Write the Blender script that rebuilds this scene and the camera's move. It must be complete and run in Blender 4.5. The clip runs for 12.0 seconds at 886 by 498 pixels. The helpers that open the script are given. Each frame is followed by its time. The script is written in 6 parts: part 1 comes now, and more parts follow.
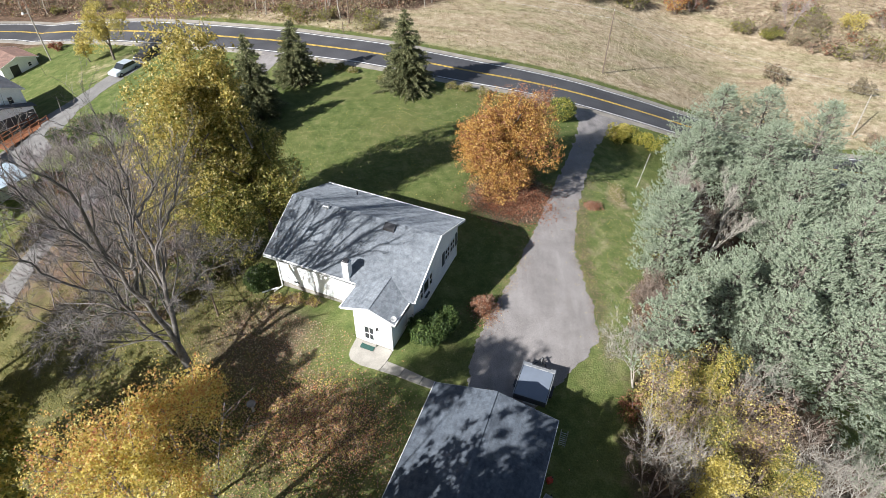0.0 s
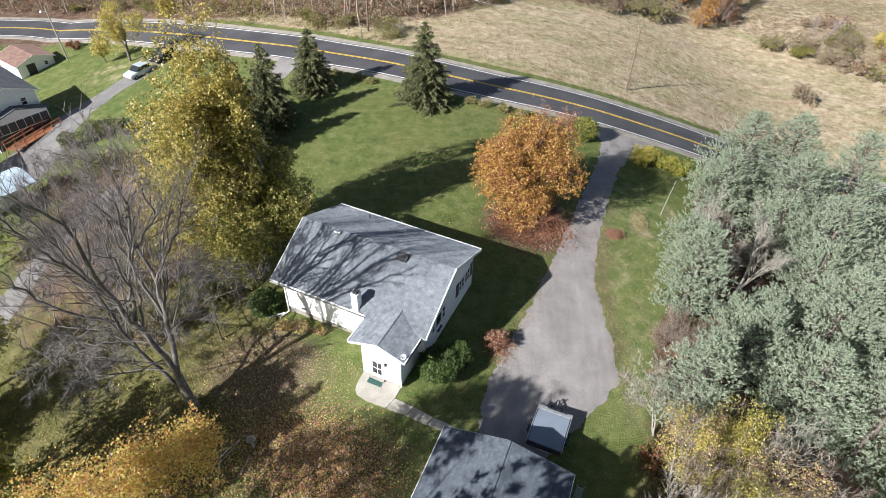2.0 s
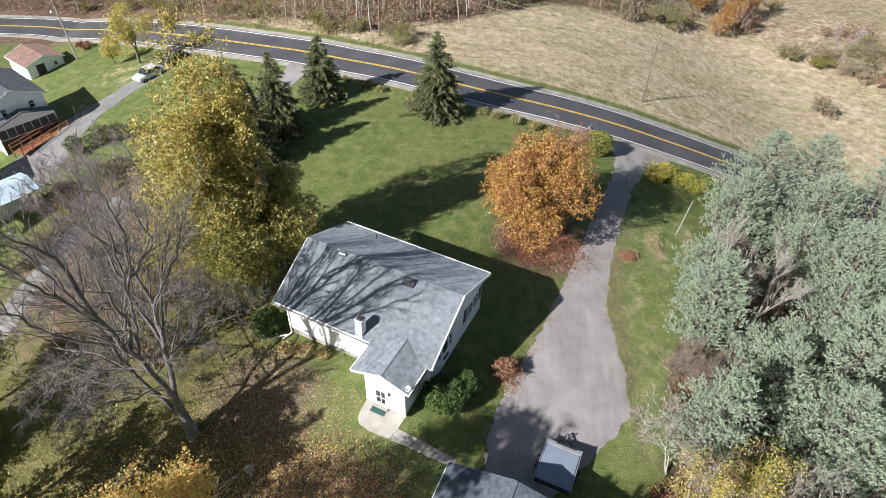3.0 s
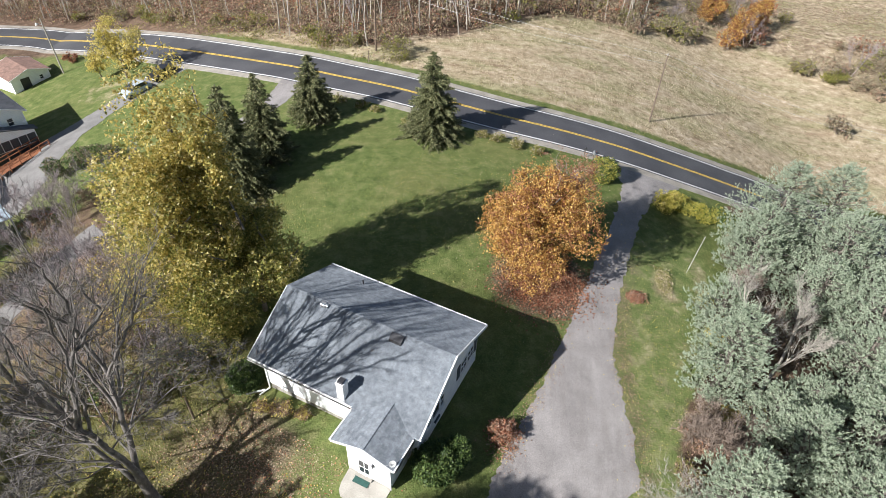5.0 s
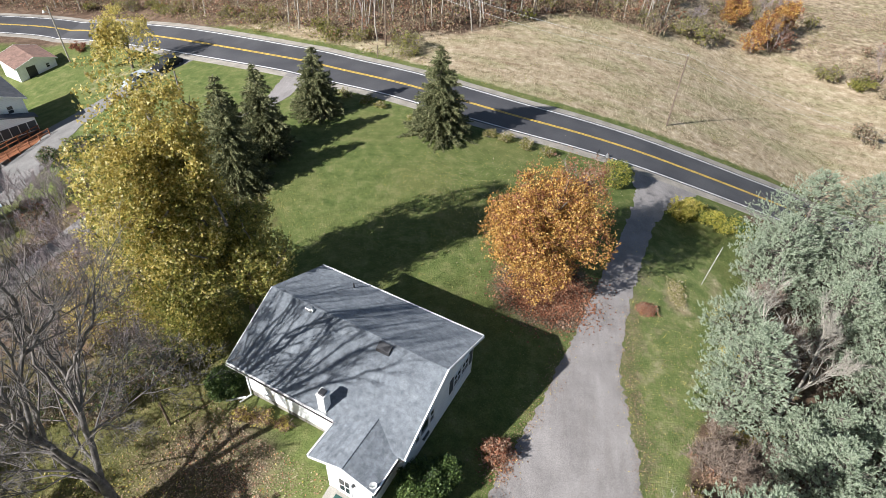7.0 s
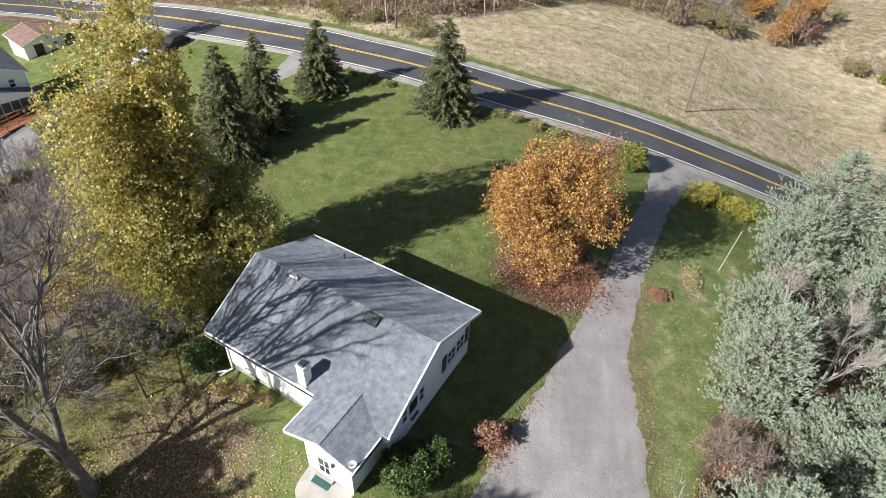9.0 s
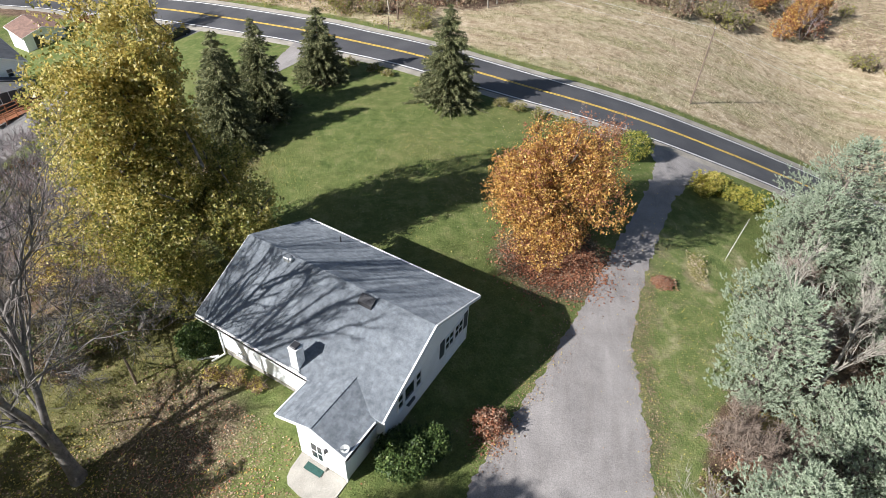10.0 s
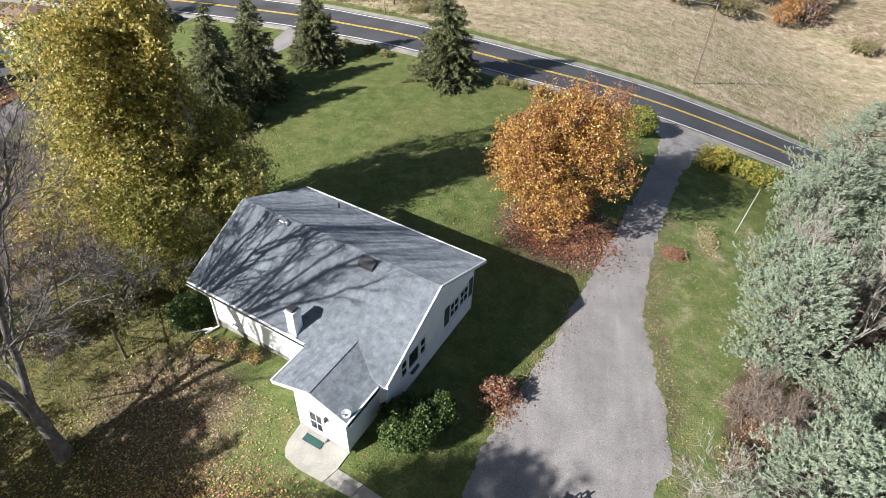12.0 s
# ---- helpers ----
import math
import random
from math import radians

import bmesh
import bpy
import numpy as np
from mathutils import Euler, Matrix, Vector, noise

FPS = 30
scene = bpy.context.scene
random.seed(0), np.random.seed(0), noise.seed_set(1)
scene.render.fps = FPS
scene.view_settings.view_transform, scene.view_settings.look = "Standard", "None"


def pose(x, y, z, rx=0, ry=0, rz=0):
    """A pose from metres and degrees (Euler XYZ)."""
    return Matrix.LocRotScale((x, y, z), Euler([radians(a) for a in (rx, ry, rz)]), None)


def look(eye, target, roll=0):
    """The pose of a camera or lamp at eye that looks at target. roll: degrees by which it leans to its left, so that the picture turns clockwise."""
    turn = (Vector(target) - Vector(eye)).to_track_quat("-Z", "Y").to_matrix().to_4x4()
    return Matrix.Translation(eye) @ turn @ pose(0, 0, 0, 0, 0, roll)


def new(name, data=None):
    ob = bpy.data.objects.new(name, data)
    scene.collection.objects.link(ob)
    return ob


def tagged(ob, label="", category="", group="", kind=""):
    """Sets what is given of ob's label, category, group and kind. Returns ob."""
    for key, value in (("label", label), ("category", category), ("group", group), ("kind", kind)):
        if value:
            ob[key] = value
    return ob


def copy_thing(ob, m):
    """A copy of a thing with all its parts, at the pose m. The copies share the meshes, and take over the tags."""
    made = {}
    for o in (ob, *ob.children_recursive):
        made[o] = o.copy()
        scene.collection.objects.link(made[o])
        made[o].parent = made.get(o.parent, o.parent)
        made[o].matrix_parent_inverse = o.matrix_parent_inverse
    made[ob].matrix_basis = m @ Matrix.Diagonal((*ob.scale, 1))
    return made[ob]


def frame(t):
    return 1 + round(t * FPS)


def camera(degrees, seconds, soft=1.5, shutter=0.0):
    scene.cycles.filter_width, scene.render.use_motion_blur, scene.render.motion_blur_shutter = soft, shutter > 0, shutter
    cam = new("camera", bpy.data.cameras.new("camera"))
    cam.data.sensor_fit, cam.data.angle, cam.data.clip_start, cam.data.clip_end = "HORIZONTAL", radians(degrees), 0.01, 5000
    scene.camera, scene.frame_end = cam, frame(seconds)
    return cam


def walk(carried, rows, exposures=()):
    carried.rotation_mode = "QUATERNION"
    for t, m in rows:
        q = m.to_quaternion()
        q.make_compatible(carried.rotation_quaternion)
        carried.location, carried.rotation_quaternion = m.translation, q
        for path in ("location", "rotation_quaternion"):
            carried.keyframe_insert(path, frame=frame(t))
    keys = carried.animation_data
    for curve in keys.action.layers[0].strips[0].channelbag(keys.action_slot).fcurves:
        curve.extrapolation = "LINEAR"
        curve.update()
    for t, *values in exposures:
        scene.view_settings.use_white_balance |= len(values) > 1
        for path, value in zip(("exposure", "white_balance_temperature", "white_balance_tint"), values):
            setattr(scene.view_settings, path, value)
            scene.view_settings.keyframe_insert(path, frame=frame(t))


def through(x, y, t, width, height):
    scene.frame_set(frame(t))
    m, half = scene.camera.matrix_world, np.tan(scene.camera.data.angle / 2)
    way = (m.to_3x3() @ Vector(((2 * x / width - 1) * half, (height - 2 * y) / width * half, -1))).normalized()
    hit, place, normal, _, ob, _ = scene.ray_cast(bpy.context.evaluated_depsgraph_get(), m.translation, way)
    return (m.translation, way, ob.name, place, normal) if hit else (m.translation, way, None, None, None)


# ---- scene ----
cam = camera(73.5, 12.0, 0.5)
PATH = [
    (0, (0.000, 0.000, 33.261), (-0.000, 7.498, 26.644), 0.91),
    (0.5, (0.013, 0.444, 33.292), (-0.031, 7.947, 26.682), 1.09),
    (1, (-0.009, 1.115, 33.290), (-0.095, 8.621, 26.683), 1.28),
    (1.5, (-0.155, 1.923, 33.354), (-0.290, 9.432, 26.752), 1.61),
    (2, (-0.307, 2.893, 33.538), (-0.503, 10.392, 26.925), 1.91),
    (2.5, (-0.417, 3.975, 33.763), (-0.681, 11.454, 27.131), 2.13),
    (3, (-0.433, 5.089, 34.008), (-0.769, 12.553, 27.362), 2.31),
    (5, (-0.122, 9.746, 33.943), (-0.499, 17.237, 27.329), 2.42),
    (5.5, (0.123, 10.585, 33.820), (-0.303, 18.072, 27.204), 2.50),
    (6, (0.330, 11.197, 33.519), (-0.152, 18.679, 26.902), 2.63),
    (6.5, (0.543, 11.601, 33.048), (0.010, 19.083, 26.434), 2.81),
    (7, (0.799, 11.855, 32.417), (0.199, 19.339, 25.812), 2.95),
    (9, (1.890, 12.565, 29.400), (1.049, 20.046, 22.818), 3.10),
    (9.5, (2.053, 12.614, 28.674), (1.149, 20.100, 22.106), 3.23),
    (10, (2.226, 12.609, 27.986), (1.322, 20.103, 21.427), 3.02),
    (10.5, (2.298, 12.564, 27.232), (1.454, 20.084, 20.695), 2.74),
    (11, (2.257, 12.478, 26.542), (1.385, 20.008, 20.019), 2.71),
    (11.5, (2.117, 12.353, 25.858), (1.209, 19.889, 19.348), 2.82),
    (12, (2.032, 12.283, 25.394), (1.166, 19.829, 18.890), 2.62),
]
walk(cam, [(t, look(eye, target, roll)) for t, eye, target, roll in PATH])

# ---------------------------------------------------------------- light
SUN_EL, SUN_AZ = 32.3, 230.0          # degrees above the horizon; compass-like, from +y clockwise
to_sun = Vector((math.sin(radians(SUN_AZ)) * math.cos(radians(SUN_EL)), math.cos(radians(SUN_AZ)) * math.cos(radians(SUN_EL)), math.sin(radians(SUN_EL))))
world = bpy.data.worlds.new("world")
scene.world = world
world.use_nodes = True
wt = world.node_tree
sky = wt.nodes.new("ShaderNodeTexSky")
sky.sky_type, sky.sun_disc = "NISHITA", False
sky.sun_elevation, sky.sun_rotation = radians(SUN_EL), radians(SUN_AZ)
wt.links.new(sky.outputs[0], wt.nodes["Background"].inputs[0])
wt.nodes["Background"].inputs[1].default_value = 0.047
sun = new("sun", bpy.data.lights.new("sun", "SUN"))
sun.data.energy, sun.data.angle, sun.data.color = 5.2, radians(0.55), (1.0, 0.985, 0.965)
sun.matrix_world = look(to_sun * 100, (0, 0, 0))
scene.view_settings.exposure = 0.97

# ---------------------------------------------------------------- small tools


def link(ob, parent=None):
    if parent is not None:
        ob.parent = parent
    return ob


def part(name, bm, material, parent=None, label=""):
    """One mesh object out of a bmesh, under a thing or a part."""
    me = bpy.data.meshes.new(name)
    bm.to_mesh(me)
    bm.free()
    me.materials.append(material)
    ob = link(new(name, me), parent)
    return tagged(ob, label) if label else ob


def mesh(name, verts, faces, material, parent=None, smooth=False):
    me = bpy.data.meshes.new(name)
    me.from_pydata(np.asarray(verts).tolist(), [], [list(f) for f in faces] if not isinstance(faces, np.ndarray) else faces.tolist())
    me.materials.append(material)
    if smooth:
        me.shade_smooth()
    return link(new(name, me), parent)


def quads(name, verts, n, material, parent=None, k=0):
    """n loose faces of k corners each, out of an array of n*k corners."""
    k = k or len(verts) // max(n, 1)
    me = bpy.data.meshes.new(name)
    me.vertices.add(n * k)
    me.vertices.foreach_set("co", np.asarray(verts, np.float32).ravel())
    me.loops.add(n * k)
    me.loops.foreach_set("vertex_index", np.arange(n * k, dtype=np.int32))
    me.polygons.add(n)
    me.polygons.foreach_set("loop_start", np.arange(0, n * k, k, dtype=np.int32))
    me.update(calc_edges=True)
    me.validate()
    me.materials.append(material)
    return link(new(name, me), parent)


def thing(name, m, label, category, group="", kind=""):
    e = new(name)
    e.empty_display_size = 0.3
    e.matrix_world = m
    return tagged(e, label, category, group, kind)


def box(bm, x0, y0, z0, x1, y1, z1, bevel=0.0):
    r = bmesh.ops.create_cube(bm, size=1.0, matrix=Matrix.Translation(((x0 + x1) / 2, (y0 + y1) / 2, (z0 + z1) / 2)) @ Matrix.Diagonal((x1 - x0, y1 - y0, z1 - z0, 1)))
    if bevel:
        bmesh.ops.bevel(bm, geom=list({e for v in r["verts"] for e in v.link_edges}), offset=bevel, segments=1, affect="EDGES")
    return bm


def boxed(name, dims, material, parent=None, bevel=0.0, label=""):
    return part(name, box(bmesh.new(), *dims, bevel), material, parent, label)


def tube_data(pts, radii, sides):
    """Vertices and faces of a tapered tube along a line of points."""
    pts = np.asarray(pts, float)
    n = len(pts)
    d = np.gradient(pts, axis=0)
    d /= np.linalg.norm(d, axis=1, keepdims=True) + 1e-9
    ref = np.array((0.31, 0.87, 0.23))
    a = np.cross(d, ref)
    a /= np.linalg.norm(a, axis=1, keepdims=True) + 1e-9
    b = np.cross(d, a)
    ang = np.arange(sides) / sides * 2 * np.pi
    ring = pts[:, None] + (a[:, None] * np.cos(ang)[None, :, None] + b[:, None] * np.sin(ang)[None, :, None]) * np.asarray(radii, float)[:, None, None]
    v = ring.reshape(-1, 3)
    f = []
    for i in range(n - 1):
        for j in range(sides):
            k = (j + 1) % sides
            f.append((i * sides + j, i * sides + k, (i + 1) * sides + k, (i + 1) * sides + j))
    return v, f


def tubes(name, lines, material, parent=None, sides=5):
    """One mesh out of many tapered tubes: lines of (points, radii)."""
    vs, fs, o = [], [], 0
    for pts, radii in lines:
        s = sides if radii[0] > 0.05 else max(3, sides - 2)
        v, f = tube_data(pts, radii, s)
        vs.append(v)
        fs += [tuple(i + o for i in q) for q in f]
        o += len(v)
    return mesh(name, np.concatenate(vs), fs, material, parent, True)


def clamp(v, lo, hi):
    return np.minimum(np.maximum(v, lo), hi)


CO = (1.0458, -1.2082, -0.1363, -11.8350, -1.3558, -4.4810, -2.2415, 3.1623, 0.3907, 2.2768)


def gz(x, y):
    """Height of the ground."""
    x0 = clamp(np.asarray(x, float), -75, 200)
    far = np.interp(x0, (-75, -60, -38, -25), (90, 93, 104, 130))
    y0 = far - 3 * np.logaddexp(0, (far - np.asarray(y, float)) / 3)
    s, t = (45 - 4 * np.logaddexp(0, (45 - x0) / 4)) / 50, (clamp(y0, 10, 130) - 45) / 50
    c = CO
    dx, dy, ca, sa = np.asarray(x, float) + 12.929, np.asarray(y, float) - 31.705, math.cos(radians(-22.489)), math.sin(radians(-22.489))
    u, v = ca * dx + sa * dy, -sa * dx + ca * dy
    away = np.hypot(np.maximum(np.maximum(0.8 - u, u - 11.2), 0), np.maximum(np.maximum(-1.3 - v, v - 8.6), 0))
    k = clamp(1 - away / 3.5, 0, 1)
    return 0.6 * k * k * (3 - 2 * k) + c[0] + c[1] * s + c[2] * t + c[3] * s * s + c[4] * s * t + c[5] * t * t + c[6] * s**3 + c[7] * s * s * t + c[8] * s * t * t + c[9] * t**3


def on_ground(x, y, rz=0.0, dz=0.0):
    return pose(x, y, float(gz(x, y)) + dz, 0, 0, rz)


def spline(pts, n):
    """A smooth line of n points through the given ones."""
    p = np.asarray(pts, float)
    q = np.vstack([2 * p[0] - p[1], p, 2 * p[-1] - p[-2]])
    out = []
    for u in np.linspace(0, len(p) - 1 - 1e-6, n):
        i, t = int(u), u - int(u)
        a, b, c, d = q[i : i + 4]
        out.append(0.5 * (2 * b + (c - a) * t + (2 * a - 5 * b + 4 * c - d) * t * t + (3 * b - a - 3 * c + d) * t**3))
    return np.array(out)


# ---------------------------------------------------------------- materials
def material(name, rough=0.8, metal=0.0):
    m = bpy.data.materials.new(name)
    m.use_nodes = True
    b = m.node_tree.nodes["Principled BSDF"]
    b.inputs["Roughness"].default_value, b.inputs["Metallic"].default_value = rough, metal
    return m, m.node_tree, b


def node(nt, kind, **settings):
    n = nt.nodes.new(kind)
    for k, v in settings.items():
        n.inputs[k.replace("_", " ")].default_value = v
    return n


def noise_of(nt, scale, detail=4.0, rough=0.55, vec=None, coords="Object"):
    n = node(nt, "ShaderNodeTexNoise", Scale=scale, Detail=detail, Roughness=rough)
    if vec is None:
        tc = nt.nodes.new("ShaderNodeTexCoord")
        vec = tc.outputs[coords]
    nt.links.new(vec, n.inputs["Vector"])
    return n.outputs["Fac"]


def ramp(nt, fac, stops):
    r = nt.nodes.new("ShaderNodeValToRGB")
    el = r.color_ramp.elements
    while len(el) < len(stops):
        el.new(0.5)
    for e, (p, c) in zip(el, stops):
        e.position, e.color = p, (*c, 1) if len(c) == 3 else c
    nt.links.new(fac, r.inputs[0])
    return r.outputs[0]


def mix(nt, fac, a, b, blend="MIX"):
    m = nt.nodes.new("ShaderNodeMix")
    m.data_type, m.blend_type = "RGBA", blend
    for sock, v in ((m.inputs[0], fac), (m.inputs[6], a), (m.inputs[7], b)):
        if isinstance(v, (int, float)):
            sock.default_value = v
        elif isinstance(v, tuple):
            sock.default_value = (*v, 1)
        else:
            nt.links.new(v, sock)
    return m.outputs[2]


def bump(nt, b, height, strength=0.4, distance=0.05):
    n = node(nt, "ShaderNodeBump", Strength=strength, Distance=distance)
    nt.links.new(height, n.inputs["Height"])
    nt.links.new(n.outputs[0], b.inputs["Normal"])


def attr(nt, name):
    a = nt.nodes.new("ShaderNodeAttribute")
    a.attribute_name = name
    return a.outputs["Fac"]


def rough_stuff(name, stops, scale, fine, rough=0.85, relief=0.3, dist=0.02):
    """A mottled surface: a ramp over broad noise, darkened by fine grain."""
    m, nt, b = material(name, rough)
    c = ramp(nt, noise_of(nt, scale, 5), stops)
    g = noise_of(nt, fine, 3)
    c = mix(nt, 1.0, c, ramp(nt, g, ((0.25, (0.72, 0.72, 0.72)), (0.75, (1.25, 1.25, 1.25)))), "MULTIPLY")
    nt.links.new(c, b.inputs["Base Color"])
    bump(nt, b, g, relief, dist)
    return m


def leafy(name, stops, rough=0.55, through=0.35):
    """Leaves: each loose face takes a colour of its own, and lets some light through."""
    m, nt, b = material(name, rough)
    g = nt.nodes.new("ShaderNodeNewGeometry")
    c = ramp(nt, g.outputs["Random Per Island"], stops)
    nt.links.new(c, b.inputs["Base Color"])
    b.inputs["Specular IOR Level"].default_value = 0.25
    t = nt.nodes.new("ShaderNodeBsdfTranslucent")
    nt.links.new(c, t.inputs[0])
    s = nt.nodes.new("ShaderNodeMixShader")
    s.inputs[0].default_value = through
    nt.links.new(b.outputs[0], s.inputs[1])
    nt.links.new(t.outputs[0], s.inputs[2])
    nt.links.new(s.outputs[0], nt.nodes["Material Output"].inputs[0])
    return m


def ground_material():
    m, nt, b = material("ground", 0.95)
    b.inputs["Specular IOR Level"].default_value = 0.1
    tc = nt.nodes.new("ShaderNodeTexCoord")
    v = tc.outputs["Object"]
    broad, mid, fine = noise_of(nt, 0.12, 4, 0.6, v), noise_of(nt, 0.9, 5, 0.65, v), noise_of(nt, 9.0, 4, 0.7, v)
    lawn = ramp(nt, mid, ((0.3, (0.072, 0.105, 0.031)), (0.5, (0.118, 0.148, 0.048)), (0.72, (0.21, 0.21, 0.092))))
    coarse = ramp(nt, mid, ((0.3, (0.07, 0.075, 0.028)), (0.5, (0.13, 0.125, 0.05)), (0.7, (0.2, 0.175, 0.085))))
    lawn = mix(nt, ramp(nt, broad, ((0.45, (0, 0, 0)), (0.7, (0.5, 0.5, 0.5)))), lawn, (0.17, 0.165, 0.065))
    tan = ramp(nt, mid, ((0.3, (0.2, 0.16, 0.1)), (0.44, (0.36, 0.285, 0.19)), (0.56, (0.46, 0.375, 0.265)), (0.7, (0.64, 0.535, 0.41))))
    mp = nt.nodes.new("ShaderNodeMapping")
    mp.inputs["Rotation"].default_value, mp.inputs["Scale"].default_value = (0, 0, radians(14)), (0.5, 1.4, 1)
    nt.links.new(v, mp.inputs["Vector"])
    swath = noise_of(nt, 0.16, 6, 0.68, mp.outputs[0])
    tan = mix(nt, ramp(nt, swath, ((0.47, (0, 0, 0)), (0.58, (0.6, 0.6, 0.6)), (0.68, (0.8, 0.8, 0.8)))), tan, ramp(nt, mid, ((0.35, (0.16, 0.155, 0.075)), (0.6, (0.33, 0.315, 0.17)))))
    tan = mix(nt, ramp(nt, noise_of(nt, 0.33, 5, 0.7, mp.outputs[0]), ((0.56, (0, 0, 0)), (0.68, (0.7, 0.7, 0.7)))), tan, (0.27, 0.185, 0.125))
    litter = ramp(nt, fine, ((0.3, (0.075, 0.058, 0.04)), (0.5, (0.15, 0.115, 0.082)), (0.68, (0.27, 0.21, 0.16))))
    wood = ramp(nt, mid, ((0.3, (0.085, 0.058, 0.042)), (0.55, (0.17, 0.115, 0.082)), (0.75, (0.27, 0.195, 0.14))))
    edge = noise_of(nt, 0.7, 4, 0.7, v)

    def zone(name, lo=0.35, hi=0.65):
        mm = nt.nodes.new("ShaderNodeMath")
        mm.operation = "ADD"
        mm2 = nt.nodes.new("ShaderNodeMath")
        mm2.operation = "MULTIPLY_ADD"
        nt.links.new(edge, mm2.inputs[0])
        mm2.inputs[1].default_value, mm2.inputs[2].default_value = 0.9, -0.45
        nt.links.new(attr(nt, name), mm.inputs[0])
        nt.links.new(mm2.outputs[0], mm.inputs[1])
        return ramp(nt, mm.outputs[0], ((lo, (0, 0, 0)), (hi, (1, 1, 1))))

    thin = ramp(nt, mid, ((0.3, (0.095, 0.135, 0.045)), (0.5, (0.155, 0.19, 0.068)), (0.72, (0.26, 0.265, 0.12))))
    c = mix(nt, zone("thin"), lawn, thin)
    c = mix(nt, zone("rough"), c, coarse)
    c = mix(nt, zone("tan"), c, tan)
    c = mix(nt, zone("wood"), c, wood)
    c = mix(nt, zone("litter", 0.3, 0.8), c, litter)
    c = mix(nt, 1.0, c, ramp(nt, fine, ((0.25, (0.62, 0.62, 0.62)), (0.75, (1.35, 1.35, 1.35)))), "MULTIPLY")
    nt.links.new(c, b.inputs["Base Color"])
    bump(nt, b, fine, 0.9, 0.1)
    return m


GROUND = ground_material()
def gravel_material():
    """Packed gravel: broad stains, streaks worn along the drive, loose pale stones and fine grit."""
    m, nt, b = material("gravel", 0.92)
    b.inputs["Specular IOR Level"].default_value = 0.2
    tc = nt.nodes.new("ShaderNodeTexCoord")
    mp = nt.nodes.new("ShaderNodeMapping")
    mp.inputs["Rotation"].default_value = (0, 0, radians(20))
    mp.inputs["Scale"].default_value = (1.5, 0.16, 1)
    nt.links.new(tc.outputs["Object"], mp.inputs["Vector"])
    v = tc.outputs["Object"]
    c = ramp(nt, noise_of(nt, 0.45, 6, 0.65, v), ((0.3, (0.212, 0.197, 0.193)), (0.5, (0.262, 0.244, 0.239)), (0.72, (0.312, 0.291, 0.285))))
    c = mix(nt, 1.0, c, ramp(nt, noise_of(nt, 1.0, 5, 0.6, mp.outputs[0]), ((0.3, (0.9, 0.89, 0.88)), (0.5, (1, 1, 1)), (0.7, (1.1, 1.1, 1.1)))), "MULTIPLY")
    grit = noise_of(nt, 14.0, 4, 0.75, v)
    c = mix(nt, 1.0, c, ramp(nt, grit, ((0.28, (0.66, 0.66, 0.66)), (0.5, (1, 1, 1)), (0.74, (1.38, 1.37, 1.35)))), "MULTIPLY")
    vo = node(nt, "ShaderNodeTexVoronoi", Scale=2.6)
    nt.links.new(v, vo.inputs["Vector"])
    c = mix(nt, ramp(nt, vo.outputs["Distance"], ((0.04, (0.35, 0.35, 0.35)), (0.1, (0, 0, 0)))), c, (0.46, 0.44, 0.42))
    nt.links.new(c, b.inputs["Base Color"])
    bump(nt, b, grit, 0.6, 0.03)
    return m


GRAVEL = gravel_material()
LANE = rough_stuff("lane_gravel", ((0.3, (0.15, 0.145, 0.14)), (0.7, (0.22, 0.21, 0.205))), 0.5, 11.0, 0.9, 0.5, 0.03)
SHOULDER = rough_stuff("shoulder_gravel", ((0.3, (0.22, 0.20, 0.17)), (0.7, (0.36, 0.33, 0.29))), 0.8, 12.0, 0.9)
ASPHALT = rough_stuff("asphalt", ((0.3, (0.05, 0.05, 0.056)), (0.7, (0.085, 0.084, 0.09))), 0.25, 20.0, 0.7, 0.2, 0.01)
WHITE_LINE = rough_stuff("white_line", ((0.3, (0.6, 0.6, 0.6)), (0.7, (0.82, 0.82, 0.82))), 1.5, 9.0, 0.7)
YELLOW_LINE = rough_stuff("yellow_line", ((0.3, (0.55, 0.36, 0.05)), (0.7, (0.75, 0.52, 0.09))), 1.5, 9.0, 0.7)
CONCRETE = rough_stuff("concrete", ((0.3, (0.25, 0.235, 0.21)), (0.7, (0.35, 0.33, 0.295))), 1.2, 25.0, 0.85, 0.2, 0.01)
BARK = rough_stuff("bark", ((0.3, (0.09, 0.075, 0.062)), (0.7, (0.20, 0.175, 0.15))), 3.0, 18.0, 0.9, 0.6, 0.03)
PALE_BARK = rough_stuff("pale_bark", ((0.3, (0.22, 0.20, 0.17)), (0.7, (0.38, 0.35, 0.31))), 3.0, 18.0, 0.9, 0.5, 0.02)
TWIG = rough_stuff("twig", ((0.3, (0.17, 0.138, 0.145)), (0.7, (0.35, 0.295, 0.3))), 2.0, 12.0, 0.9, 0.3, 0.01)
BROWN_TWIG = rough_stuff("brown_twig", ((0.3, (0.13, 0.098, 0.078)), (0.7, (0.28, 0.22, 0.18))), 2.0, 12.0, 0.9, 0.3, 0.01)
GREY_LIMB = rough_stuff("grey_limb", ((0.3, (0.075, 0.067, 0.063)), (0.7, (0.21, 0.19, 0.18))), 2.5, 14.0, 0.9, 0.6, 0.03)
SPRUCE = leafy("spruce_needles", ((0, (0.055, 0.065, 0.03)), (0.5, (0.135, 0.145, 0.068)), (1, (0.29, 0.285, 0.15))), 0.65, 0.2)
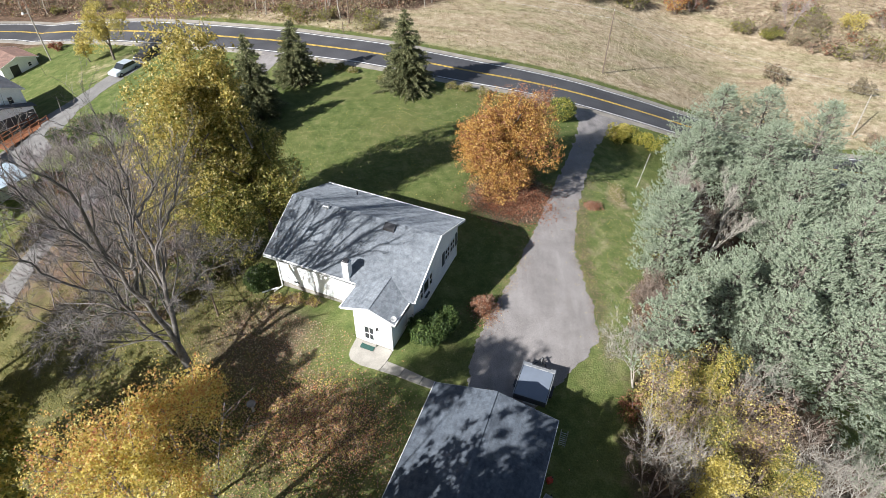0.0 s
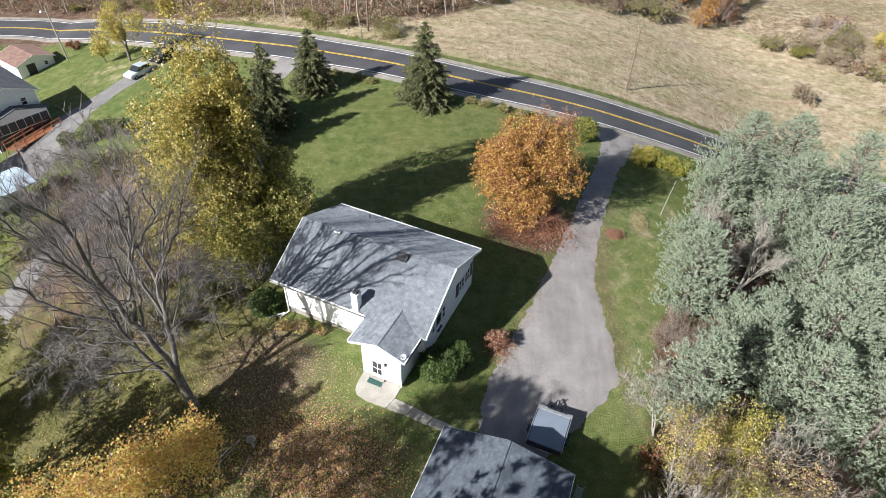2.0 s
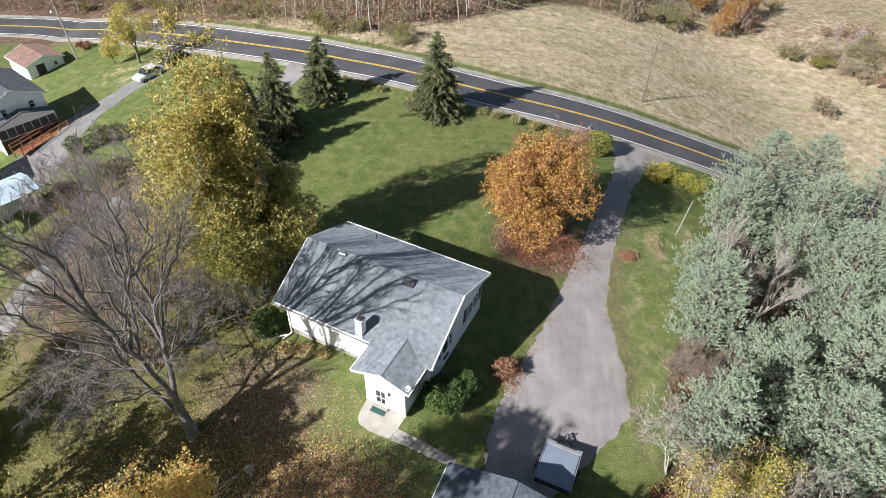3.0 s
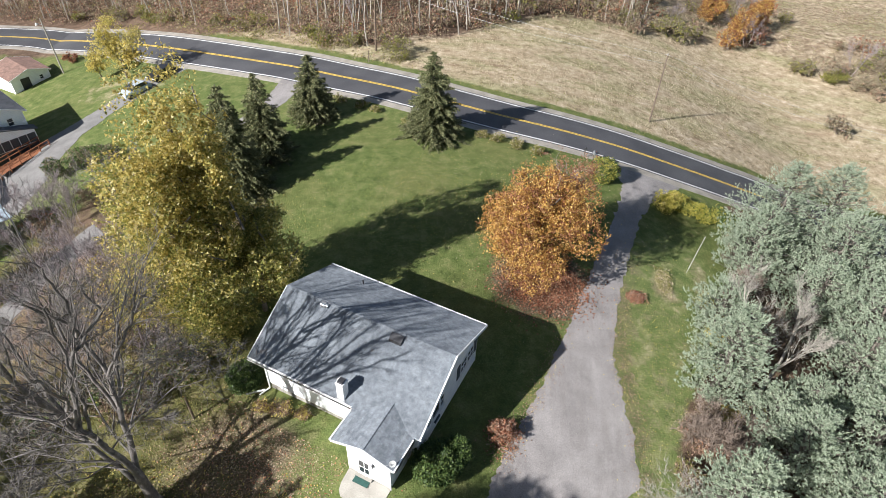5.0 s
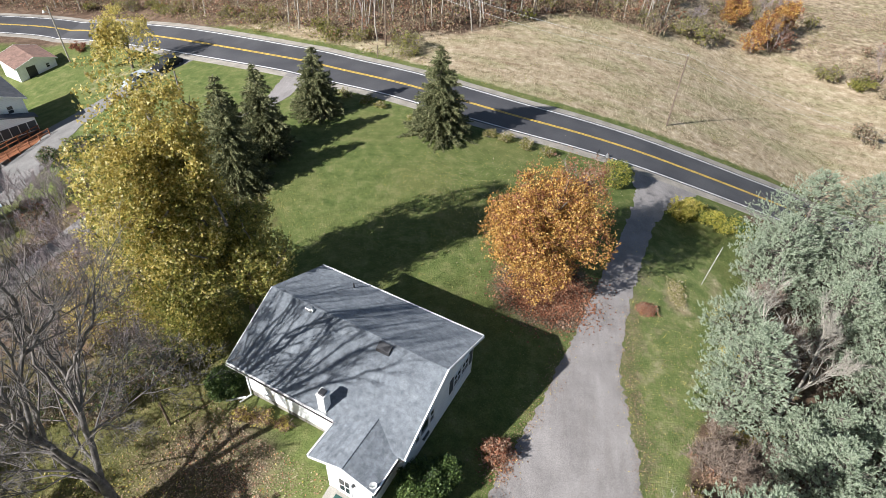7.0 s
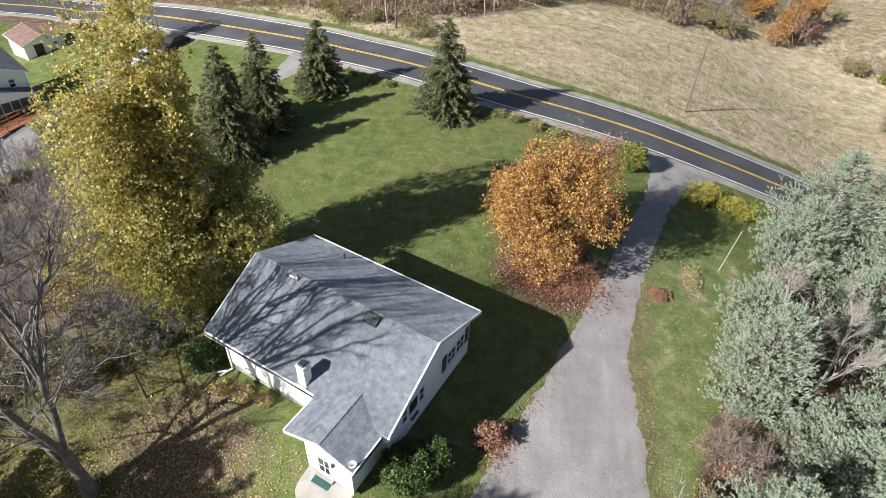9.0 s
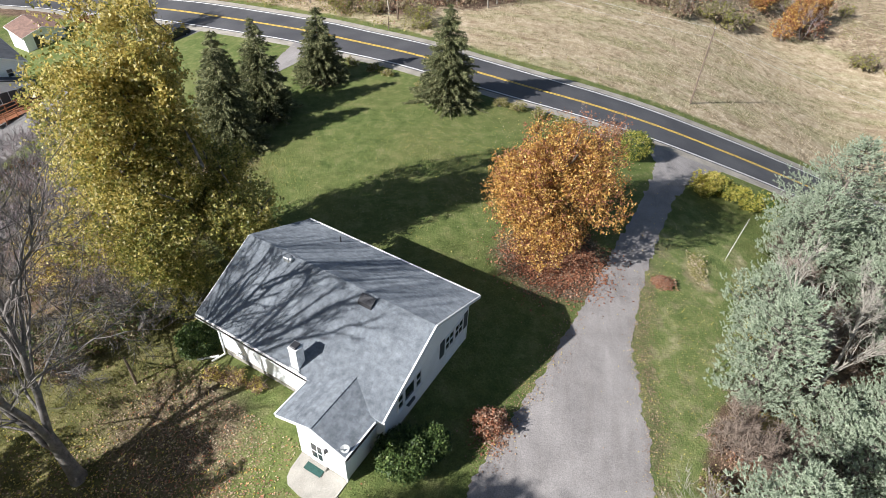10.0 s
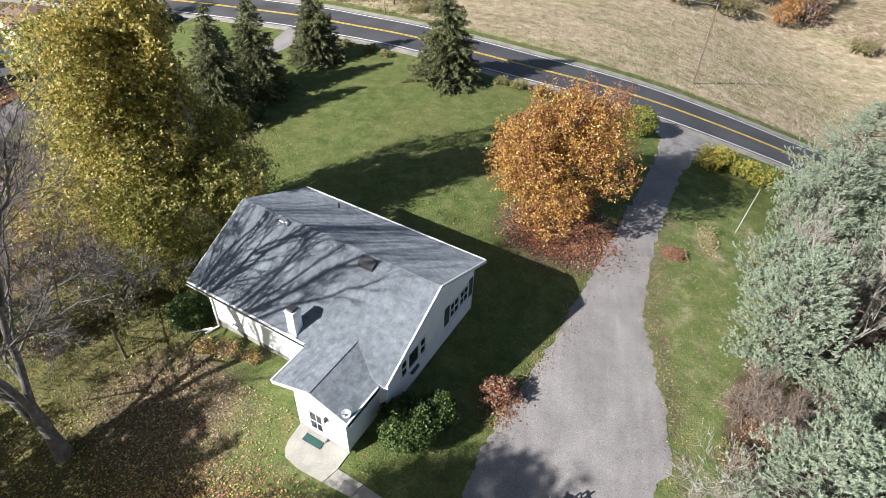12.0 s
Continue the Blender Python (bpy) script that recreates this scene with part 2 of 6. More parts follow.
PINE = leafy("pine_needles", ((0, (0.25, 0.31, 0.215)), (0.5, (0.39, 0.45, 0.34)), (1, (0.5, 0.55, 0.425))), 0.65, 0.5)
YELLOW_GREEN = leafy("yellow_green_leaves", ((0, (0.14, 0.16, 0.05)), (0.3, (0.31, 0.3, 0.09)), (0.55, (0.5, 0.43, 0.13)), (0.85, (0.68, 0.57, 0.2)), (1, (0.8, 0.73, 0.46))), 0.35, 0.58)
OLIVE_GOLD = leafy("olive_gold_leaves", ((0, (0.24, 0.2, 0.06)), (0.4, (0.46, 0.37, 0.11)), (0.8, (0.66, 0.53, 0.18)), (1, (0.76, 0.68, 0.36))), 0.4, 0.55)
GREENER = leafy("green_turning_leaves", ((0, (0.12, 0.145, 0.045)), (0.5, (0.25, 0.26, 0.07)), (0.85, (0.42, 0.38, 0.11)), (1, (0.6, 0.53, 0.2))), 0.4, 0.5)
ORANGE = leafy("orange_leaves", ((0, (0.15, 0.07, 0.03)), (0.35, (0.37, 0.18, 0.05)), (0.7, (0.54, 0.33, 0.085)), (1, (0.68, 0.5, 0.2))), 0.45, 0.3)
RUSSET = leafy("russet_leaves", ((0, (0.16, 0.065, 0.04)), (0.5, (0.29, 0.12, 0.07)), (1, (0.42, 0.22, 0.13))))
MAPLE = leafy("maple_leaves", ((0, (0.5, 0.22, 0.1)), (0.3, (0.6, 0.36, 0.13)), (0.65, (0.66, 0.5, 0.15)), (1, (0.62, 0.57, 0.22))), 0.45, 0.5)
PINKISH = leafy("pink_orange_leaves", ((0, (0.42, 0.14, 0.09)), (0.5, (0.58, 0.27, 0.16)), (1, (0.64, 0.42, 0.2))), 0.5, 0.4)
GOLD = leafy("gold_leaves", ((0, (0.42, 0.34, 0.08)), (0.5, (0.63, 0.52, 0.14)), (1, (0.75, 0.66, 0.3))), 0.4, 0.5)
BUSH = leafy("bush_leaves", ((0, (0.03, 0.055, 0.018)), (0.6, (0.075, 0.12, 0.035)), (1, (0.17, 0.225, 0.07))), 0.45, 0.2)
HEDGE = leafy("hedge_leaves", ((0.0, (0.2, 0.22, 0.04)), (0.5, (0.42, 0.39, 0.08)), (1.0, (0.6, 0.53, 0.15))), 0.4, 0.45)
BROWN_LEAF = leafy("brown_leaves", ((0, (0.14, 0.085, 0.06)), (0.5, (0.28, 0.18, 0.125)), (1, (0.46, 0.34, 0.25))), 0.8, 0.15)
DRY_GRASS = leafy("dry_grass", ((0, (0.32, 0.265, 0.175)), (0.5, (0.47, 0.395, 0.28)), (1, (0.6, 0.515, 0.385))), 0.8, 0.3)
BRUSH = leafy("brush", ((0, (0.14, 0.11, 0.08)), (0.5, (0.24, 0.2, 0.135)), (1, (0.34, 0.3, 0.19))), 0.8, 0.2)
LAWN_BLADE = leafy("lawn_blades", ((0.0, (0.055, 0.09, 0.022)), (0.55, (0.12, 0.158, 0.045)), (0.85, (0.22, 0.235, 0.085)), (1.0, (0.4, 0.37, 0.19))), 0.75, 0.2)
WEEDS = leafy("weeds", ((0.0, (0.10, 0.11, 0.03)), (0.5, (0.20, 0.19, 0.055)), (1.0, (0.32, 0.28, 0.10))), 0.8, 0.2)


def plain(name, color, rough=0.6, metal=0.0, vary=0.12, scale=6.0):
    m, nt, b = material(name, rough, metal)
    lo, hi = tuple(c * (1 - vary) for c in color), tuple(min(1, c * (1 + vary)) for c in color)
    nt.links.new(ramp(nt, noise_of(nt, scale, 4), ((0.3, lo), (0.7, hi))), b.inputs["Base Color"])
    return m


TRIM = plain("white_trim", (0.80, 0.80, 0.80), 0.45, 0, 0.04)


# ---------------------------------------------------------------- ground
ROAD_MID = [(-150, 101), (-110, 106), (-88, 108.4), (-77, 108.6), (-68, 105.6), (-55, 99.7), (-43, 94.0), (-32, 88.7), (-25, 85.4), (-18.5, 82.0), (-10.5, 78.4), (-3.3, 75.0), (3.5, 72.5), (10.0, 71.1), (16.5, 70.0), (23.0, 69.0), (30.0, 68.7), (36, 69.0), (44, 68.3), (56, 67.0), (80, 62), (130, 47)]
ROAD = spline(ROAD_MID, 400)
ROAD_HALF = 3.7


def road_side(x, y):
    """Signed distance from the road's middle line: beyond it plus, on the house's side minus."""
    p = np.stack([np.ravel(x), np.ravel(y)], 1)
    out = np.empty(len(p))
    tang = np.gradient(ROAD, axis=0)
    for a in range(0, len(p), 4000):
        d = p[a : a + 4000, None] - ROAD[None]
        i = (d**2).sum(2).argmin(1)
        dd = p[a : a + 4000] - ROAD[i]
        out[a : a + 4000] = np.sign(tang[i, 0] * dd[:, 1] - tang[i, 1] * dd[:, 0]) * np.linalg.norm(dd, axis=1)
    return out.reshape(np.shape(x))


def blob(x, y, cx, cy, rx, ry, turn=0.0):
    """1 inside an ellipse, falling to 0 at twice its size."""
    c, s = math.cos(radians(turn)), math.sin(radians(turn))
    u, v = ((x - cx) * c + (y - cy) * s) / rx, (-(x - cx) * s + (y - cy) * c) / ry
    return clamp(2 - np.sqrt(u * u + v * v), 0, 1)


def field_end(x):
    """How far back the tan field reaches before the scrub."""
    return np.interp(x, (-30, -5, 2.6, 10, 26, 44, 53, 58.5, 65.5, 71, 85), (98, 95, 104, 110.5, 113, 120.5, 119.5, 114.5, 110.5, 102, 94))


def build_ground():
    xs = np.concatenate([np.array((-3000, -1200, -500, -250, -160)), np.arange(-120, 95.1, 1.0), np.array((140, 250, 500, 1200, 3000))])
    ys = np.concatenate([np.array((-3000, -1200, -400, -120, -40, -15)), np.arange(0, 165.1, 1.0), np.array((220, 400, 1000, 3000))])
    gx, gy = np.meshgrid(xs, ys)
    z = gz(gx, gy)
    nx, ny = len(xs), len(ys)
    verts = np.stack([gx, gy, z], -1).reshape(-1, 3)
    i = np.arange(nx * ny).reshape(ny, nx)
    faces = np.stack([i[:-1, :-1], i[:-1, 1:], i[1:, 1:], i[1:, :-1]], -1).reshape(-1, 4)
    ob = mesh("ground", verts, faces, GROUND, None, True)
    side = road_side(verts[:, 0], verts[:, 1])
    x, y = verts[:, 0], verts[:, 1]
    tan = clamp((side - 5.6) / 2.2, 0, 1)
    tan = np.maximum(tan, blob(x, y, 16.6, 46.4, 0.8, 1.6) * 0.55)
    tan = np.maximum(tan, blob(x, y, 20.5, 44, 0.8, 7) * 0.45)
    tan = np.maximum(tan, blob(x, y, 15.4, 39, 3.2, 13) * 0.34)
    tan = np.maximum(tan, blob(x, y, -50, 84, 5, 4) * 0.42)
    wood = clamp((side - 9) / 4, 0, 1) * clamp((-12 - x) / 4 + (y - 92) / 6, 0, 1)
    wood = np.maximum(wood, clamp((y - field_end(x)) / 5, 0, 1) * np.interp(x, (5, 30), (0.9, 0.42)))
    wood = np.maximum(wood, clamp((x - np.interp(y, (30, 34.6, 38, 42, 47.4, 53.7, 58), (13.5, 15.2, 17.2, 19.6, 22.6, 25.6, 26.5))) / 1.6, 0, 1) * (side < -5) * (y > 28))
    wood = np.maximum(wood, blob(x, y, 21, 18, 6, 9))
    wood = np.maximum(wood, blob(x, y, -30, 47, 9, 12) * 0.6)
    litter = blob(x, y, -13.0, 27.6, 3.3, 2.4, -5) * 0.66
    litter = np.maximum(litter, blob(x, y, -7.5, 22.5, 6.5, 3.2, -20) * 0.3)
    for px, py in spline([(12.0, 25.4), (12.0, 32), (11.9, 35.3), (11.8, 38), (12.3, 41.3), (13.2, 45), (14.6, 48.7)], 24):
        litter = np.maximum(litter, blob(x, y, px, py, 0.7, 0.8) * 0.5)
    for sx, sy in ((-4.6, 66.0), (-18.6, 69.6), (-21.3, 60.8), (-25.0, 60.4)):
        litter = np.maximum(litter, blob(x, y, sx + 0.6, sy, 1.2, 1.2) * 0.8)
    litter = np.maximum(litter, blob(x, y, 6.3, 44.0, 3.0, 2.6) * 0.95)
    litter = np.maximum(litter, blob(x, y, -18, 20, 8, 7) * 0.3)
    rough = np.maximum(blob(x, y, -27, 29, 9, 11), blob(x, y, -30, 46, 9, 8) * 0.9)
    rough = np.maximum(rough, blob(x, y, -13, 19, 9, 5) * 0.55)
    thin = blob(x, y, 15.6, 40, 3.4, 11, -15) * 0.85
    for n, val in (("thin", thin), ("rough", rough), ("tan", tan), ("wood", wood), ("litter", litter)):
        a = ob.data.attributes.new(n, "FLOAT", "POINT")
        a.data.foreach_set("value", np.asarray(val, np.float32))
    return tagged(ob, "rolling autumn lawn, tan field and leaf litter", "ground", kind="structure")


ground = build_ground()


def strip(name, line, lo, hi, lift, material, label, category, steps=2, parent=None):
    """A band that lies on the ground along a line, from lo to hi metres to its left."""
    t = np.gradient(line, axis=0)
    t /= np.linalg.norm(t, axis=1, keepdims=True)
    nrm = np.stack([-t[:, 1], t[:, 0]], 1)
    offs = np.linspace(0, 1, steps + 1)
    lo, hi = np.broadcast_to(lo, len(line)), np.broadcast_to(hi, len(line))
    rows = [line + nrm * (lo + (hi - lo) * o)[:, None] for o in offs]
    v, f = [], []
    for r in rows:
        v.append(np.stack([r[:, 0], r[:, 1], gz(r[:, 0], r[:, 1]) + lift], 1))
    v.insert(0, v[0] - (0, 0, lift + 0.06))
    v.append(v[-1] - (0, 0, lift + 0.06))
    n = len(line)
    for k in range(len(v) - 1):
        for i in range(n - 1):
            f.append((k * n + i, k * n + i + 1, (k + 1) * n + i + 1, (k + 1) * n + i))
    ob = mesh(name, np.concatenate(v), [q[::-1] for q in f], material, parent, False)
    return tagged(ob, label, category, kind="structure") if label else ob


strip("road_shoulder", ROAD, -ROAD_HALF - 1.3, ROAD_HALF + 1.5, 0.03, SHOULDER, "pale gravel verge along the asphalt road", "verge", 4)
road = strip("road", ROAD, -ROAD_HALF - 0.15, ROAD_HALF + 0.25, 0.07, ASPHALT, "dark two-lane asphalt road with a bend", "road", 4)
strip("edge_line", ROAD, ROAD_HALF - 0.16, ROAD_HALF + 0.0, 0.078, WHITE_LINE, "", "", 1, road)
strip("edge_line", ROAD, -ROAD_HALF, -ROAD_HALF + 0.16, 0.078, WHITE_LINE, "", "", 1, road)
strip("centre_line", ROAD, 0.06, 0.19, 0.078, YELLOW_LINE, "", "", 1, road)
strip("centre_line", ROAD, -0.19, -0.06, 0.078, YELLOW_LINE, "", "", 1, road)


def two_sided(name, left, right, n, lift, material, label, category):
    """A surface on the ground between two edge lines."""
    a, b = spline(left, n), spline(right, n)
    w = np.array([noise.fractal((i * 0.13, 3.1, 0), 0.6, 2.0, 5) for i in range(n)]) * 0.3
    w2 = np.array([noise.fractal((i * 0.13, 9.7, 0), 0.6, 2.0, 5) for i in range(n)]) * 0.3
    d = b - a
    d /= np.linalg.norm(d, axis=1, keepdims=True)
    a, b = a + d * w[:, None], b + d * w2[:, None]
    k = 6
    rows = [a + (b - a) * j / k for j in range(k + 1)]
    v = [np.stack([r[:, 0], r[:, 1], gz(r[:, 0], r[:, 1]) + lift], 1) for r in rows]
    v.insert(0, v[0] - (0, 0, lift + 0.06))
    v.append(v[-1] - (0, 0, lift + 0.06))
    f = []
    for j in range(len(v) - 1):
        for i in range(n - 1):
            f.append((j * n + i, (j + 1) * n + i, (j + 1) * n + i + 1, j * n + i + 1))
    return tagged(mesh(name, np.concatenate(v), [q[::-1] for q in f], material), label, category, kind="structure")


two_sided("driveway", [(1.2, 18), (1.6, 21), (1.9, 24.3), (2.5, 27.4), (4.4, 31.5), (5.8, 34.6), (7.6, 39.0), (9.5, 43.8), (11.2, 48.4), (12.6, 52), (14.5, 57.6), (15.4, 62), (14.2, 66.3)],
          [(5.2, 18), (6.0, 22), (8.9, 25.2), (11.4, 28.2), (11.5, 32), (11.3, 35.3), (11.2, 38), (11.8, 41.3), (12.8, 45), (14.0, 48.7), (16.5, 55.8), (19.6, 61), (23.2, 64.6)], 420, 0.025, GRAVEL, "grey gravel driveway curving up to the road", "driveway")
two_sided("neighbour_driveway", [(-46.5, 93), (-47.4, 88), (-48.8, 82.7), (-51, 76.5), (-54.2, 70.9), (-55.8, 64.5), (-57, 56)], [(-39.5, 91), (-43.4, 86), (-45.6, 80.1), (-47.6, 75.4), (-48.9, 68.5), (-47.8, 61.6), (-47, 55)], 160, 0.025, LANE, "grey gravel lane beside the neighbouring houses", "driveway")
two_sided("gravel_lane", [(-36, 51.5), (-38.3, 46), (-39.2, 41.8), (-39.8, 37), (-41, 28)], [(-33.6, 49.5), (-36.0, 44.6), (-36.7, 41), (-36.7, 37), (-37.5, 28)], 50, 0.025, LANE, "narrow gravel lane across the rough grass", "lane")
two_sided("loop_driveway", [(-26.5, 84), (-26.0, 80.2), (-26.2, 77), (-26.6, 73), (-29, 69)], [(-19.6, 80.5), (-22.0, 78.6), (-23.1, 76.3), (-23.8, 73), (-26.2, 68)], 40, 0.03, GRAVEL, "short gravel spur between the spruces and the road", "driveway")

# ---------------------------------------------------------------- building materials
def shingles(name, color, single=False, contrast=0.16):
    """Asphalt shingle: each tab a shade of its own, weather mottling and fine grit."""
    m, nt, b = material(name, 0.92)
    b.inputs["Specular IOR Level"].default_value = 0.3
    b.inputs["Diffuse Roughness"].default_value = 1.0
    geo = nt.nodes.new("ShaderNodeNewGeometry")
    pick = nt.nodes.new("ShaderNodeObjectInfo").outputs["Random"] if single else geo.outputs["Random Per Island"]
    lo, hi = tuple(c * (1 - contrast) for c in color), tuple(c * (1 + contrast) for c in color)
    c = ramp(nt, pick, ((0.0, lo), (0.5, color), (1.0, hi)))
    at = geo.outputs["Position"]
    c = mix(nt, 1.0, c, ramp(nt, noise_of(nt, 0.8, 6, 0.68, at), ((0.3, (0.74, 0.745, 0.76)), (0.5, (1, 1, 1)), (0.7, (1.26, 1.245, 1.22)))), "MULTIPLY")
    c = mix(nt, 1.0, c, ramp(nt, noise_of(nt, 3.2, 5, 0.7, at), ((0.3, (0.82, 0.82, 0.83)), (0.7, (1.18, 1.18, 1.17)))), "MULTIPLY")
    grit = noise_of(nt, 26, 4, 0.7, at)
    c = mix(nt, 1.0, c, ramp(nt, grit, ((0.3, (0.8, 0.8, 0.8)), (0.7, (1.2, 1.2, 1.2)))), "MULTIPLY")
    nt.links.new(c, b.inputs["Base Color"])
    bump(nt, b, grit, 0.35, 0.012)
    return m


def siding(name, color, board=0.2):
    """Horizontal lap boards: a sloped relief that repeats up the wall."""
    m, nt, b = material(name, 0.5)
    tc = nt.nodes.new("ShaderNodeTexCoord")
    sep = nt.nodes.new("ShaderNodeSeparateXYZ")
    nt.links.new(tc.outputs["Object"], sep.inputs[0])
    md = nt.nodes.new("ShaderNodeMath")
    md.operation = "FRACT"
    dv = nt.nodes.new("ShaderNodeMath")
    dv.operation = "DIVIDE"
    nt.links.new(sep.outputs[2], dv.inputs[0])
    dv.inputs[1].default_value = board
    nt.links.new(dv.outputs[0], md.inputs[0])
    lo, hi = tuple(c * 0.93 for c in color), tuple(min(1, c * 1.04) for c in color)
    c = ramp(nt, noise_of(nt, 1.6, 5), ((0.3, lo), (0.7, hi)))
    # the shade line at each lap is darkened into the colour
    c = mix(nt, 1.0, c, ramp(nt, md.outputs[0], ((0.0, (0.72, 0.72, 0.74)), (0.1, (1, 1, 1)))), "MULTIPLY")
    nt.links.new(c, b.inputs["Base Color"])
    bump(nt, b, md.outputs[0], -0.5, 0.03)
    return m


SIDING = siding("white_siding", (0.86, 0.88, 0.91))
SHINGLE = shingles("grey_shingle", (0.2, 0.222, 0.25), False, 0.08)
SHINGLE_TAB = shingles("grey_shingle_tab", (0.2, 0.222, 0.25), True, 0.14)
DARK_SHINGLE = shingles("charcoal_shingle", (0.098, 0.116, 0.142))
BLOCK = rough_stuff("foundation_block", ((0.3, (0.24, 0.22, 0.20)), (0.7, (0.36, 0.34, 0.31))), 2.0, 20.0, 0.9)
SHUTTER = plain("dark_shutter", (0.045, 0.055, 0.065), 0.5)
DARK_METAL = plain("dark_metal", (0.05, 0.05, 0.055), 0.5, 0.3)
GREY_METAL = plain("grey_metal", (0.45, 0.46, 0.47), 0.4, 0.6)
GREEN_MAT = plain("green_mat", (0.025, 0.075, 0.065), 0.95, 0, 0.25, 20)
CHIMNEY_WHITE = rough_stuff("whitewashed_brick", ((0.3, (0.52, 0.52, 0.52)), (0.6, (0.78, 0.78, 0.78))), 3.0, 15.0, 0.8, 0.6, 0.02)
WOOD_POLE = rough_stuff("weathered_pole", ((0.3, (0.10, 0.075, 0.055)), (0.7, (0.18, 0.135, 0.10))), 2.0, 15.0, 0.9)
RED_WOOD = rough_stuff("stained_deck", ((0.3, (0.20, 0.075, 0.035)), (0.7, (0.32, 0.13, 0.06))), 2.5, 15.0, 0.8)
RUST_ROOF = shingles("rusty_brown_shingle", (0.30, 0.19, 0.155))
GREY_ROOF = shingles("dark_grey_shingle", (0.12, 0.125, 0.14))
TARP = plain("pale_blue_roofing", (0.42, 0.52, 0.60), 0.45, 0, 0.2, 1.5)
LID = plain("white_lid", (0.18, 0.21, 0.26), 0.3, 0, 0.1, 1)
TYRE = plain("tyre_rubber", (0.02, 0.02, 0.02), 0.9)
SILVER = plain("silver_paint", (0.58, 0.64, 0.7), 0.3, 0.3, 0.05)
BLACK_PAINT = plain("dark_car_paint", (0.03, 0.03, 0.035), 0.3, 0.2)
RED_PLASTIC = plain("red_plastic", (0.45, 0.05, 0.03), 0.5)


def glass_material():
    m, nt, b = material("window_glass", 0.05)
    b.inputs["Base Color"].default_value = (0.03, 0.035, 0.04, 1)
    b.inputs["Specular IOR Level"].default_value = 0.6
    return m


GLASS = glass_material()


def prism(bm, pts, a, b, axis):
    """A slab: a polygon of (p, q) pulled from a to b along u or v."""
    def at(p, q, w):
        return (w, p, q) if axis == "u" else (p, w, q)
    va = [bm.verts.new(at(p, q, a)) for p, q in pts]
    vb = [bm.verts.new(at(p, q, b)) for p, q in pts]
    n = len(pts)
    fs = [bm.faces.new(va), bm.faces.new(vb[::-1])]
    for i in range(n):
        fs.append(bm.faces.new((va[i], vb[i], vb[(i + 1) % n], va[(i + 1) % n])))
    bmesh.ops.recalc_face_normals(bm, faces=fs)
    return bm


def bar(bm, p, q, w, h):
    """A square bar from p to q."""
    p, q = Vector(p), Vector(q)
    d = q - p
    m = Matrix.Translation((p + q) / 2) @ d.to_track_quat("Z", "Y").to_matrix().to_4x4() @ Matrix.Diagonal((w, h, d.length, 1))
    bmesh.ops.create_cube(bm, size=1.0, matrix=m)
    return bm


def cyl(bm, p, q, r0, r1=None, n=12):
    p, q = Vector(p), Vector(q)
    d = q - p
    m = Matrix.Translation((p + q) / 2) @ d.to_track_quat("Z", "Y").to_matrix().to_4x4()
    bmesh.ops.create_cone(bm, cap_ends=True, segments=n, radius1=r0, radius2=r0 if r1 is None else r1, depth=d.length, matrix=m)
    return bm


def sash_window(parent, x, y0, y1, z0, z1, axis="u", out=1, shutters=0.0, rails=1, mullions=0):
    """A framed window on a wall: frame, panes, sill and dark shutters beside it."""
    def bx(a0, b0, c0, a1, b1, c1):
        a0, a1 = (x + out * a0, x + out * a1)
        a0, a1 = min(a0, a1), max(a0, a1)
        return (a0, b0, c0, a1, b1, c1) if axis == "u" else (b0, a0, c0, b1, a1, c1)
    w = new("window")
    w.parent = parent
    bm = bmesh.new()
    f = 0.07
    for q in ((0, y0, z0, 0.06, y0 + f, z1), (0, y1 - f, z0, 0.06, y1, z1), (0, y0 + f, z0, 0.06, y1 - f, z0 + f), (0, y0 + f, z1 - f, 0.06, y1 - f, z1)):
        box(bm, *bx(*q))
    for i in range(rails):
        zz = z0 + (z1 - z0) * (i + 1) / (rails + 1)
        box(bm, *bx(0.0, y0 + f, zz - 0.025, 0.05, y1 - f, zz + 0.025))
    for i in range(mullions):
        yy = y0 + (y1 - y0) * (i + 1) / (mullions + 1)
        box(bm, *bx(0.0, yy - 0.02, z0 + f, 0.045, yy + 0.02, z1 - f))
    part("window_frame", bm, TRIM, w)
    for i in range(rails + 1):
        za, zb = z0 + (z1 - z0) * i / (rails + 1), z0 + (z1 - z0) * (i + 1) / (rails + 1)
        boxed("pane", bx(0.005, y0 + f, za + 0.02, 0.02, y1 - f, zb - 0.02), GLASS, w)
    boxed("window_sill", bx(0, y0 - 0.05, z0 - 0.06, 0.12, y1 + 0.05, z0 - 0.004), TRIM, w)
    if shutters:
        for s0, s1 in ((y0 - shutters - 0.03, y0 - 0.03), (y1 + 0.03, y1 + 0.03 + shutters)):
            boxed("shutter", bx(0.0, s0, z0 - 0.05, 0.04, s1, z1 + 0.05), SHUTTER, w, 0.008)
    return w


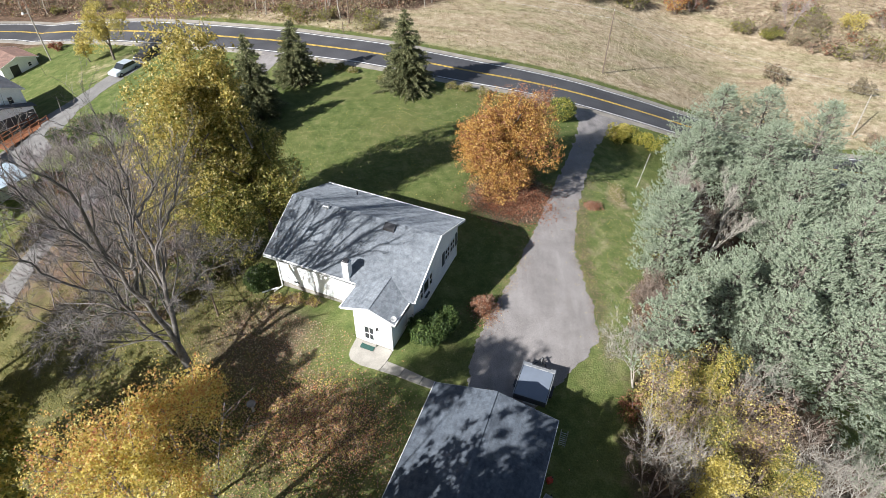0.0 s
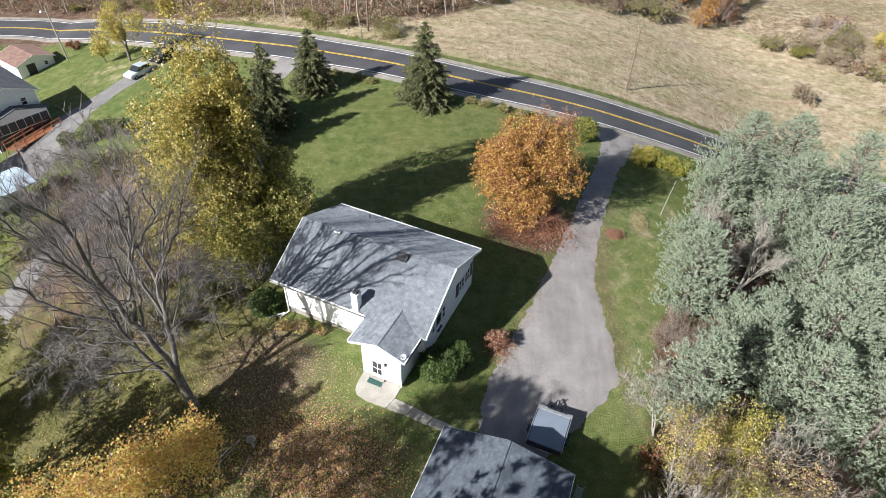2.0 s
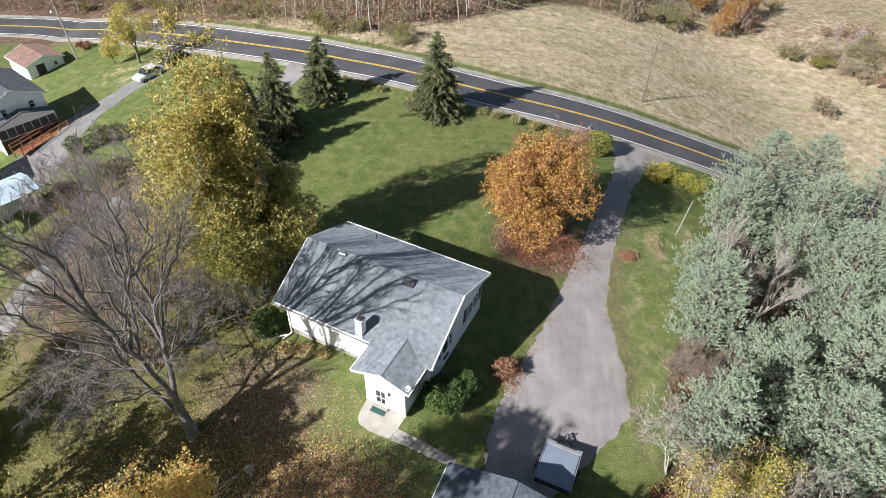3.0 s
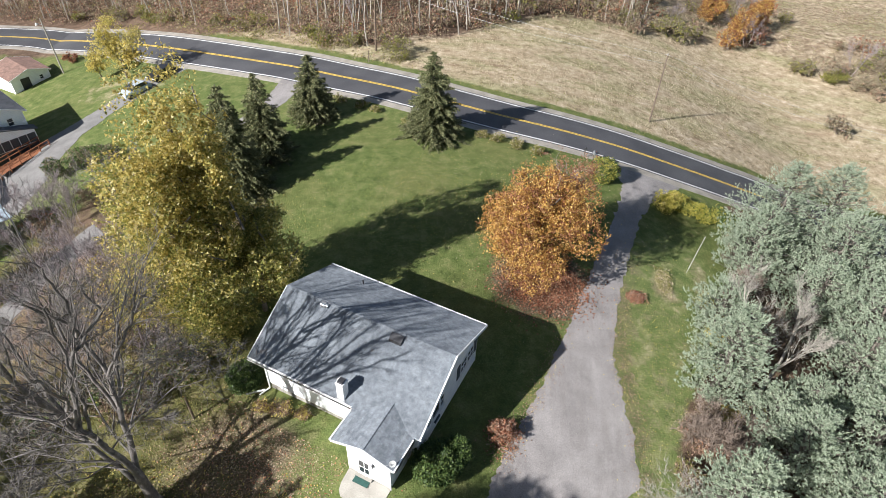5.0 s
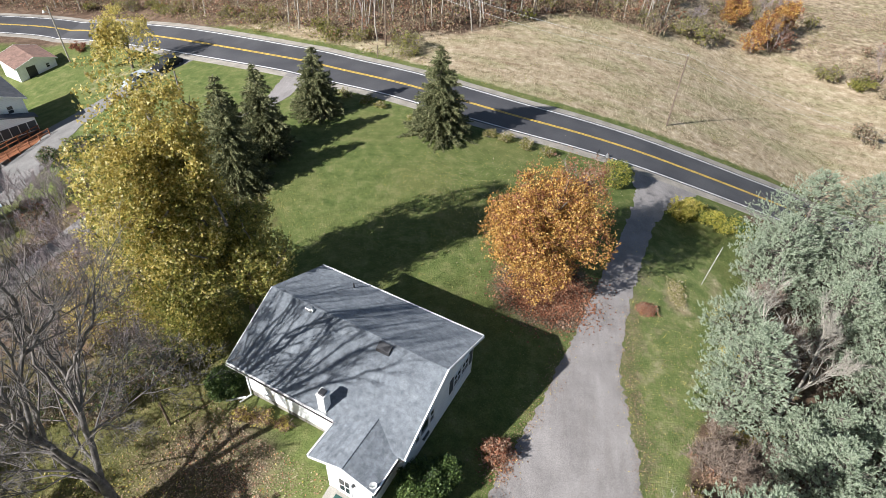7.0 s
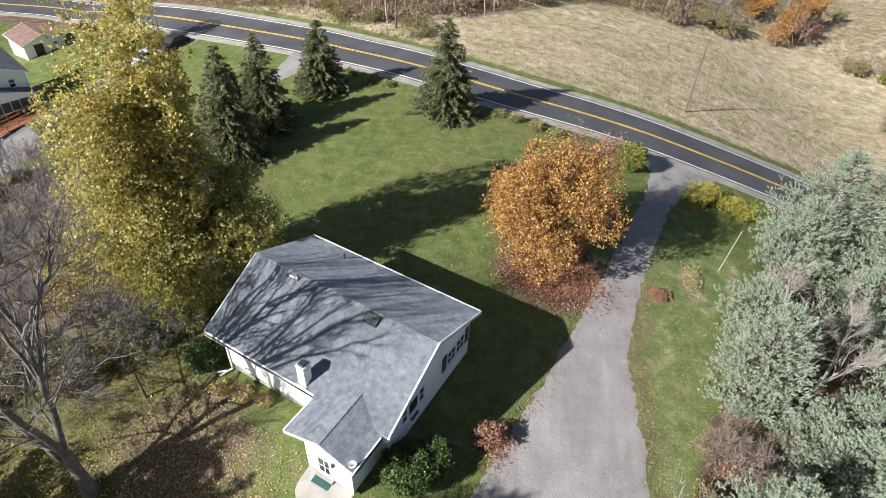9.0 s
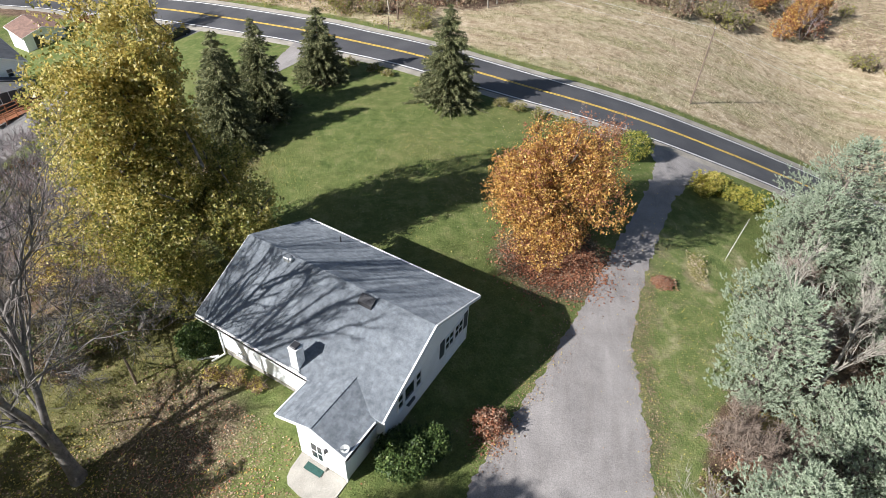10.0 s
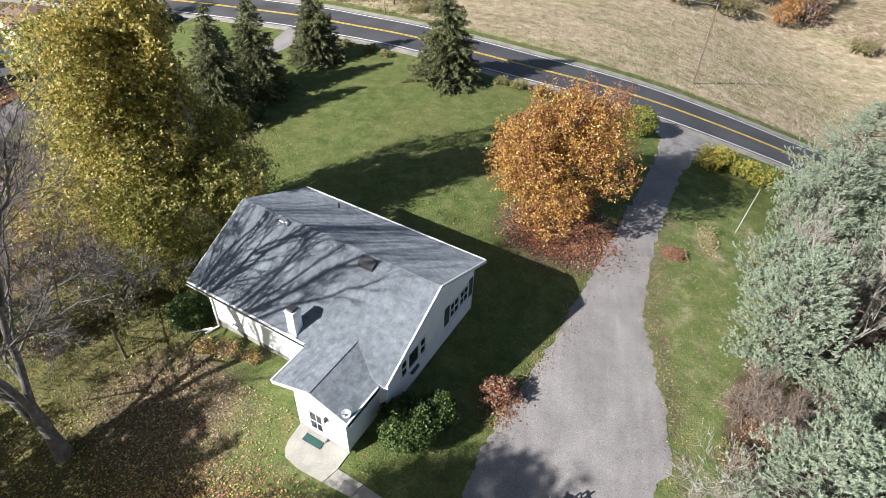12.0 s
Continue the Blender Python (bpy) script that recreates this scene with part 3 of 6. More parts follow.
# ---------------------------------------------------------------- house
L, D, EAVE, RIDGE, RV, EAVE_N = 12.0, 9.02, 4.42, 6.8, 4.42, 4.88
UI, UE, EV, ELL_EAVE, ELL_RIDGE, UM = 7.62, 11.66, -2.2, 4.3, 5.0, 9.72
house = thing("house", pose(-12.929, 31.705, 0, 0, 0, -22.489), "white sided single-storey house under a grey shingle roof", "house")
TH = 0.12
WU0, WU1, WV0, WV1 = 0.5, 11.55, 0.72, 8.7
slope_n, slope_f = (RIDGE - EAVE) / RV, (RIDGE - EAVE_N) / (D - RV)
part("wall", prism(bmesh.new(), [(WV0, 1.45), (WV1, 1.45), (WV1, EAVE_N + slope_f * (D - WV1) - 0.02), (RV, RIDGE - 0.03), (WV0, EAVE + slope_n * WV0 - 0.02)], WU0, WU1, "u"), SIDING, house)
part("wall", prism(bmesh.new(), [(8.25, 1.05), (11.05, 1.05), (11.05, 4.36), (UM, 5.0), (8.25, 4.36)], -1.65, WV0 - 0.01, "v"), SIDING, house)
boxed("foundation", (WU0 + 0.04, WV0 + 0.04, -0.6, WU1 - 0.04, WV1 - 0.04, 1.45), BLOCK, house)
boxed("foundation", (8.29, -1.61, -0.6, 11.01, WV0 + 0.03, 1.05), BLOCK, house)
part("roof", prism(bmesh.new(), [(0, EAVE), (RV, RIDGE), (RV, RIDGE + TH), (0, EAVE + TH)], 0, L, "u"), SHINGLE, house)
part("roof", prism(bmesh.new(), [(D, EAVE_N), (RV + 0.002, RIDGE), (RV + 0.002, RIDGE + TH), (D, EAVE_N + TH)], 0, L, "u"), SHINGLE, house)
part("roof", prism(bmesh.new(), [(UI, ELL_EAVE), (UM, ELL_RIDGE), (UM, ELL_RIDGE + TH), (UI, ELL_EAVE + TH)], EV, 1.6, "v"), SHINGLE, house)
part("roof", prism(bmesh.new(), [(UE, ELL_EAVE), (UM + 0.002, ELL_RIDGE), (UM + 0.002, ELL_RIDGE + TH), (UE, ELL_EAVE + TH)], EV, 1.6, "v"), SHINGLE, house)


def shingle_tabs(parent, origin, along, up, mat, single=False, keep=None, tab=(0.3, 0.145), seed=0):
    """Courses of staggered shingle tabs on a roof slope, from its eave corner, along the eave and up to the ridge."""
    rr = np.random.default_rng(seed)
    origin, along, up = (np.array(q, float) for q in (origin, along, up))
    la, lu = np.linalg.norm(along), np.linalg.norm(up)
    a, w = along / la, up / lu
    nrm = np.cross(a, w)
    nrm *= np.sign(nrm[2])
    vs, fs, shared = [], [], {}
    for j in range(int(lu / tab[1])):
        x = -tab[0] * rr.uniform(0.2, 0.8)
        while x < la - 0.02:
            x0, x1 = max(x, 0.0) + 0.004, min(x + tab[0], la) - 0.004
            x += tab[0]
            if x1 - x0 < 0.03:
                continue
            o = origin + a * x0 + w * (j * tab[1] - 0.01)
            if keep is not None and not keep(o + a * (x1 - x0) / 2 + w * tab[1]):
                continue
            lift, ln, wd = 0.014 + rr.uniform(0, 0.004), tab[1] + 0.02, x1 - x0
            q = [o + nrm * 0.001, o + a * wd + nrm * 0.001, o + a * wd + nrm * lift, o + nrm * lift, o + w * ln + nrm * 0.003, o + a * wd + w * ln + nrm * 0.003]
            faces = [(0, 1, 2, 3), (3, 2, 5, 4), (0, 3, 4), (1, 5, 2)]
            if single:
                k = round(wd, 2)
                if k not in shared:
                    shared[k] = bpy.data.meshes.new("shingle")
                    shared[k].from_pydata([tuple(v - o) for v in q], [], faces)
                    shared[k].materials.append(mat)
                ob = link(new("shingle", shared[k]), parent)
                ob.location = o
            else:
                n = len(vs)
                vs += q
                fs += [tuple(i + n for i in f) for f in faces]
    if vs:
        tagged(mesh("roofing", vs, fs, mat, parent), kind="stuff")


def clear_of_main(p):
    """Whether a spot on the ell's roof lies above the main roof."""
    return p[2] > EAVE + TH + slope_n * p[1] - 0.02


RT = TH + 0.001
shingle_tabs(house, (0, 0, EAVE + RT), (L, 0, 0), (0, RV, RIDGE - EAVE), SHINGLE, False, lambda p: not (UI < p[0] < UE and p[2] < ELL_RIDGE + TH - 0.43 * abs(p[0] - UM) - 0.04), seed=1)
shingle_tabs(house, (0, D, EAVE_N + RT), (L, 0, 0), (0, RV - D, RIDGE - EAVE_N), SHINGLE, seed=2)
bm = bmesh.new()
for i in range(40):
    u = 0.02 + i * 0.3
    for s in (-1, 1):
        sl = slope_n if s < 0 else slope_f
        bmesh.ops.create_cube(bm, size=1.0, matrix=Matrix.Translation((u + 0.145, RV + s * 0.075, RIDGE + TH + 0.012 - 0.075 * sl)) @ Matrix.Rotation(-s * math.atan(sl), 4, "X") @ Matrix.Diagonal((0.29, 0.16, 0.018, 1)))
part("ridge_cap", bm, SHINGLE, house)
bm = bmesh.new()
bar(bm, (UM, EV + 0.01, ELL_RIDGE + TH + 0.005), (UM, 1.25, ELL_RIDGE + TH + 0.005), 0.18, 0.03)
part("ridge_cap", bm, SHINGLE, house)
# white rake boards, fascias and gutters
for u in (-0.015, L + 0.015):
    for (v0, z0), (v1, z1) in (((0, EAVE), (RV, RIDGE)), ((RV, RIDGE), (D, EAVE_N))):
        part("rake_board", bar(bmesh.new(), (u, v0, z0 + 0.02), (u, v1, z1 + 0.02), 0.16, 0.03), TRIM, house)
for (u0, z0), (u1, z1) in (((UI, ELL_EAVE), (UM, ELL_RIDGE)), ((UM, ELL_RIDGE), (UE, ELL_EAVE))):
    part("rake_board", bar(bmesh.new(), (u0, EV - 0.015, z0 + 0.02), (u1, EV - 0.015, z1 + 0.02), 0.03, 0.16), TRIM, house)


def gutter(p, q, out):
    """A U-shaped gutter along an eave."""
    bm = bmesh.new()
    o = Vector((*out, 0)) * 0.12
    for a, b in ((Vector((0, 0, -0.05)), Vector((0, 0, -0.05)) + o), (Vector((0, 0, 0.05)) + o, Vector((0, 0, -0.05)) + o)):
        pa, pb = Vector(p), Vector(q)
        vs = [bm.verts.new(w) for w in (pa + a, pa + b, pb + b, pb + a)]
        bm.faces.new(vs)
    r = bmesh.ops.solidify(bm, geom=bm.faces[:], thickness=0.012)
    return part("gutter", bm, TRIM, house)


gutter((0, -0.004, EAVE + 0.02), (UI - 0.02, -0.004, EAVE + 0.02), (0, -1))
gutter((0, D + 0.004, EAVE_N + 0.02), (L, D + 0.004, EAVE_N + 0.02), (0, 1))
gutter((UE + 0.004, EV, ELL_EAVE + 0.02), (UE + 0.004, -0.05, ELL_EAVE + 0.02), (1, 0))
gutter((UI - 0.004, EV, ELL_EAVE + 0.02), (UI - 0.004, -0.06, ELL_EAVE + 0.02), (-1, 0))
boxed("soffit", (0.05, 0.02, EAVE - 0.06, L - 0.05, WV0 - 0.003, EAVE - 0.03), TRIM, house)
boxed("soffit", (0.05, WV1 + 0.003, EAVE_N - 0.06, L - 0.05, D - 0.02, EAVE_N - 0.03), TRIM, house)
for pts in ([(UE - 0.02, EV + 0.02, ELL_EAVE - 0.05), (11.1, -1.72, 3.9), (11.12, -1.72, 1.1)], [(0.1, 0.02, EAVE - 0.05), (0.46, 0.66, 4.1), (0.46, 0.66, 0.9), (0.2, -0.1, 0.85)]):
    bm = bmesh.new()
    for a, b in zip(pts, pts[1:]):
        bar(bm, a, b, 0.09, 0.07)
    part("downspout", bm, TRIM, house)
for v in (WV0 + 0.02, WV1 - 0.02):
    part("corner_board", bar(bmesh.new(), (WU1 + 0.012, v, 1.46), (WU1 + 0.012, v, EAVE + 0.1), 0.03, 0.1), TRIM, house)
for u in (8.27, 11.03):
    part("corner_board", bar(bmesh.new(), (u, -1.662, 1.06), (u, -1.662, 4.3), 0.1, 0.03), TRIM, house)
# white metal edge along the eaves and the gable
for a_, b_ in (((0, D + 0.02, EAVE_N + TH + 0.012), (L, D + 0.02, EAVE_N + TH + 0.012)), ((0, -0.02, EAVE + TH + 0.012), (UI - 0.05, -0.02, EAVE + TH + 0.012)), ((L + 0.035, 0.0, EAVE + TH), (L + 0.035, RV, RIDGE + TH)), ((L + 0.035, RV, RIDGE + TH), (L + 0.035, D, EAVE_N + TH)),
               ((UE + 0.02, EV, ELL_EAVE + TH + 0.012), (UE + 0.02, -0.1, ELL_EAVE + TH + 0.012)), ((UI - 0.02, EV, ELL_EAVE + TH + 0.012), (UI - 0.02, -0.1, ELL_EAVE + TH + 0.012))):
    part("drip_edge", bar(bmesh.new(), a_, b_, 0.075, 0.075), TRIM, house)
# east gable: a three-part window, and a pair between shutters
sash_window(house, WU1, 1.75, 2.3, 2.75, 3.95, "u", 1)
sash_window(house, WU1, 2.34, 3.3, 2.75, 3.95, "u", 1, 0, 0)
sash_window(house, WU1, 3.34, 3.9, 2.75, 3.95, "u", 1)
sash_window(house, WU1, 6.2, 7.16, 2.75, 3.9, "u", 1, 0, 1, 1)
sash_window(house, WU1, 7.2, 8.16, 2.75, 3.9, "u", 1, 0, 1, 1)
for v in (5.72, 8.2):
    boxed("shutter", (WU1, v, 2.7, WU1 + 0.04, v + 0.44, 3.95), SHUTTER, house, 0.008)
boxed("flower_box", (WU1, 2.5, 2.45, WU1 + 0.2, 3.1, 2.66), SHUTTER, house, 0.01)
# low cellar windows in the south wall, a lamp and the door in the ell
sash_window(house, WV0, 1.6, 2.2, 1.6, 1.95, "v", -1, 0, 0)
door = new("door")
door.parent = house
boxed("panel", (8.87, -1.69, 1.06, 9.77, -1.645, 3.02), TRIM, door, 0.006)
for z0, z1 in ((1.45, 1.95), (2.05, 2.6)):
    boxed("pane", (9.0, -1.70, z0, 9.32, -1.688, z1), GLASS, door)
    boxed("pane", (9.38, -1.70, z0, 9.64, -1.688, z1), GLASS, door)
bm = bmesh.new()
bmesh.ops.create_uvsphere(bm, u_segments=10, v_segments=6, radius=0.035, matrix=Matrix.Translation((9.70, -1.74, 1.95)))
part("door_knob", bm, GREY_METAL, door)
boxed("door_sill", (8.8, -1.85, 0.9, 9.84, -1.645, 1.05), CONCRETE, house, 0.01)
bm = box(bmesh.new(), 9.9, -1.76, 2.62, 10.02, -1.65, 2.85, 0.015)
cyl(bm, (9.96, -1.76, 2.6), (9.96, -1.76, 2.86), 0.045)
part("wall_lamp", bm, DARK_METAL, house)
part("downspout", bar(bmesh.new(), (0.3, 0.35, 0.92), (-0.75, -0.35, 0.62), 0.09, 0.09), TRIM, house)
# chimney with flue
chimney = new("chimney")
chimney.parent = house
bm = box(bmesh.new(), 6.52, 0.12, 4.3, 7.0, 0.62, 5.95, 0.012)
part("stack", bm, CHIMNEY_WHITE, chimney)
boxed("cap", (6.49, 0.09, 5.95, 7.03, 0.65, 6.02), CHIMNEY_WHITE, chimney, 0.015)
bm = box(bmesh.new(), 6.58, 0.18, 6.02, 6.94, 0.56, 6.14, 0.01)
part("flue", bm, DARK_METAL, chimney)
boxed("flashing", (6.44, 0.02, 4.55, 7.08, 0.14, 4.66), GREY_METAL, chimney)
# roof vents
part("roof_vent", prism(bmesh.new(), [(3.74, 6.5), (4.2, 6.70), (4.2, 6.98), (3.8, 6.78)], 7.85, 8.68, "u"), DARK_METAL, house)
bm = box(bmesh.new(), 2.8, 4.0, 6.55, 3.15, 4.33, 6.98, 0.03)
cyl(bm, (3.15, 4.17, 6.85), (3.32, 4.15, 6.85), 0.13)
part("roof_vent", bm, GREY_METAL, house)
part("vent_pipe", cyl(bmesh.new(), (3.3, 8.0, 5.2), (3.3, 8.0, 5.8), 0.05), DARK_METAL, house)
part("vent_pipe", cyl(bmesh.new(), (4.8, 6.55, 5.7), (4.8, 6.55, 6.02), 0.06), GREY_METAL, house)
# satellite dish on the ell's eave
dish = new("satellite_dish")
dish.parent = house
bm = bmesh.new()
bmesh.ops.create_uvsphere(bm, u_segments=16, v_segments=8, radius=0.6, matrix=Matrix.Identity(4))
bmesh.ops.delete(bm, geom=[v for v in bm.verts if v.co.z > -0.5], context="VERTS")
bmesh.ops.transform(bm, matrix=Matrix.Translation((11.5, -2.02, 4.75)) @ Matrix.Rotation(radians(62), 4, Vector((0.6, 0.8, 0))) @ Matrix.Translation((0, 0, 0.5)) @ Matrix.Diagonal((0.95, 0.85, 1, 1)), verts=bm.verts)
part("reflector", bm, TRIM, dish)
bm = cyl(bmesh.new(), (11.45, -2.05, 4.3), (11.45, -2.05, 4.75), 0.025)
cyl(bm, (11.45, -2.05, 4.72), (11.2, -2.3, 4.85), 0.015)
part("mast", bm, GREY_METAL, dish)


house_m = pose(-12.929, 31.705, 0, 0, 0, -22.489)


def slab(name, corners, parent, thick=0.1, lift=0.05):
    """A concrete slab with level-following top, laid on the ground."""
    w = [house_m @ Vector((u, v, 0)) for u, v in corners]
    bm = bmesh.new()
    top = [bm.verts.new((p.x, p.y, float(gz(p.x, p.y)) + lift)) for p in w]
    low = [bm.verts.new((p.x, p.y, float(gz(p.x, p.y)) + lift - thick - 0.1)) for p in w]
    bm.faces.new(top)
    n = len(w)
    for i in range(n):
        bm.faces.new((top[i], low[i], low[(i + 1) % n], top[(i + 1) % n]))
    bmesh.ops.recalc_face_normals(bm, faces=bm.faces)
    return part(name, bm, CONCRETE, parent)


walkway = tagged(new("walkway"), "pale concrete stoop and narrow path to the garage", "path", kind="structure")
slab("panel", [(8.2, -1.62), (8.2, -2.5), (8.28, -2.9), (8.55, -3.15), (9.4, -3.27), (10.75, -3.2), (11.0, -2.45), (11.06, -1.62)], walkway)
for i in range(3):
    a, b = i / 3, (i + 1) / 3 - 0.008
    slab("panel", [(10.78 + 4.3 * a, -3.2 + 0.32 * a), (10.78 + 4.3 * b, -3.2 + 0.32 * b), (11.03 + 4.05 * b, -2.46 + 0.15 * b), (11.03 + 4.05 * a, -2.46 + 0.15 * a)], walkway)
mx, my = (house_m @ Vector((9.27, -1.98, 0))).xy
mat_ob = part("doormat", box(bmesh.new(), -0.5, -0.24, 0, 0.5, 0.24, 0.025, 0.006), GREEN_MAT)
mat_ob.matrix_world = pose(mx, my, float(gz(mx, my)) + 0.055, 5, 0, -21)
tagged(mat_ob, "dark green doormat lying on the concrete stoop", "doormat")

# ---------------------------------------------------------------- garage and what stands round it
GA = pose(-0.36, 22.42, 0, 0, 0, -19.5)
garage = thing("garage", GA, "low garage with a charcoal shingle gable roof", "garage")
GW, GD, GE, GR = 7.85, 8.0, 2.3, 3.3
part("roof", prism(bmesh.new(), [(0, GE), (GW / 2, GR), (GW / 2, GR - 0.1), (0, GE - 0.1)], 0, -GD, "v"), DARK_SHINGLE, garage)
part("roof", prism(bmesh.new(), [(GW, GE), (GW / 2 + 0.002, GR), (GW / 2 + 0.002, GR - 0.1), (GW, GE - 0.1)], 0, -GD, "v"), DARK_SHINGLE, garage)
part("wall", prism(bmesh.new(), [(0.3, -1.6), (GW - 0.3, -1.6), (GW - 0.3, GE), (GW / 2, GR - 0.12), (0.3, GE)], -0.35, -GD + 0.3, "v"), SIDING, garage)
boxed("garage_door", (1.0, -0.345, -0.2, 6.6, -0.30, 2.0), TRIM, garage)
shingle_tabs(garage, (0, 0, GE + 0.001), (0, -GD, 0), (GW / 2, 0, GR - GE), DARK_SHINGLE, seed=3)
shingle_tabs(garage, (GW, 0, GE + 0.001), (0, -GD, 0), (-GW / 2, 0, GR - GE), DARK_SHINGLE, seed=4)
part("ridge_cap", bar(bmesh.new(), (GW / 2, 0, GR + 0.005), (GW / 2, -GD, GR + 0.005), 0.22, 0.03), DARK_SHINGLE, garage)
for u in (-0.02, GW + 0.02):
    part("drip_edge", bar(bmesh.new(), (u, 0, GE - 0.04), (u, -GD, GE - 0.04), 0.05, 0.1), TRIM, garage)
for u0, z0, u1, z1 in ((0, GE, GW / 2, GR), (GW / 2, GR, GW, GE)):
    for v in (0.015, -GD - 0.015):
        part("rake_board", bar(bmesh.new(), (u0, v, z0 - 0.06), (u1, v, z1 - 0.06), 0.03, 0.11), GREY_METAL if v > 0 else TRIM, garage)


def wheel(parent, x, y, z, r=0.3, w=0.2):
    e = new("wheel")
    e.parent = parent
    bm = cyl(bmesh.new(), (x - w / 2, y, z), (x + w / 2, y, z), r, None, 20)
    bmesh.ops.bevel(bm, geom=[ed for ed in bm.edges if len(ed.link_faces) == 2 and ed.calc_face_angle() > 1], offset=0.04, segments=2, affect="EDGES")
    part("tyre", bm, TYRE, e)
    part("rim", cyl(bmesh.new(), (x - w / 2 - 0.006, y, z), (x + w / 2 + 0.006, y, z), r * 0.55, None, 14), GREY_METAL, e)
    return e


# utility trailer with a white lid, parked before the garage
trailer = thing("utility_trailer", pose(5.66, 25.45, float(gz(6.2, 24)), 0, 0, -20.2), "small dark utility trailer with a flat white lid", "trailer")
boxed("body", (0.05, -2.85, 0.42, 2.2, -0.1, 0.86), DARK_METAL, trailer, 0.02)
boxed("lid", (0.08, -2.82, 0.862, 2.17, -0.38, 0.93), LID, trailer, 0.02)
boxed("headboard", (0.02, -0.36, 0.862, 2.23, -0.04, 0.91), GREY_METAL, trailer, 0.012)
boxed("handle_slot", (0.62, -0.16, 0.91, 1.9, -0.08, 0.95), DARK_METAL, trailer, 0.008)
for x in (0.02, 2.23):
    part("side_rail", bar(bmesh.new(), (x, -2.9, 0.9), (x, 0.0, 0.9), 0.05, 0.07), GREY_METAL, trailer)
bm = bar(bmesh.new(), (0.5, -0.1, 0.45), (1.12, 1.1, 0.42), 0.07, 0.07)
bar(bm, (1.74, -0.1, 0.45), (1.12, 1.1, 0.42), 0.07, 0.07)
part("tongue", bm, DARK_METAL, trailer)
part("jack", cyl(bmesh.new(), (1.12, 0.75, 0.0), (1.12, 0.75, 0.75), 0.04), GREY_METAL, trailer)
for x in (-0.06, 2.31):
    wheel(trailer, x, -1.6, 0.3)
    boxed("fender", (x - 0.12, -2.05, 0.6, x + 0.12, -1.15, 0.65), DARK_METAL, trailer, 0.015)
part("tail_bar", bar(bmesh.new(), (0.75, -3.0, 0.55), (1.55, -3.0, 0.55), 0.06, 0.06), GREY_METAL, trailer)


def garage_spot(u, v):
    p = GA @ Vector((u, v, 0))
    return p.x, p.y


# a ladder, a red can and a barrow leaning in the garage's shade
lx, ly = garage_spot(GW + 0.35, -0.2)
ladder = thing("ladder", pose(lx, ly, float(gz(lx, ly)), 0, 0, -19.5), "aluminium ladder standing against the garage corner", "ladder")
for x in (0, 0.4):
    part("rail", bar(bmesh.new(), (x, 0.5, 0), (x - 0.05, 0, 2.5), 0.05, 0.03), GREY_METAL, ladder)
for i in range(7):
    f = (i + 0.7) / 8
    part("rung", bar(bmesh.new(), (-0.05 * f, 0.5 - 0.5 * f, 2.5 * f), (0.4 - 0.05 * f, 0.5 - 0.5 * f, 2.5 * f), 0.03, 0.03), GREY_METAL, ladder)
rx_, ry_ = garage_spot(GW + 0.35, -2.2)
can = thing("fuel_can", pose(rx_, ry_, float(gz(rx_, ry_)), 0, 0, 20), "red plastic fuel can beside the garage wall", "can")
part("tank", box(bmesh.new(), -0.18, -0.14, 0, 0.18, 0.14, 0.4, 0.04), RED_PLASTIC, can)
part("spout", cyl(bmesh.new(), (0.1, 0, 0.38), (0.2, 0, 0.55), 0.03, 0.02), DARK_METAL, can)
bx_, by_ = garage_spot(GW + 0.5, -3.6)
barrow = thing("wheelbarrow", pose(bx_, by_, float(gz(bx_, by_)), 0, 0, 55), "old wheelbarrow with a pale tray beside the garage", "wheelbarrow")
bm = box(bmesh.new(), -0.35, -0.3, 0.3, 0.35, 0.3, 0.6)
for v in bm.verts:
    if v.co.z < 0.4:
        v.co.x *= 0.6
        v.co.y *= 0.6
bmesh.ops.delete(bm, geom=[f for f in bm.faces if f.normal.z > 0.9], context="FACES")
bmesh.ops.solidify(bm, geom=bm.faces[:], thickness=0.02)
part("tray", bm, GREY_METAL, barrow)
for y in (-0.22, 0.22):
    part("handle", bar(bmesh.new(), (0.45, y * 0.4, 0.2), (-1.0, y * 1.3, 0.55), 0.04, 0.04), WOOD_POLE, barrow)
    part("leg", bar(bmesh.new(), (-0.3, y, 0.35), (-0.35, y, 0.0), 0.04, 0.04), DARK_METAL, barrow)
wheel(barrow, 0.0, 0.0, 0.0, 0.2, 0.08).matrix_local = pose(0.5, 0, 0.2, 0, 0, 90)


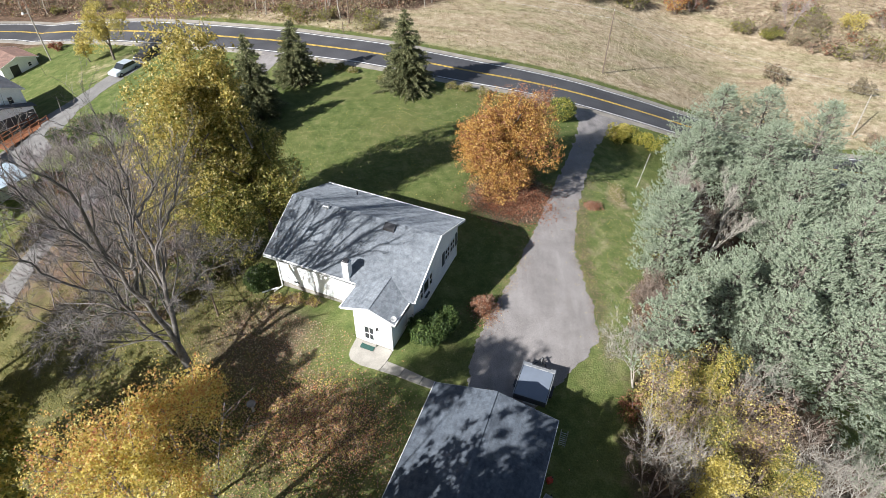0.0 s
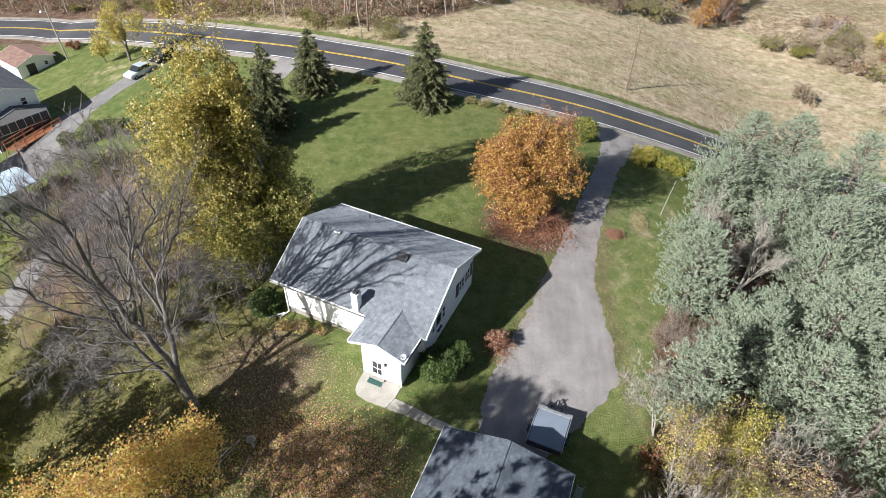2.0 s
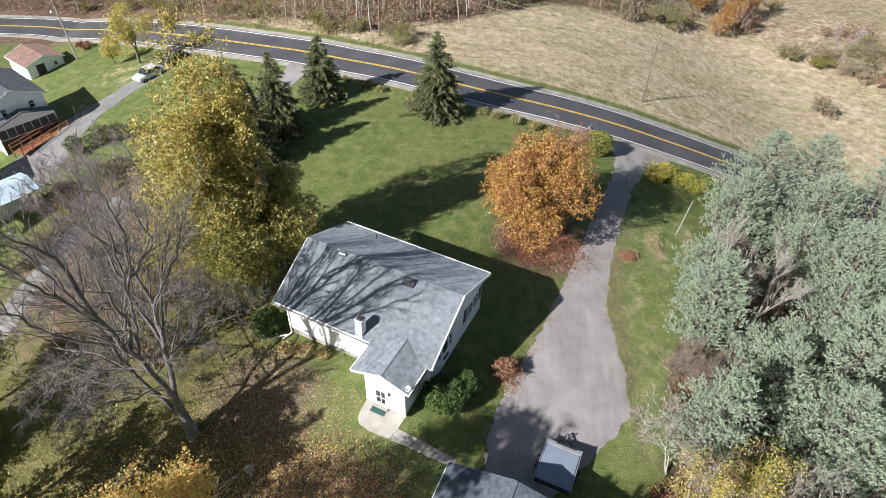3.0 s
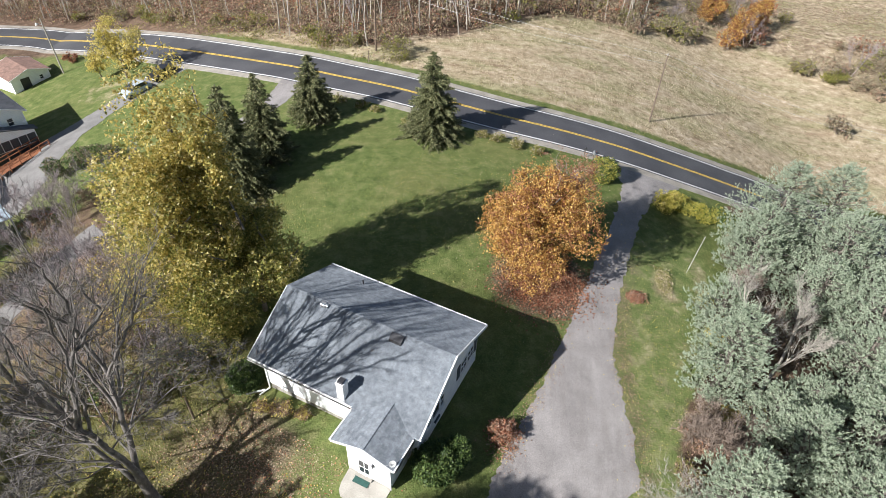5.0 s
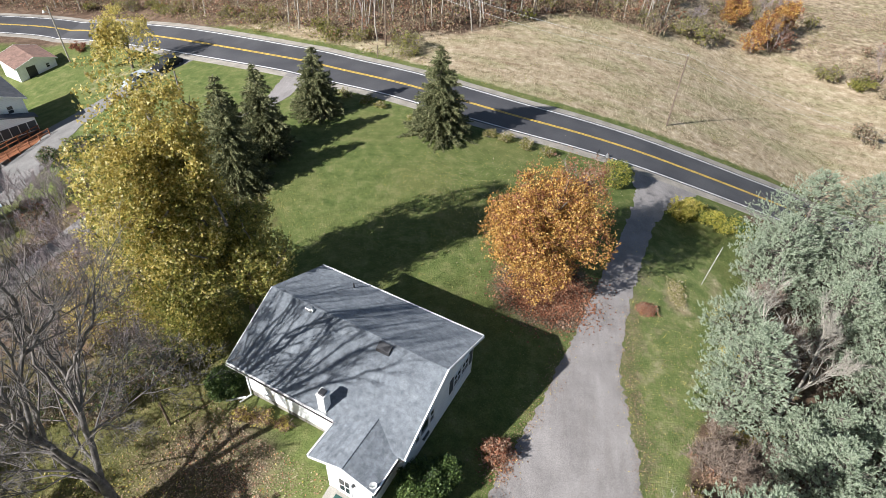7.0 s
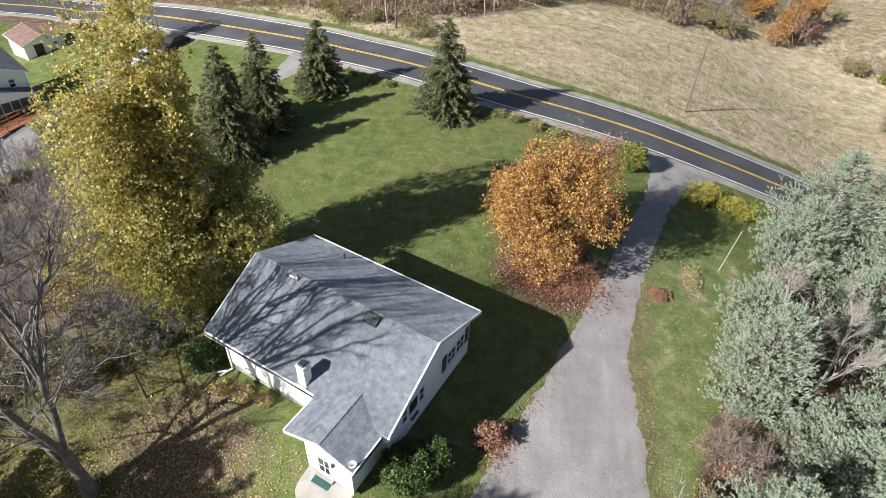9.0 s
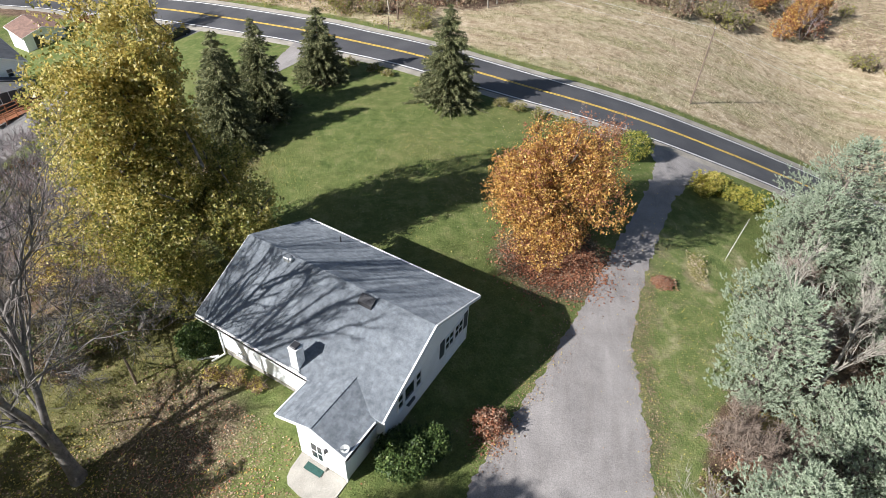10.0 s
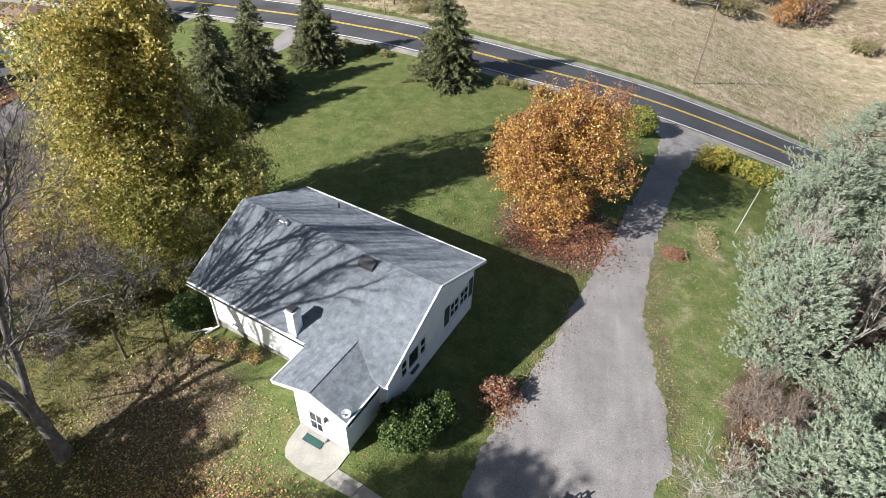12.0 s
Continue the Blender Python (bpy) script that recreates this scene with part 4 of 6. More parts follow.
# ---------------------------------------------------------------- neighbouring buildings
def gable_house(name, m, w, d, wall_h, rise, roof_mat, label, category, over=0.4, low=3.0):
    """A gabled house in local axes: the ridge runs along y, the gables face -y and +y."""
    h = thing(name, m, label, category)
    part("wall", prism(bmesh.new(), [(-w / 2, -low), (w / 2, -low), (w / 2, wall_h), (0, wall_h + rise), (-w / 2, wall_h)], -d / 2, d / 2, "v"), SIDING, h)
    k = rise / (w / 2)
    for s in (-1, 1):
        e = s * (w / 2 + over)
        part("roof", prism(bmesh.new(), [(e, wall_h - over * k + 0.03), (s * 0.001, wall_h + rise + 0.03), (s * 0.001, wall_h + rise + 0.15), (e, wall_h - over * k + 0.15)], -d / 2 - over, d / 2 + over, "v"), roof_mat, h)
        part("fascia", bar(bmesh.new(), (e, -d / 2 - over, wall_h - over * k + 0.05), (e, d / 2 + over, wall_h - over * k + 0.05), 0.05, 0.16), TRIM, h)
        for y in (-d / 2 - over, d / 2 + over):
            part("rake_board", bar(bmesh.new(), (e, y, wall_h - over * k + 0.07), (0, y, wall_h + rise + 0.07), 0.04, 0.17), TRIM, h)
    return h


# ---------------------------------------------------------------- trees
def grow(r, base, direction, length, radius, levels, spread=0.6, kids=(4, 5), shrink=0.62, up=0.15, wig=0.12, first=0.3, thin=0.55):
    """Limbs of a tree: lines of (points, radii), and the ends of the last ones."""
    lines, tips = [], []

    def go(p, d, ln, rad, lev):
        n = 5 if lev == levels else 4
        pts, cur = [p], d
        for i in range(n):
            cur = cur + r.normal(0, wig, 3) + np.array((0, 0, up * 0.3))
            cur /= np.linalg.norm(cur)
            pts.append(pts[-1] + cur * ln / n)
        pts = np.array(pts)
        radii = np.linspace(rad, rad * (0.45 if lev else 0.2), n + 1)
        lines.append((pts, radii))
        if lev == 0:
            tips.append(pts[-1])
            tips.append(pts[len(pts) // 2])
            return
        k = r.integers(kids[0], kids[1] + 1)
        for i in range(k):
            u = first + (1 - first) * (i + r.random()) / k
            j = min(int(u * n), n - 1)
            q = pts[j] + (pts[j + 1] - pts[j]) * (u * n - j)
            axis = r.normal(0, 1, 3)
            axis -= axis @ cur * cur
            axis /= np.linalg.norm(axis) + 1e-9
            nd = cur * (1 - spread * r.uniform(0.6, 1.2)) + axis * spread * r.uniform(0.8, 1.3) + np.array((0, 0, up))
            nd /= np.linalg.norm(nd)
            go(q, nd, ln * shrink * r.uniform(0.75, 1.2), rad * thin * (1.1 - 0.4 * u), lev - 1)
        tips.append(pts[-1])

    go(np.array(base, float), np.array(direction, float), length, radius, levels)
    return lines, np.array(tips)


def sprays(r, lines, n, length, width, mat, parent, thin=0.03):
    """Fine last twigs: slender three-cornered slips that leave the thin branches."""
    fine = [ln for ln in lines if ln[1][0] < thin] or lines
    k = r.integers(0, len(fine), n)
    base, along = np.empty((n, 3)), np.empty((n, 3))
    for i in range(n):
        p = fine[k[i]][0]
        j = r.integers(0, len(p) - 1)
        base[i] = p[j] + (p[j + 1] - p[j]) * r.random()
        along[i] = p[j + 1] - p[j]
    along /= np.linalg.norm(along, axis=1, keepdims=True) + 1e-9
    d = along * 0.8 + r.normal(0, 0.5, (n, 3)) + (0, 0, 0.15)
    d /= np.linalg.norm(d, axis=1, keepdims=True)
    w = np.cross(d, r.normal(0, 1, (n, 3)))
    w *= width / (np.linalg.norm(w, axis=1, keepdims=True) + 1e-9)
    tip = base + d * length * r.uniform(0.5, 1.3, (n, 1))
    return tagged(quads("twig_spray", np.stack([base - w, base + w, tip], 1).reshape(-1, 3), n, mat, parent, 3), kind="stuff")


def leaves_at(r, centres, per, spread, size, flat=0.55):
    """Corners of loose leaf faces scattered round the centres."""
    n = len(centres) * per
    c = np.repeat(np.asarray(centres), per, 0) + r.normal(0, 1, (n, 3)) * spread
    a = r.normal(0, 1, (n, 3))
    a /= np.linalg.norm(a, axis=1, keepdims=True)
    b = np.cross(a, r.normal(0, 1, (n, 3)) + (0, 0, flat))
    b /= np.linalg.norm(b, axis=1, keepdims=True) + 1e-9
    s = size * r.uniform(0.6, 1.35, (n, 1))
    a, b = a * s, b * s * 0.85
    return np.stack([c - a * 0.7 + b, c - a * 0.7 - b, c + a * 0.9], 1).reshape(-1, 3), n


def crown_points(r, n, rx, ry, rz, hollow=0.35, lumps=9):
    """Points in an uneven crown: lumps on an ellipsoid."""
    d = r.normal(0, 1, (lumps, 3))
    d /= np.linalg.norm(d, axis=1, keepdims=True)
    d *= r.uniform(0.4, 0.85, (lumps, 1))
    k = r.integers(0, lumps, n)
    p = r.normal(0, 1, (n, 3))
    p /= np.linalg.norm(p, axis=1, keepdims=True)
    p *= r.uniform(hollow, 1, (n, 1)) ** 0.5 * r.uniform(0.28, 0.5, lumps)[k][:, None]
    return (d[k] + p) * (rx, ry, rz)


def leaf_tree(name, x, y, height, crown, mats, label, seed, leaves=9000, size=0.16, trunk_r=0.22, bark=None, base_frac=0.25, fill=0.5, lumps=14, group="", lean=(0, 0), top=None, per=8):
    """A broadleaf tree: trunk with limbs, and a crown of loose leaves round the twigs and in lumps."""
    r = np.random.default_rng(seed)
    t = thing(name, on_ground(x, y, 0, -0.1), label, "tree", group)
    rx, ry, rz = crown
    zc = height - rz
    lines, tips = grow(r, (0, 0, 0), (lean[0], lean[1], 1), height * 0.8, trunk_r, 3, 0.55, (5, 6), 0.5, 0.2, 0.07, base_frac)
    tips = tips[tips[:, 2] > height * base_frac * 0.7]
    k = np.abs((tips - (lean[0] * height * 0.4, lean[1] * height * 0.4, zc)) / (rx, ry, rz))
    out = np.sqrt((k**2).sum(1)) > 1.0
    tips = tips[~out] if (~out).sum() > 20 else tips
    mid = np.array((lean[0] * height * 0.4, lean[1] * height * 0.4, zc))
    lines = lines[:1] + [ln for ln in lines[1:] if np.sqrt((((ln[0][-1] - mid) / (rx, ry, rz)) ** 2).sum()) < 1.08 or ln[0][-1][2] < zc - rz * 0.6]
    if height > 6:
        lines[0] = (lines[0][0] * (1, 1, 0.96), lines[0][1])
    tubes("trunk", lines, bark or BARK, t, 6)
    n = leaves // per
    m = int(n * fill)
    cp = crown_points(r, m, rx, ry, rz, 0.3, lumps) + (lean[0] * height * 0.4, lean[1] * height * 0.4, zc)
    tp = tips[r.integers(0, len(tips), n - m)] + r.normal(0, 0.25, (n - m, 3))
    cen = np.concatenate([cp, tp])
    cen = cen[cen[:, 2] > 0.4]
    pick = r.random(len(cen))
    share = 0.0
    if top is not None:
        high = r.random(len(cen)) < clamp((cen[:, 2] - height * 0.4) / (height * 0.7), 0, 0.75)
        v, q = leaves_at(r, cen[high], per, (0.13, 0.13, 0.11), size)
        quads("crown", v, q, top, t)
        cen, pick = cen[~high], pick[~high]
    for mat, w in mats:
        sel = cen[(pick >= share) & (pick < share + w)]
        share += w
        if len(sel):
            v, q = leaves_at(r, sel, per, (0.13, 0.13, 0.11), size)
            quads("crown", v, q, mat, t)
    return t


def spruce(x, y, height, radius, label, seed):
    """A conifer of drooping tiers."""
    r = np.random.default_rng(seed)
    t = thing("spruce", on_ground(x, y), label, "tree", "spruces by the road")
    tubes("trunk", [(np.array([(0, 0, -0.1), (0, 0, height * 0.5), (0, 0, height)]), np.array((0.2, 0.11, 0.02)))], BARK, t, 6)
    cs, dirs = [], []
    tiers = int(height * 3.8)
    for i in range(tiers):
        f = (i + r.random()) / tiers
        z = 0.75 + f * (height - 0.85)
        rad = radius * (1 - f) ** 0.74 * r.uniform(0.8, 1.1) + 0.08
        for a in r.uniform(0, 2 * np.pi, max(6, int(17 * (1 - f) + 5))):
            rr = rad * r.uniform(0.72, 1.12)
            m = max(3, int(rr * 7))
            u = np.linspace(0.12, 1, m)
            cs.append(np.stack([np.cos(a) * rr * u, np.sin(a) * rr * u, z - 0.30 * rr * u**1.2 + 0.12 * rr * u**3], 1))
            dirs.append(np.tile((np.cos(a), np.sin(a), -0.25), (m, 1)))
    c, d = np.concatenate(cs), np.concatenate(dirs)
    k = 7
    c, d = np.repeat(c, k, 0), np.repeat(d, k, 0)
    n = len(c)
    c = c + r.normal(0, 0.05, (n, 3))
    d = d + r.normal(0, 0.55, (n, 3))
    d /= np.linalg.norm(d, axis=1, keepdims=True)
    w = np.cross(d, r.normal(0, 1, (n, 3)))
    w /= np.linalg.norm(w, axis=1, keepdims=True)
    ln, wd = r.uniform(0.18, 0.38, (n, 1)), 0.045
    v = np.stack([c - w * wd, c + w * wd, c + d * ln], 1).reshape(-1, 3)
    quads("crown", v, n, SPRUCE, t, 3)
    return t


def pine(x, y, height, radius, label, seed, low=0.15, z_extra=0.0, density=1.0):
    """A long-needled pine: whorls of rising limbs, with tufts of needles."""
    r = np.random.default_rng(seed)
    t = thing("pine", on_ground(x, y, 0, -0.1), label, "tree", "pines beside the lawn")
    lines = [(np.array([(0, 0, 0), (0.1, 0, height * 0.5), (0, 0.1, height * 0.97)]), np.array((0.24, 0.15, 0.03)))]
    tufts = []
    z = height * low
    while z < height * 0.98:
        f = z / height
        rad = radius * (1 - max(0, f - 0.45) / 0.55) ** 0.75 * (0.75 + 0.25 * min(1, f / 0.3))
        for a in r.uniform(0, 2 * np.pi) + np.arange(7) * 2 * np.pi / 7 + r.normal(0, 0.25, 7):
            rr = rad * r.uniform(0.6, 1.12) + 0.25
            u = np.linspace(0, 1, 5)
            rise = r.uniform(0.1, 0.4)
            pts = np.stack([np.cos(a) * rr * u, np.sin(a) * rr * u, z + rr * rise * u**1.6], 1)
            lines.append((pts, np.linspace(0.045, 0.012, 5)))
            m = max(4, int(rr * 3.6 * density))
            uu = r.uniform(0.22, 1.03, m) ** 0.75
            side = r.normal(0, 0.2, m) * rr * uu
            knot = np.stack([np.cos(a) * rr * uu - np.sin(a) * side, np.sin(a) * rr * uu + np.cos(a) * side, z + rr * rise * uu**1.6 + r.normal(0.05, 0.1, m)], 1)
            tufts.append(np.repeat(knot, 4, 0) + r.normal(0, 1, (4 * m, 3)) * (0.13, 0.13, 0.16))
        z += r.uniform(0.38, 0.6)
    tubes("trunk", lines, BARK, t, 5)
    c = np.concatenate(tufts)
    out = c * (1, 1, 0)
    out /= np.linalg.norm(out, axis=1, keepdims=True) + 1e-6
    shoot = r.normal(0, 0.35, c.shape) + out * 0.6 + (0, 0, 0.75)
    shoot /= np.linalg.norm(shoot, axis=1, keepdims=True)
    k = 11
    n = len(c) * k
    sh = np.repeat(shoot, k, 0)
    cc = np.repeat(c, k, 0) + sh * r.uniform(-0.03, 0.2, (n, 1))
    d = r.normal(0, 0.6, (n, 3)) + sh * 0.8
    d /= np.linalg.norm(d, axis=1, keepdims=True)
    w = np.cross(d, r.normal(0, 0.6, (n, 3)) + np.repeat(out, k, 0) * 0.5 + (0, 0, 1))
    w /= np.linalg.norm(w, axis=1, keepdims=True) + 1e-9
    ln = r.uniform(0.1, 0.17, (n, 1))
    v = np.stack([cc - w * 0.034, cc + w * 0.034, cc + d * ln], 1).reshape(-1, 3)
    quads("crown", v, n, PINE, t, 3)
    return t


def bare_tree(x, y, height, seed, label, trunk_r=0.3, levels=4, spread=0.55, lean=(0, 0), bark=None, name="bare_tree", group="", stems=1, kids=(4, 5), shrink=0.62, twigs=1500):
    r = np.random.default_rng(seed)
    t = thing(name, on_ground(x, y, 0, -0.15), label, "tree", group)
    lines = []
    for s in range(stems):
        a = r.uniform(0, 2 * np.pi)
        tilt = 0.32 if stems > 1 else 0
        l2, _ = grow(r, (0.15 * np.cos(a) * (stems > 1), 0.15 * np.sin(a) * (stems > 1), 0), (lean[0] + tilt * np.cos(a), lean[1] + tilt * np.sin(a), 1), height * 0.55, trunk_r, levels, spread, kids, shrink, 0.16, 0.1, 0.3)
        lines += l2
    tubes("trunk", lines[:1], bark or TWIG, t, 7)
    tubes("crown", lines[1:], bark or TWIG, t, 5)
    sprays(r, lines[1:], twigs, 0.6, 0.013, bark or TWIG, t)
    return t


def shrub(name, x, y, rx, ry, h, mats, label, seed, leaves=1800, size=0.07, group="", dz=0.0, lumps=10, twigs=True, category="shrub", closed=False):
    r = np.random.default_rng(seed)
    t = thing(name, on_ground(x, y, 0, dz), label, category, group)
    if twigs:
        lines = []
        for i in range(12):
            a, e = r.uniform(0, 2 * np.pi), r.uniform(0.3, 0.85)
            tip = np.array((np.cos(a) * rx * e, np.sin(a) * ry * e, h * r.uniform(0.55, 0.95)))
            mid = tip * (0.5, 0.5, 0.6)
            lines.append((np.array([(0, 0, -0.05), mid, tip]), np.array((0.03, 0.02, 0.006))))
        tubes("woody_frame", lines, TWIG, t, 4)
    n = leaves // 6
    c = crown_points(r, n, rx, ry, h * 0.5, 0.15, lumps * 2) + (0, 0, h * 0.52)
    if closed:
        d = r.normal(0, 1, (n, 3))
        d /= np.linalg.norm(d, axis=1, keepdims=True)
        wave = 1 + 0.09 * np.sin(d[:, 0] * 6 + seed) * np.sin(d[:, 1] * 7) + 0.06 * np.sin(d[:, 2] * 9 + seed)
        c = d * (r.uniform(0.55, 1, (n, 1)) ** 0.5 * wave[:, None]) * (rx, ry, h * 0.5) + (0, 0, h * 0.5)
    c[:, 2] = np.maximum(c[:, 2], 0.05)
    pick, share = r.random(len(c)), 0.0
    for mat, w in mats:
        sel = c[(pick >= share) & (pick < share + w)]
        share += w
        if len(sel):
            v, q = leaves_at(r, sel, 6, 0.07, size)
            quads("foliage", v, q, mat, t)
    return t


# the four dark spruces
spruce(-4.6, 66.0, 9.5, 3.5, "tall dark green spruce on the lawn by the road", 1)
spruce(-18.6, 69.6, 7.7, 3.1, "shorter dark green spruce on the lawn by the road", 2)
spruce(-21.3, 60.8, 9.4, 3.1, "dark green spruce standing close to its twin", 3)
spruce(-22.0, 54.8, 9.2, 3.3, "dark green spruce hidden behind the yellowing tree", 5)
spruce(-25.0, 60.4, 8.8, 3.1, "dark green spruce half hidden by the yellowing tree", 4)

# broadleaf trees round the house
leaf_tree("autumn_tree", 5.5, 45.6, 9.4, (4.4, 4.4, 4.7), ((ORANGE, 0.78), (RUSSET, 0.22)), "round orange and russet tree beside the driveway", 11, 84000, 0.07, 0.22, None, 0.1, 0.66, 34)
leaf_tree("autumn_tree", 8.1, 50.2, 9.2, (2.8, 3.0, 4.0), ((RUSSET, 0.65), (BROWN_LEAF, 0.35)), "half-bare russet tree behind the orange one", 17, 11000, 0.06, 0.16, TWIG, 0.1, 0.4, 18)
leaf_tree("yellowing_tree", -18.4, 37.9, 21.2, (4.0, 4.0, 9.2), ((YELLOW_GREEN, 0.85), (GREENER, 0.15)), "tall yellow-green broadleaf tree beside the house", 12, 60000, 0.088, 0.34, GREY_LIMB, 0.2, 0.62, 26, "", (0, 0), OLIVE_GOLD)
leaf_tree("yellowing_tree", -19.0, 37.2, 13.5, (4.5, 4.4, 6.4), ((YELLOW_GREEN, 0.75), (GREENER, 0.25)), "broad yellow-green tree with open twigs", 18, 32000, 0.085, 0.26, GREY_LIMB, 0.15, 0.5, 18, "", (0, 0), OLIVE_GOLD)
leaf_tree("yellowing_tree", -14.9, 39.4, 9.8, (3.6, 3.5, 4.8), ((YELLOW_GREEN, 0.5), (GREENER, 0.5)), "greener spreading tree against the house gable", 13, 32000, 0.085, 0.22, None, 0.12, 0.6, 16)
leaf_tree("yellowing_tree", -16.6, 35.6, 8.0, (2.5, 2.4, 3.9), ((YELLOW_GREEN, 0.45), (GREENER, 0.55)), "low green and yellow tree at the house corner", 19, 20000, 0.075, 0.14, None, 0.1, 0.6, 20)
leaf_tree("yellowing_tree", -23.2, 36.2, 8.6, (2.8, 2.6, 3.6), ((OLIVE_GOLD, 0.7), (BROWN_LEAF, 0.3)), "thin yellowing tree at the thicket's edge", 20, 5200, 0.07, 0.1, TWIG, 0.12, 0.35, 16)
leaf_tree("maple", -11.7, 15.0, 14.8, (2.5, 2.3, 4.6), ((MAPLE, 0.3), (GOLD, 0.45), (YELLOW_GREEN, 0.25)), "young maple in yellow and orange leaf", 14, 12500, 0.062, 0.16, TWIG, 0.15, 0.42, 24, "", (0, 0), MAPLE)
leaf_tree("maple", -16.4, 14.4, 13.0, (2.8, 2.5, 4.0), ((MAPLE, 0.3), (GOLD, 0.3), (YELLOW_GREEN, 0.25), (PINKISH, 0.15)), "low maple in golden and pink leaf", 24, 11000, 0.062, 0.13, TWIG, 0.12, 0.4, 20, "", (0, 0), MAPLE)
leaf_tree("maple", -13.4, 12.6, 12.6, (3.0, 2.3, 4.0), ((MAPLE, 0.35), (GOLD, 0.4), (YELLOW_GREEN, 0.25)), "golden maple with sparse leaves", 23, 13000, 0.064, 0.12, TWIG, 0.12, 0.38, 22, "", (0, 0), GOLD)
# unseen trees, added out of sight to shade the garage and back lawn
for i, (px, py, h, rx, rz) in enumerate([(-7.5, 5.5, 18.5, 4.6, 6.0), (-2.2, 8.2, 14.5, 3.6, 5.0), (-13.2, 7.4, 12.0, 3.0, 4.2), (-3.0, 1.5, 19.0, 4.4, 6.4), (2.6, 3.6, 14.0, 3.2, 4.6), (-6.0, -2.0, 17.0, 4.2, 6.0)]):
    leaf_tree("maple", px, py, h, (rx, rx, rz), ((MAPLE, 0.6), (GOLD, 0.4)), "unseen tall maple added to shade the garage and back lawn", 250 + i, 12000, 0.17, 0.2, None, 0.15, 0.55, 26, "maples behind the garage")
# out of sight, set sunward of the shaded strip it throws on the lawn
leaf_tree("yellowing_tree", -24.8, 14.4, 16.8, (4.0, 3.8, 5.8), ((GREENER, 0.4), (YELLOW_GREEN, 0.6)), "unseen tall yellow-green tree placed to shade the back lawn", 30, 22000, 0.15, 0.2, None, 0.12, 0.6, 18)
# added only for the shade it casts on the lawn's left end
leaf_tree("yellowing_tree", -29.8, 17.2, 13.0, (3.4, 3.2, 5.0), ((GREENER, 0.5), (YELLOW_GREEN, 0.5)), "thin yellow-green tree added to shade the back lawn", 31, 8000, 0.12, 0.2, None, 0.12, 0.5, 14)
# out of sight; a high sparse crown added to dapple shade over the driveway
leaf_tree("maple", -17.6, 7.6, 23.0, (2.6, 2.3, 3.0), ((MAPLE, 0.6), (GOLD, 0.4)), "unseen very tall maple added to dapple the driveway", 33, 3600, 0.13, 0.24, None, 0.4, 0.6, 16)
# out of sight, stands where the shadow on the rough grass points back to
leaf_tree("yellowing_tree", -38.4, 19.6, 12.5, (3.4, 3.2, 5.0), ((GREENER, 0.5), (YELLOW_GREEN, 0.5)), "unseen yellow-green tree placed to shade the rough grass", 32, 18000, 0.12, 0.2, None, 0.12, 0.6, 22)
leaf_tree("roadside_tree", -51, 87.2, 8.6, (3.8, 3.6, 3.9), ((GOLD, 0.6), (YELLOW_GREEN, 0.4)), "thin yellow tree on the neighbouring lawn", 16, 9000, 0.09, 0.2, None, 0.25, 0.35, 14)
leaf_tree("roadside_tree", -55.5, 88.2, 4.6, (1.8, 1.8, 2.0), ((GOLD, 0.7), (YELLOW_GREEN, 0.3)), "small yellow tree beside a taller one", 26, 2200, 0.11, 0.1, None, 0.2, 0.5, 8)
leaf_tree("yellowing_tree", -34.0, 27.5, 9.5, (3.6, 3.6, 4.2), ((GREENER, 0.6), (YELLOW_GREEN, 0.4)), "yellow-green tree at the edge of the rough grass", 27, 14000, 0.085, 0.2, None, 0.12, 0.5, 18)
leaf_tree("yellowing_tree", -43.0, 41.0, 9.5, (3.4, 3.4, 4.4), ((GREENER, 0.95), (YELLOW_GREEN, 0.05)), "dark green broadleaf tree before the shed", 28, 18000, 0.085, 0.2, None, 0.12, 0.55, 14)
leaf_tree("yellowing_tree", -33.0, 22.0, 9.0, (3.8, 3.6, 4.2), ((GREENER, 0.4), (YELLOW_GREEN, 0.6)), "sunlit yellow-green tree on the rough grass", 29, 15000, 0.08, 0.2, None, 0.12, 0.5, 16)


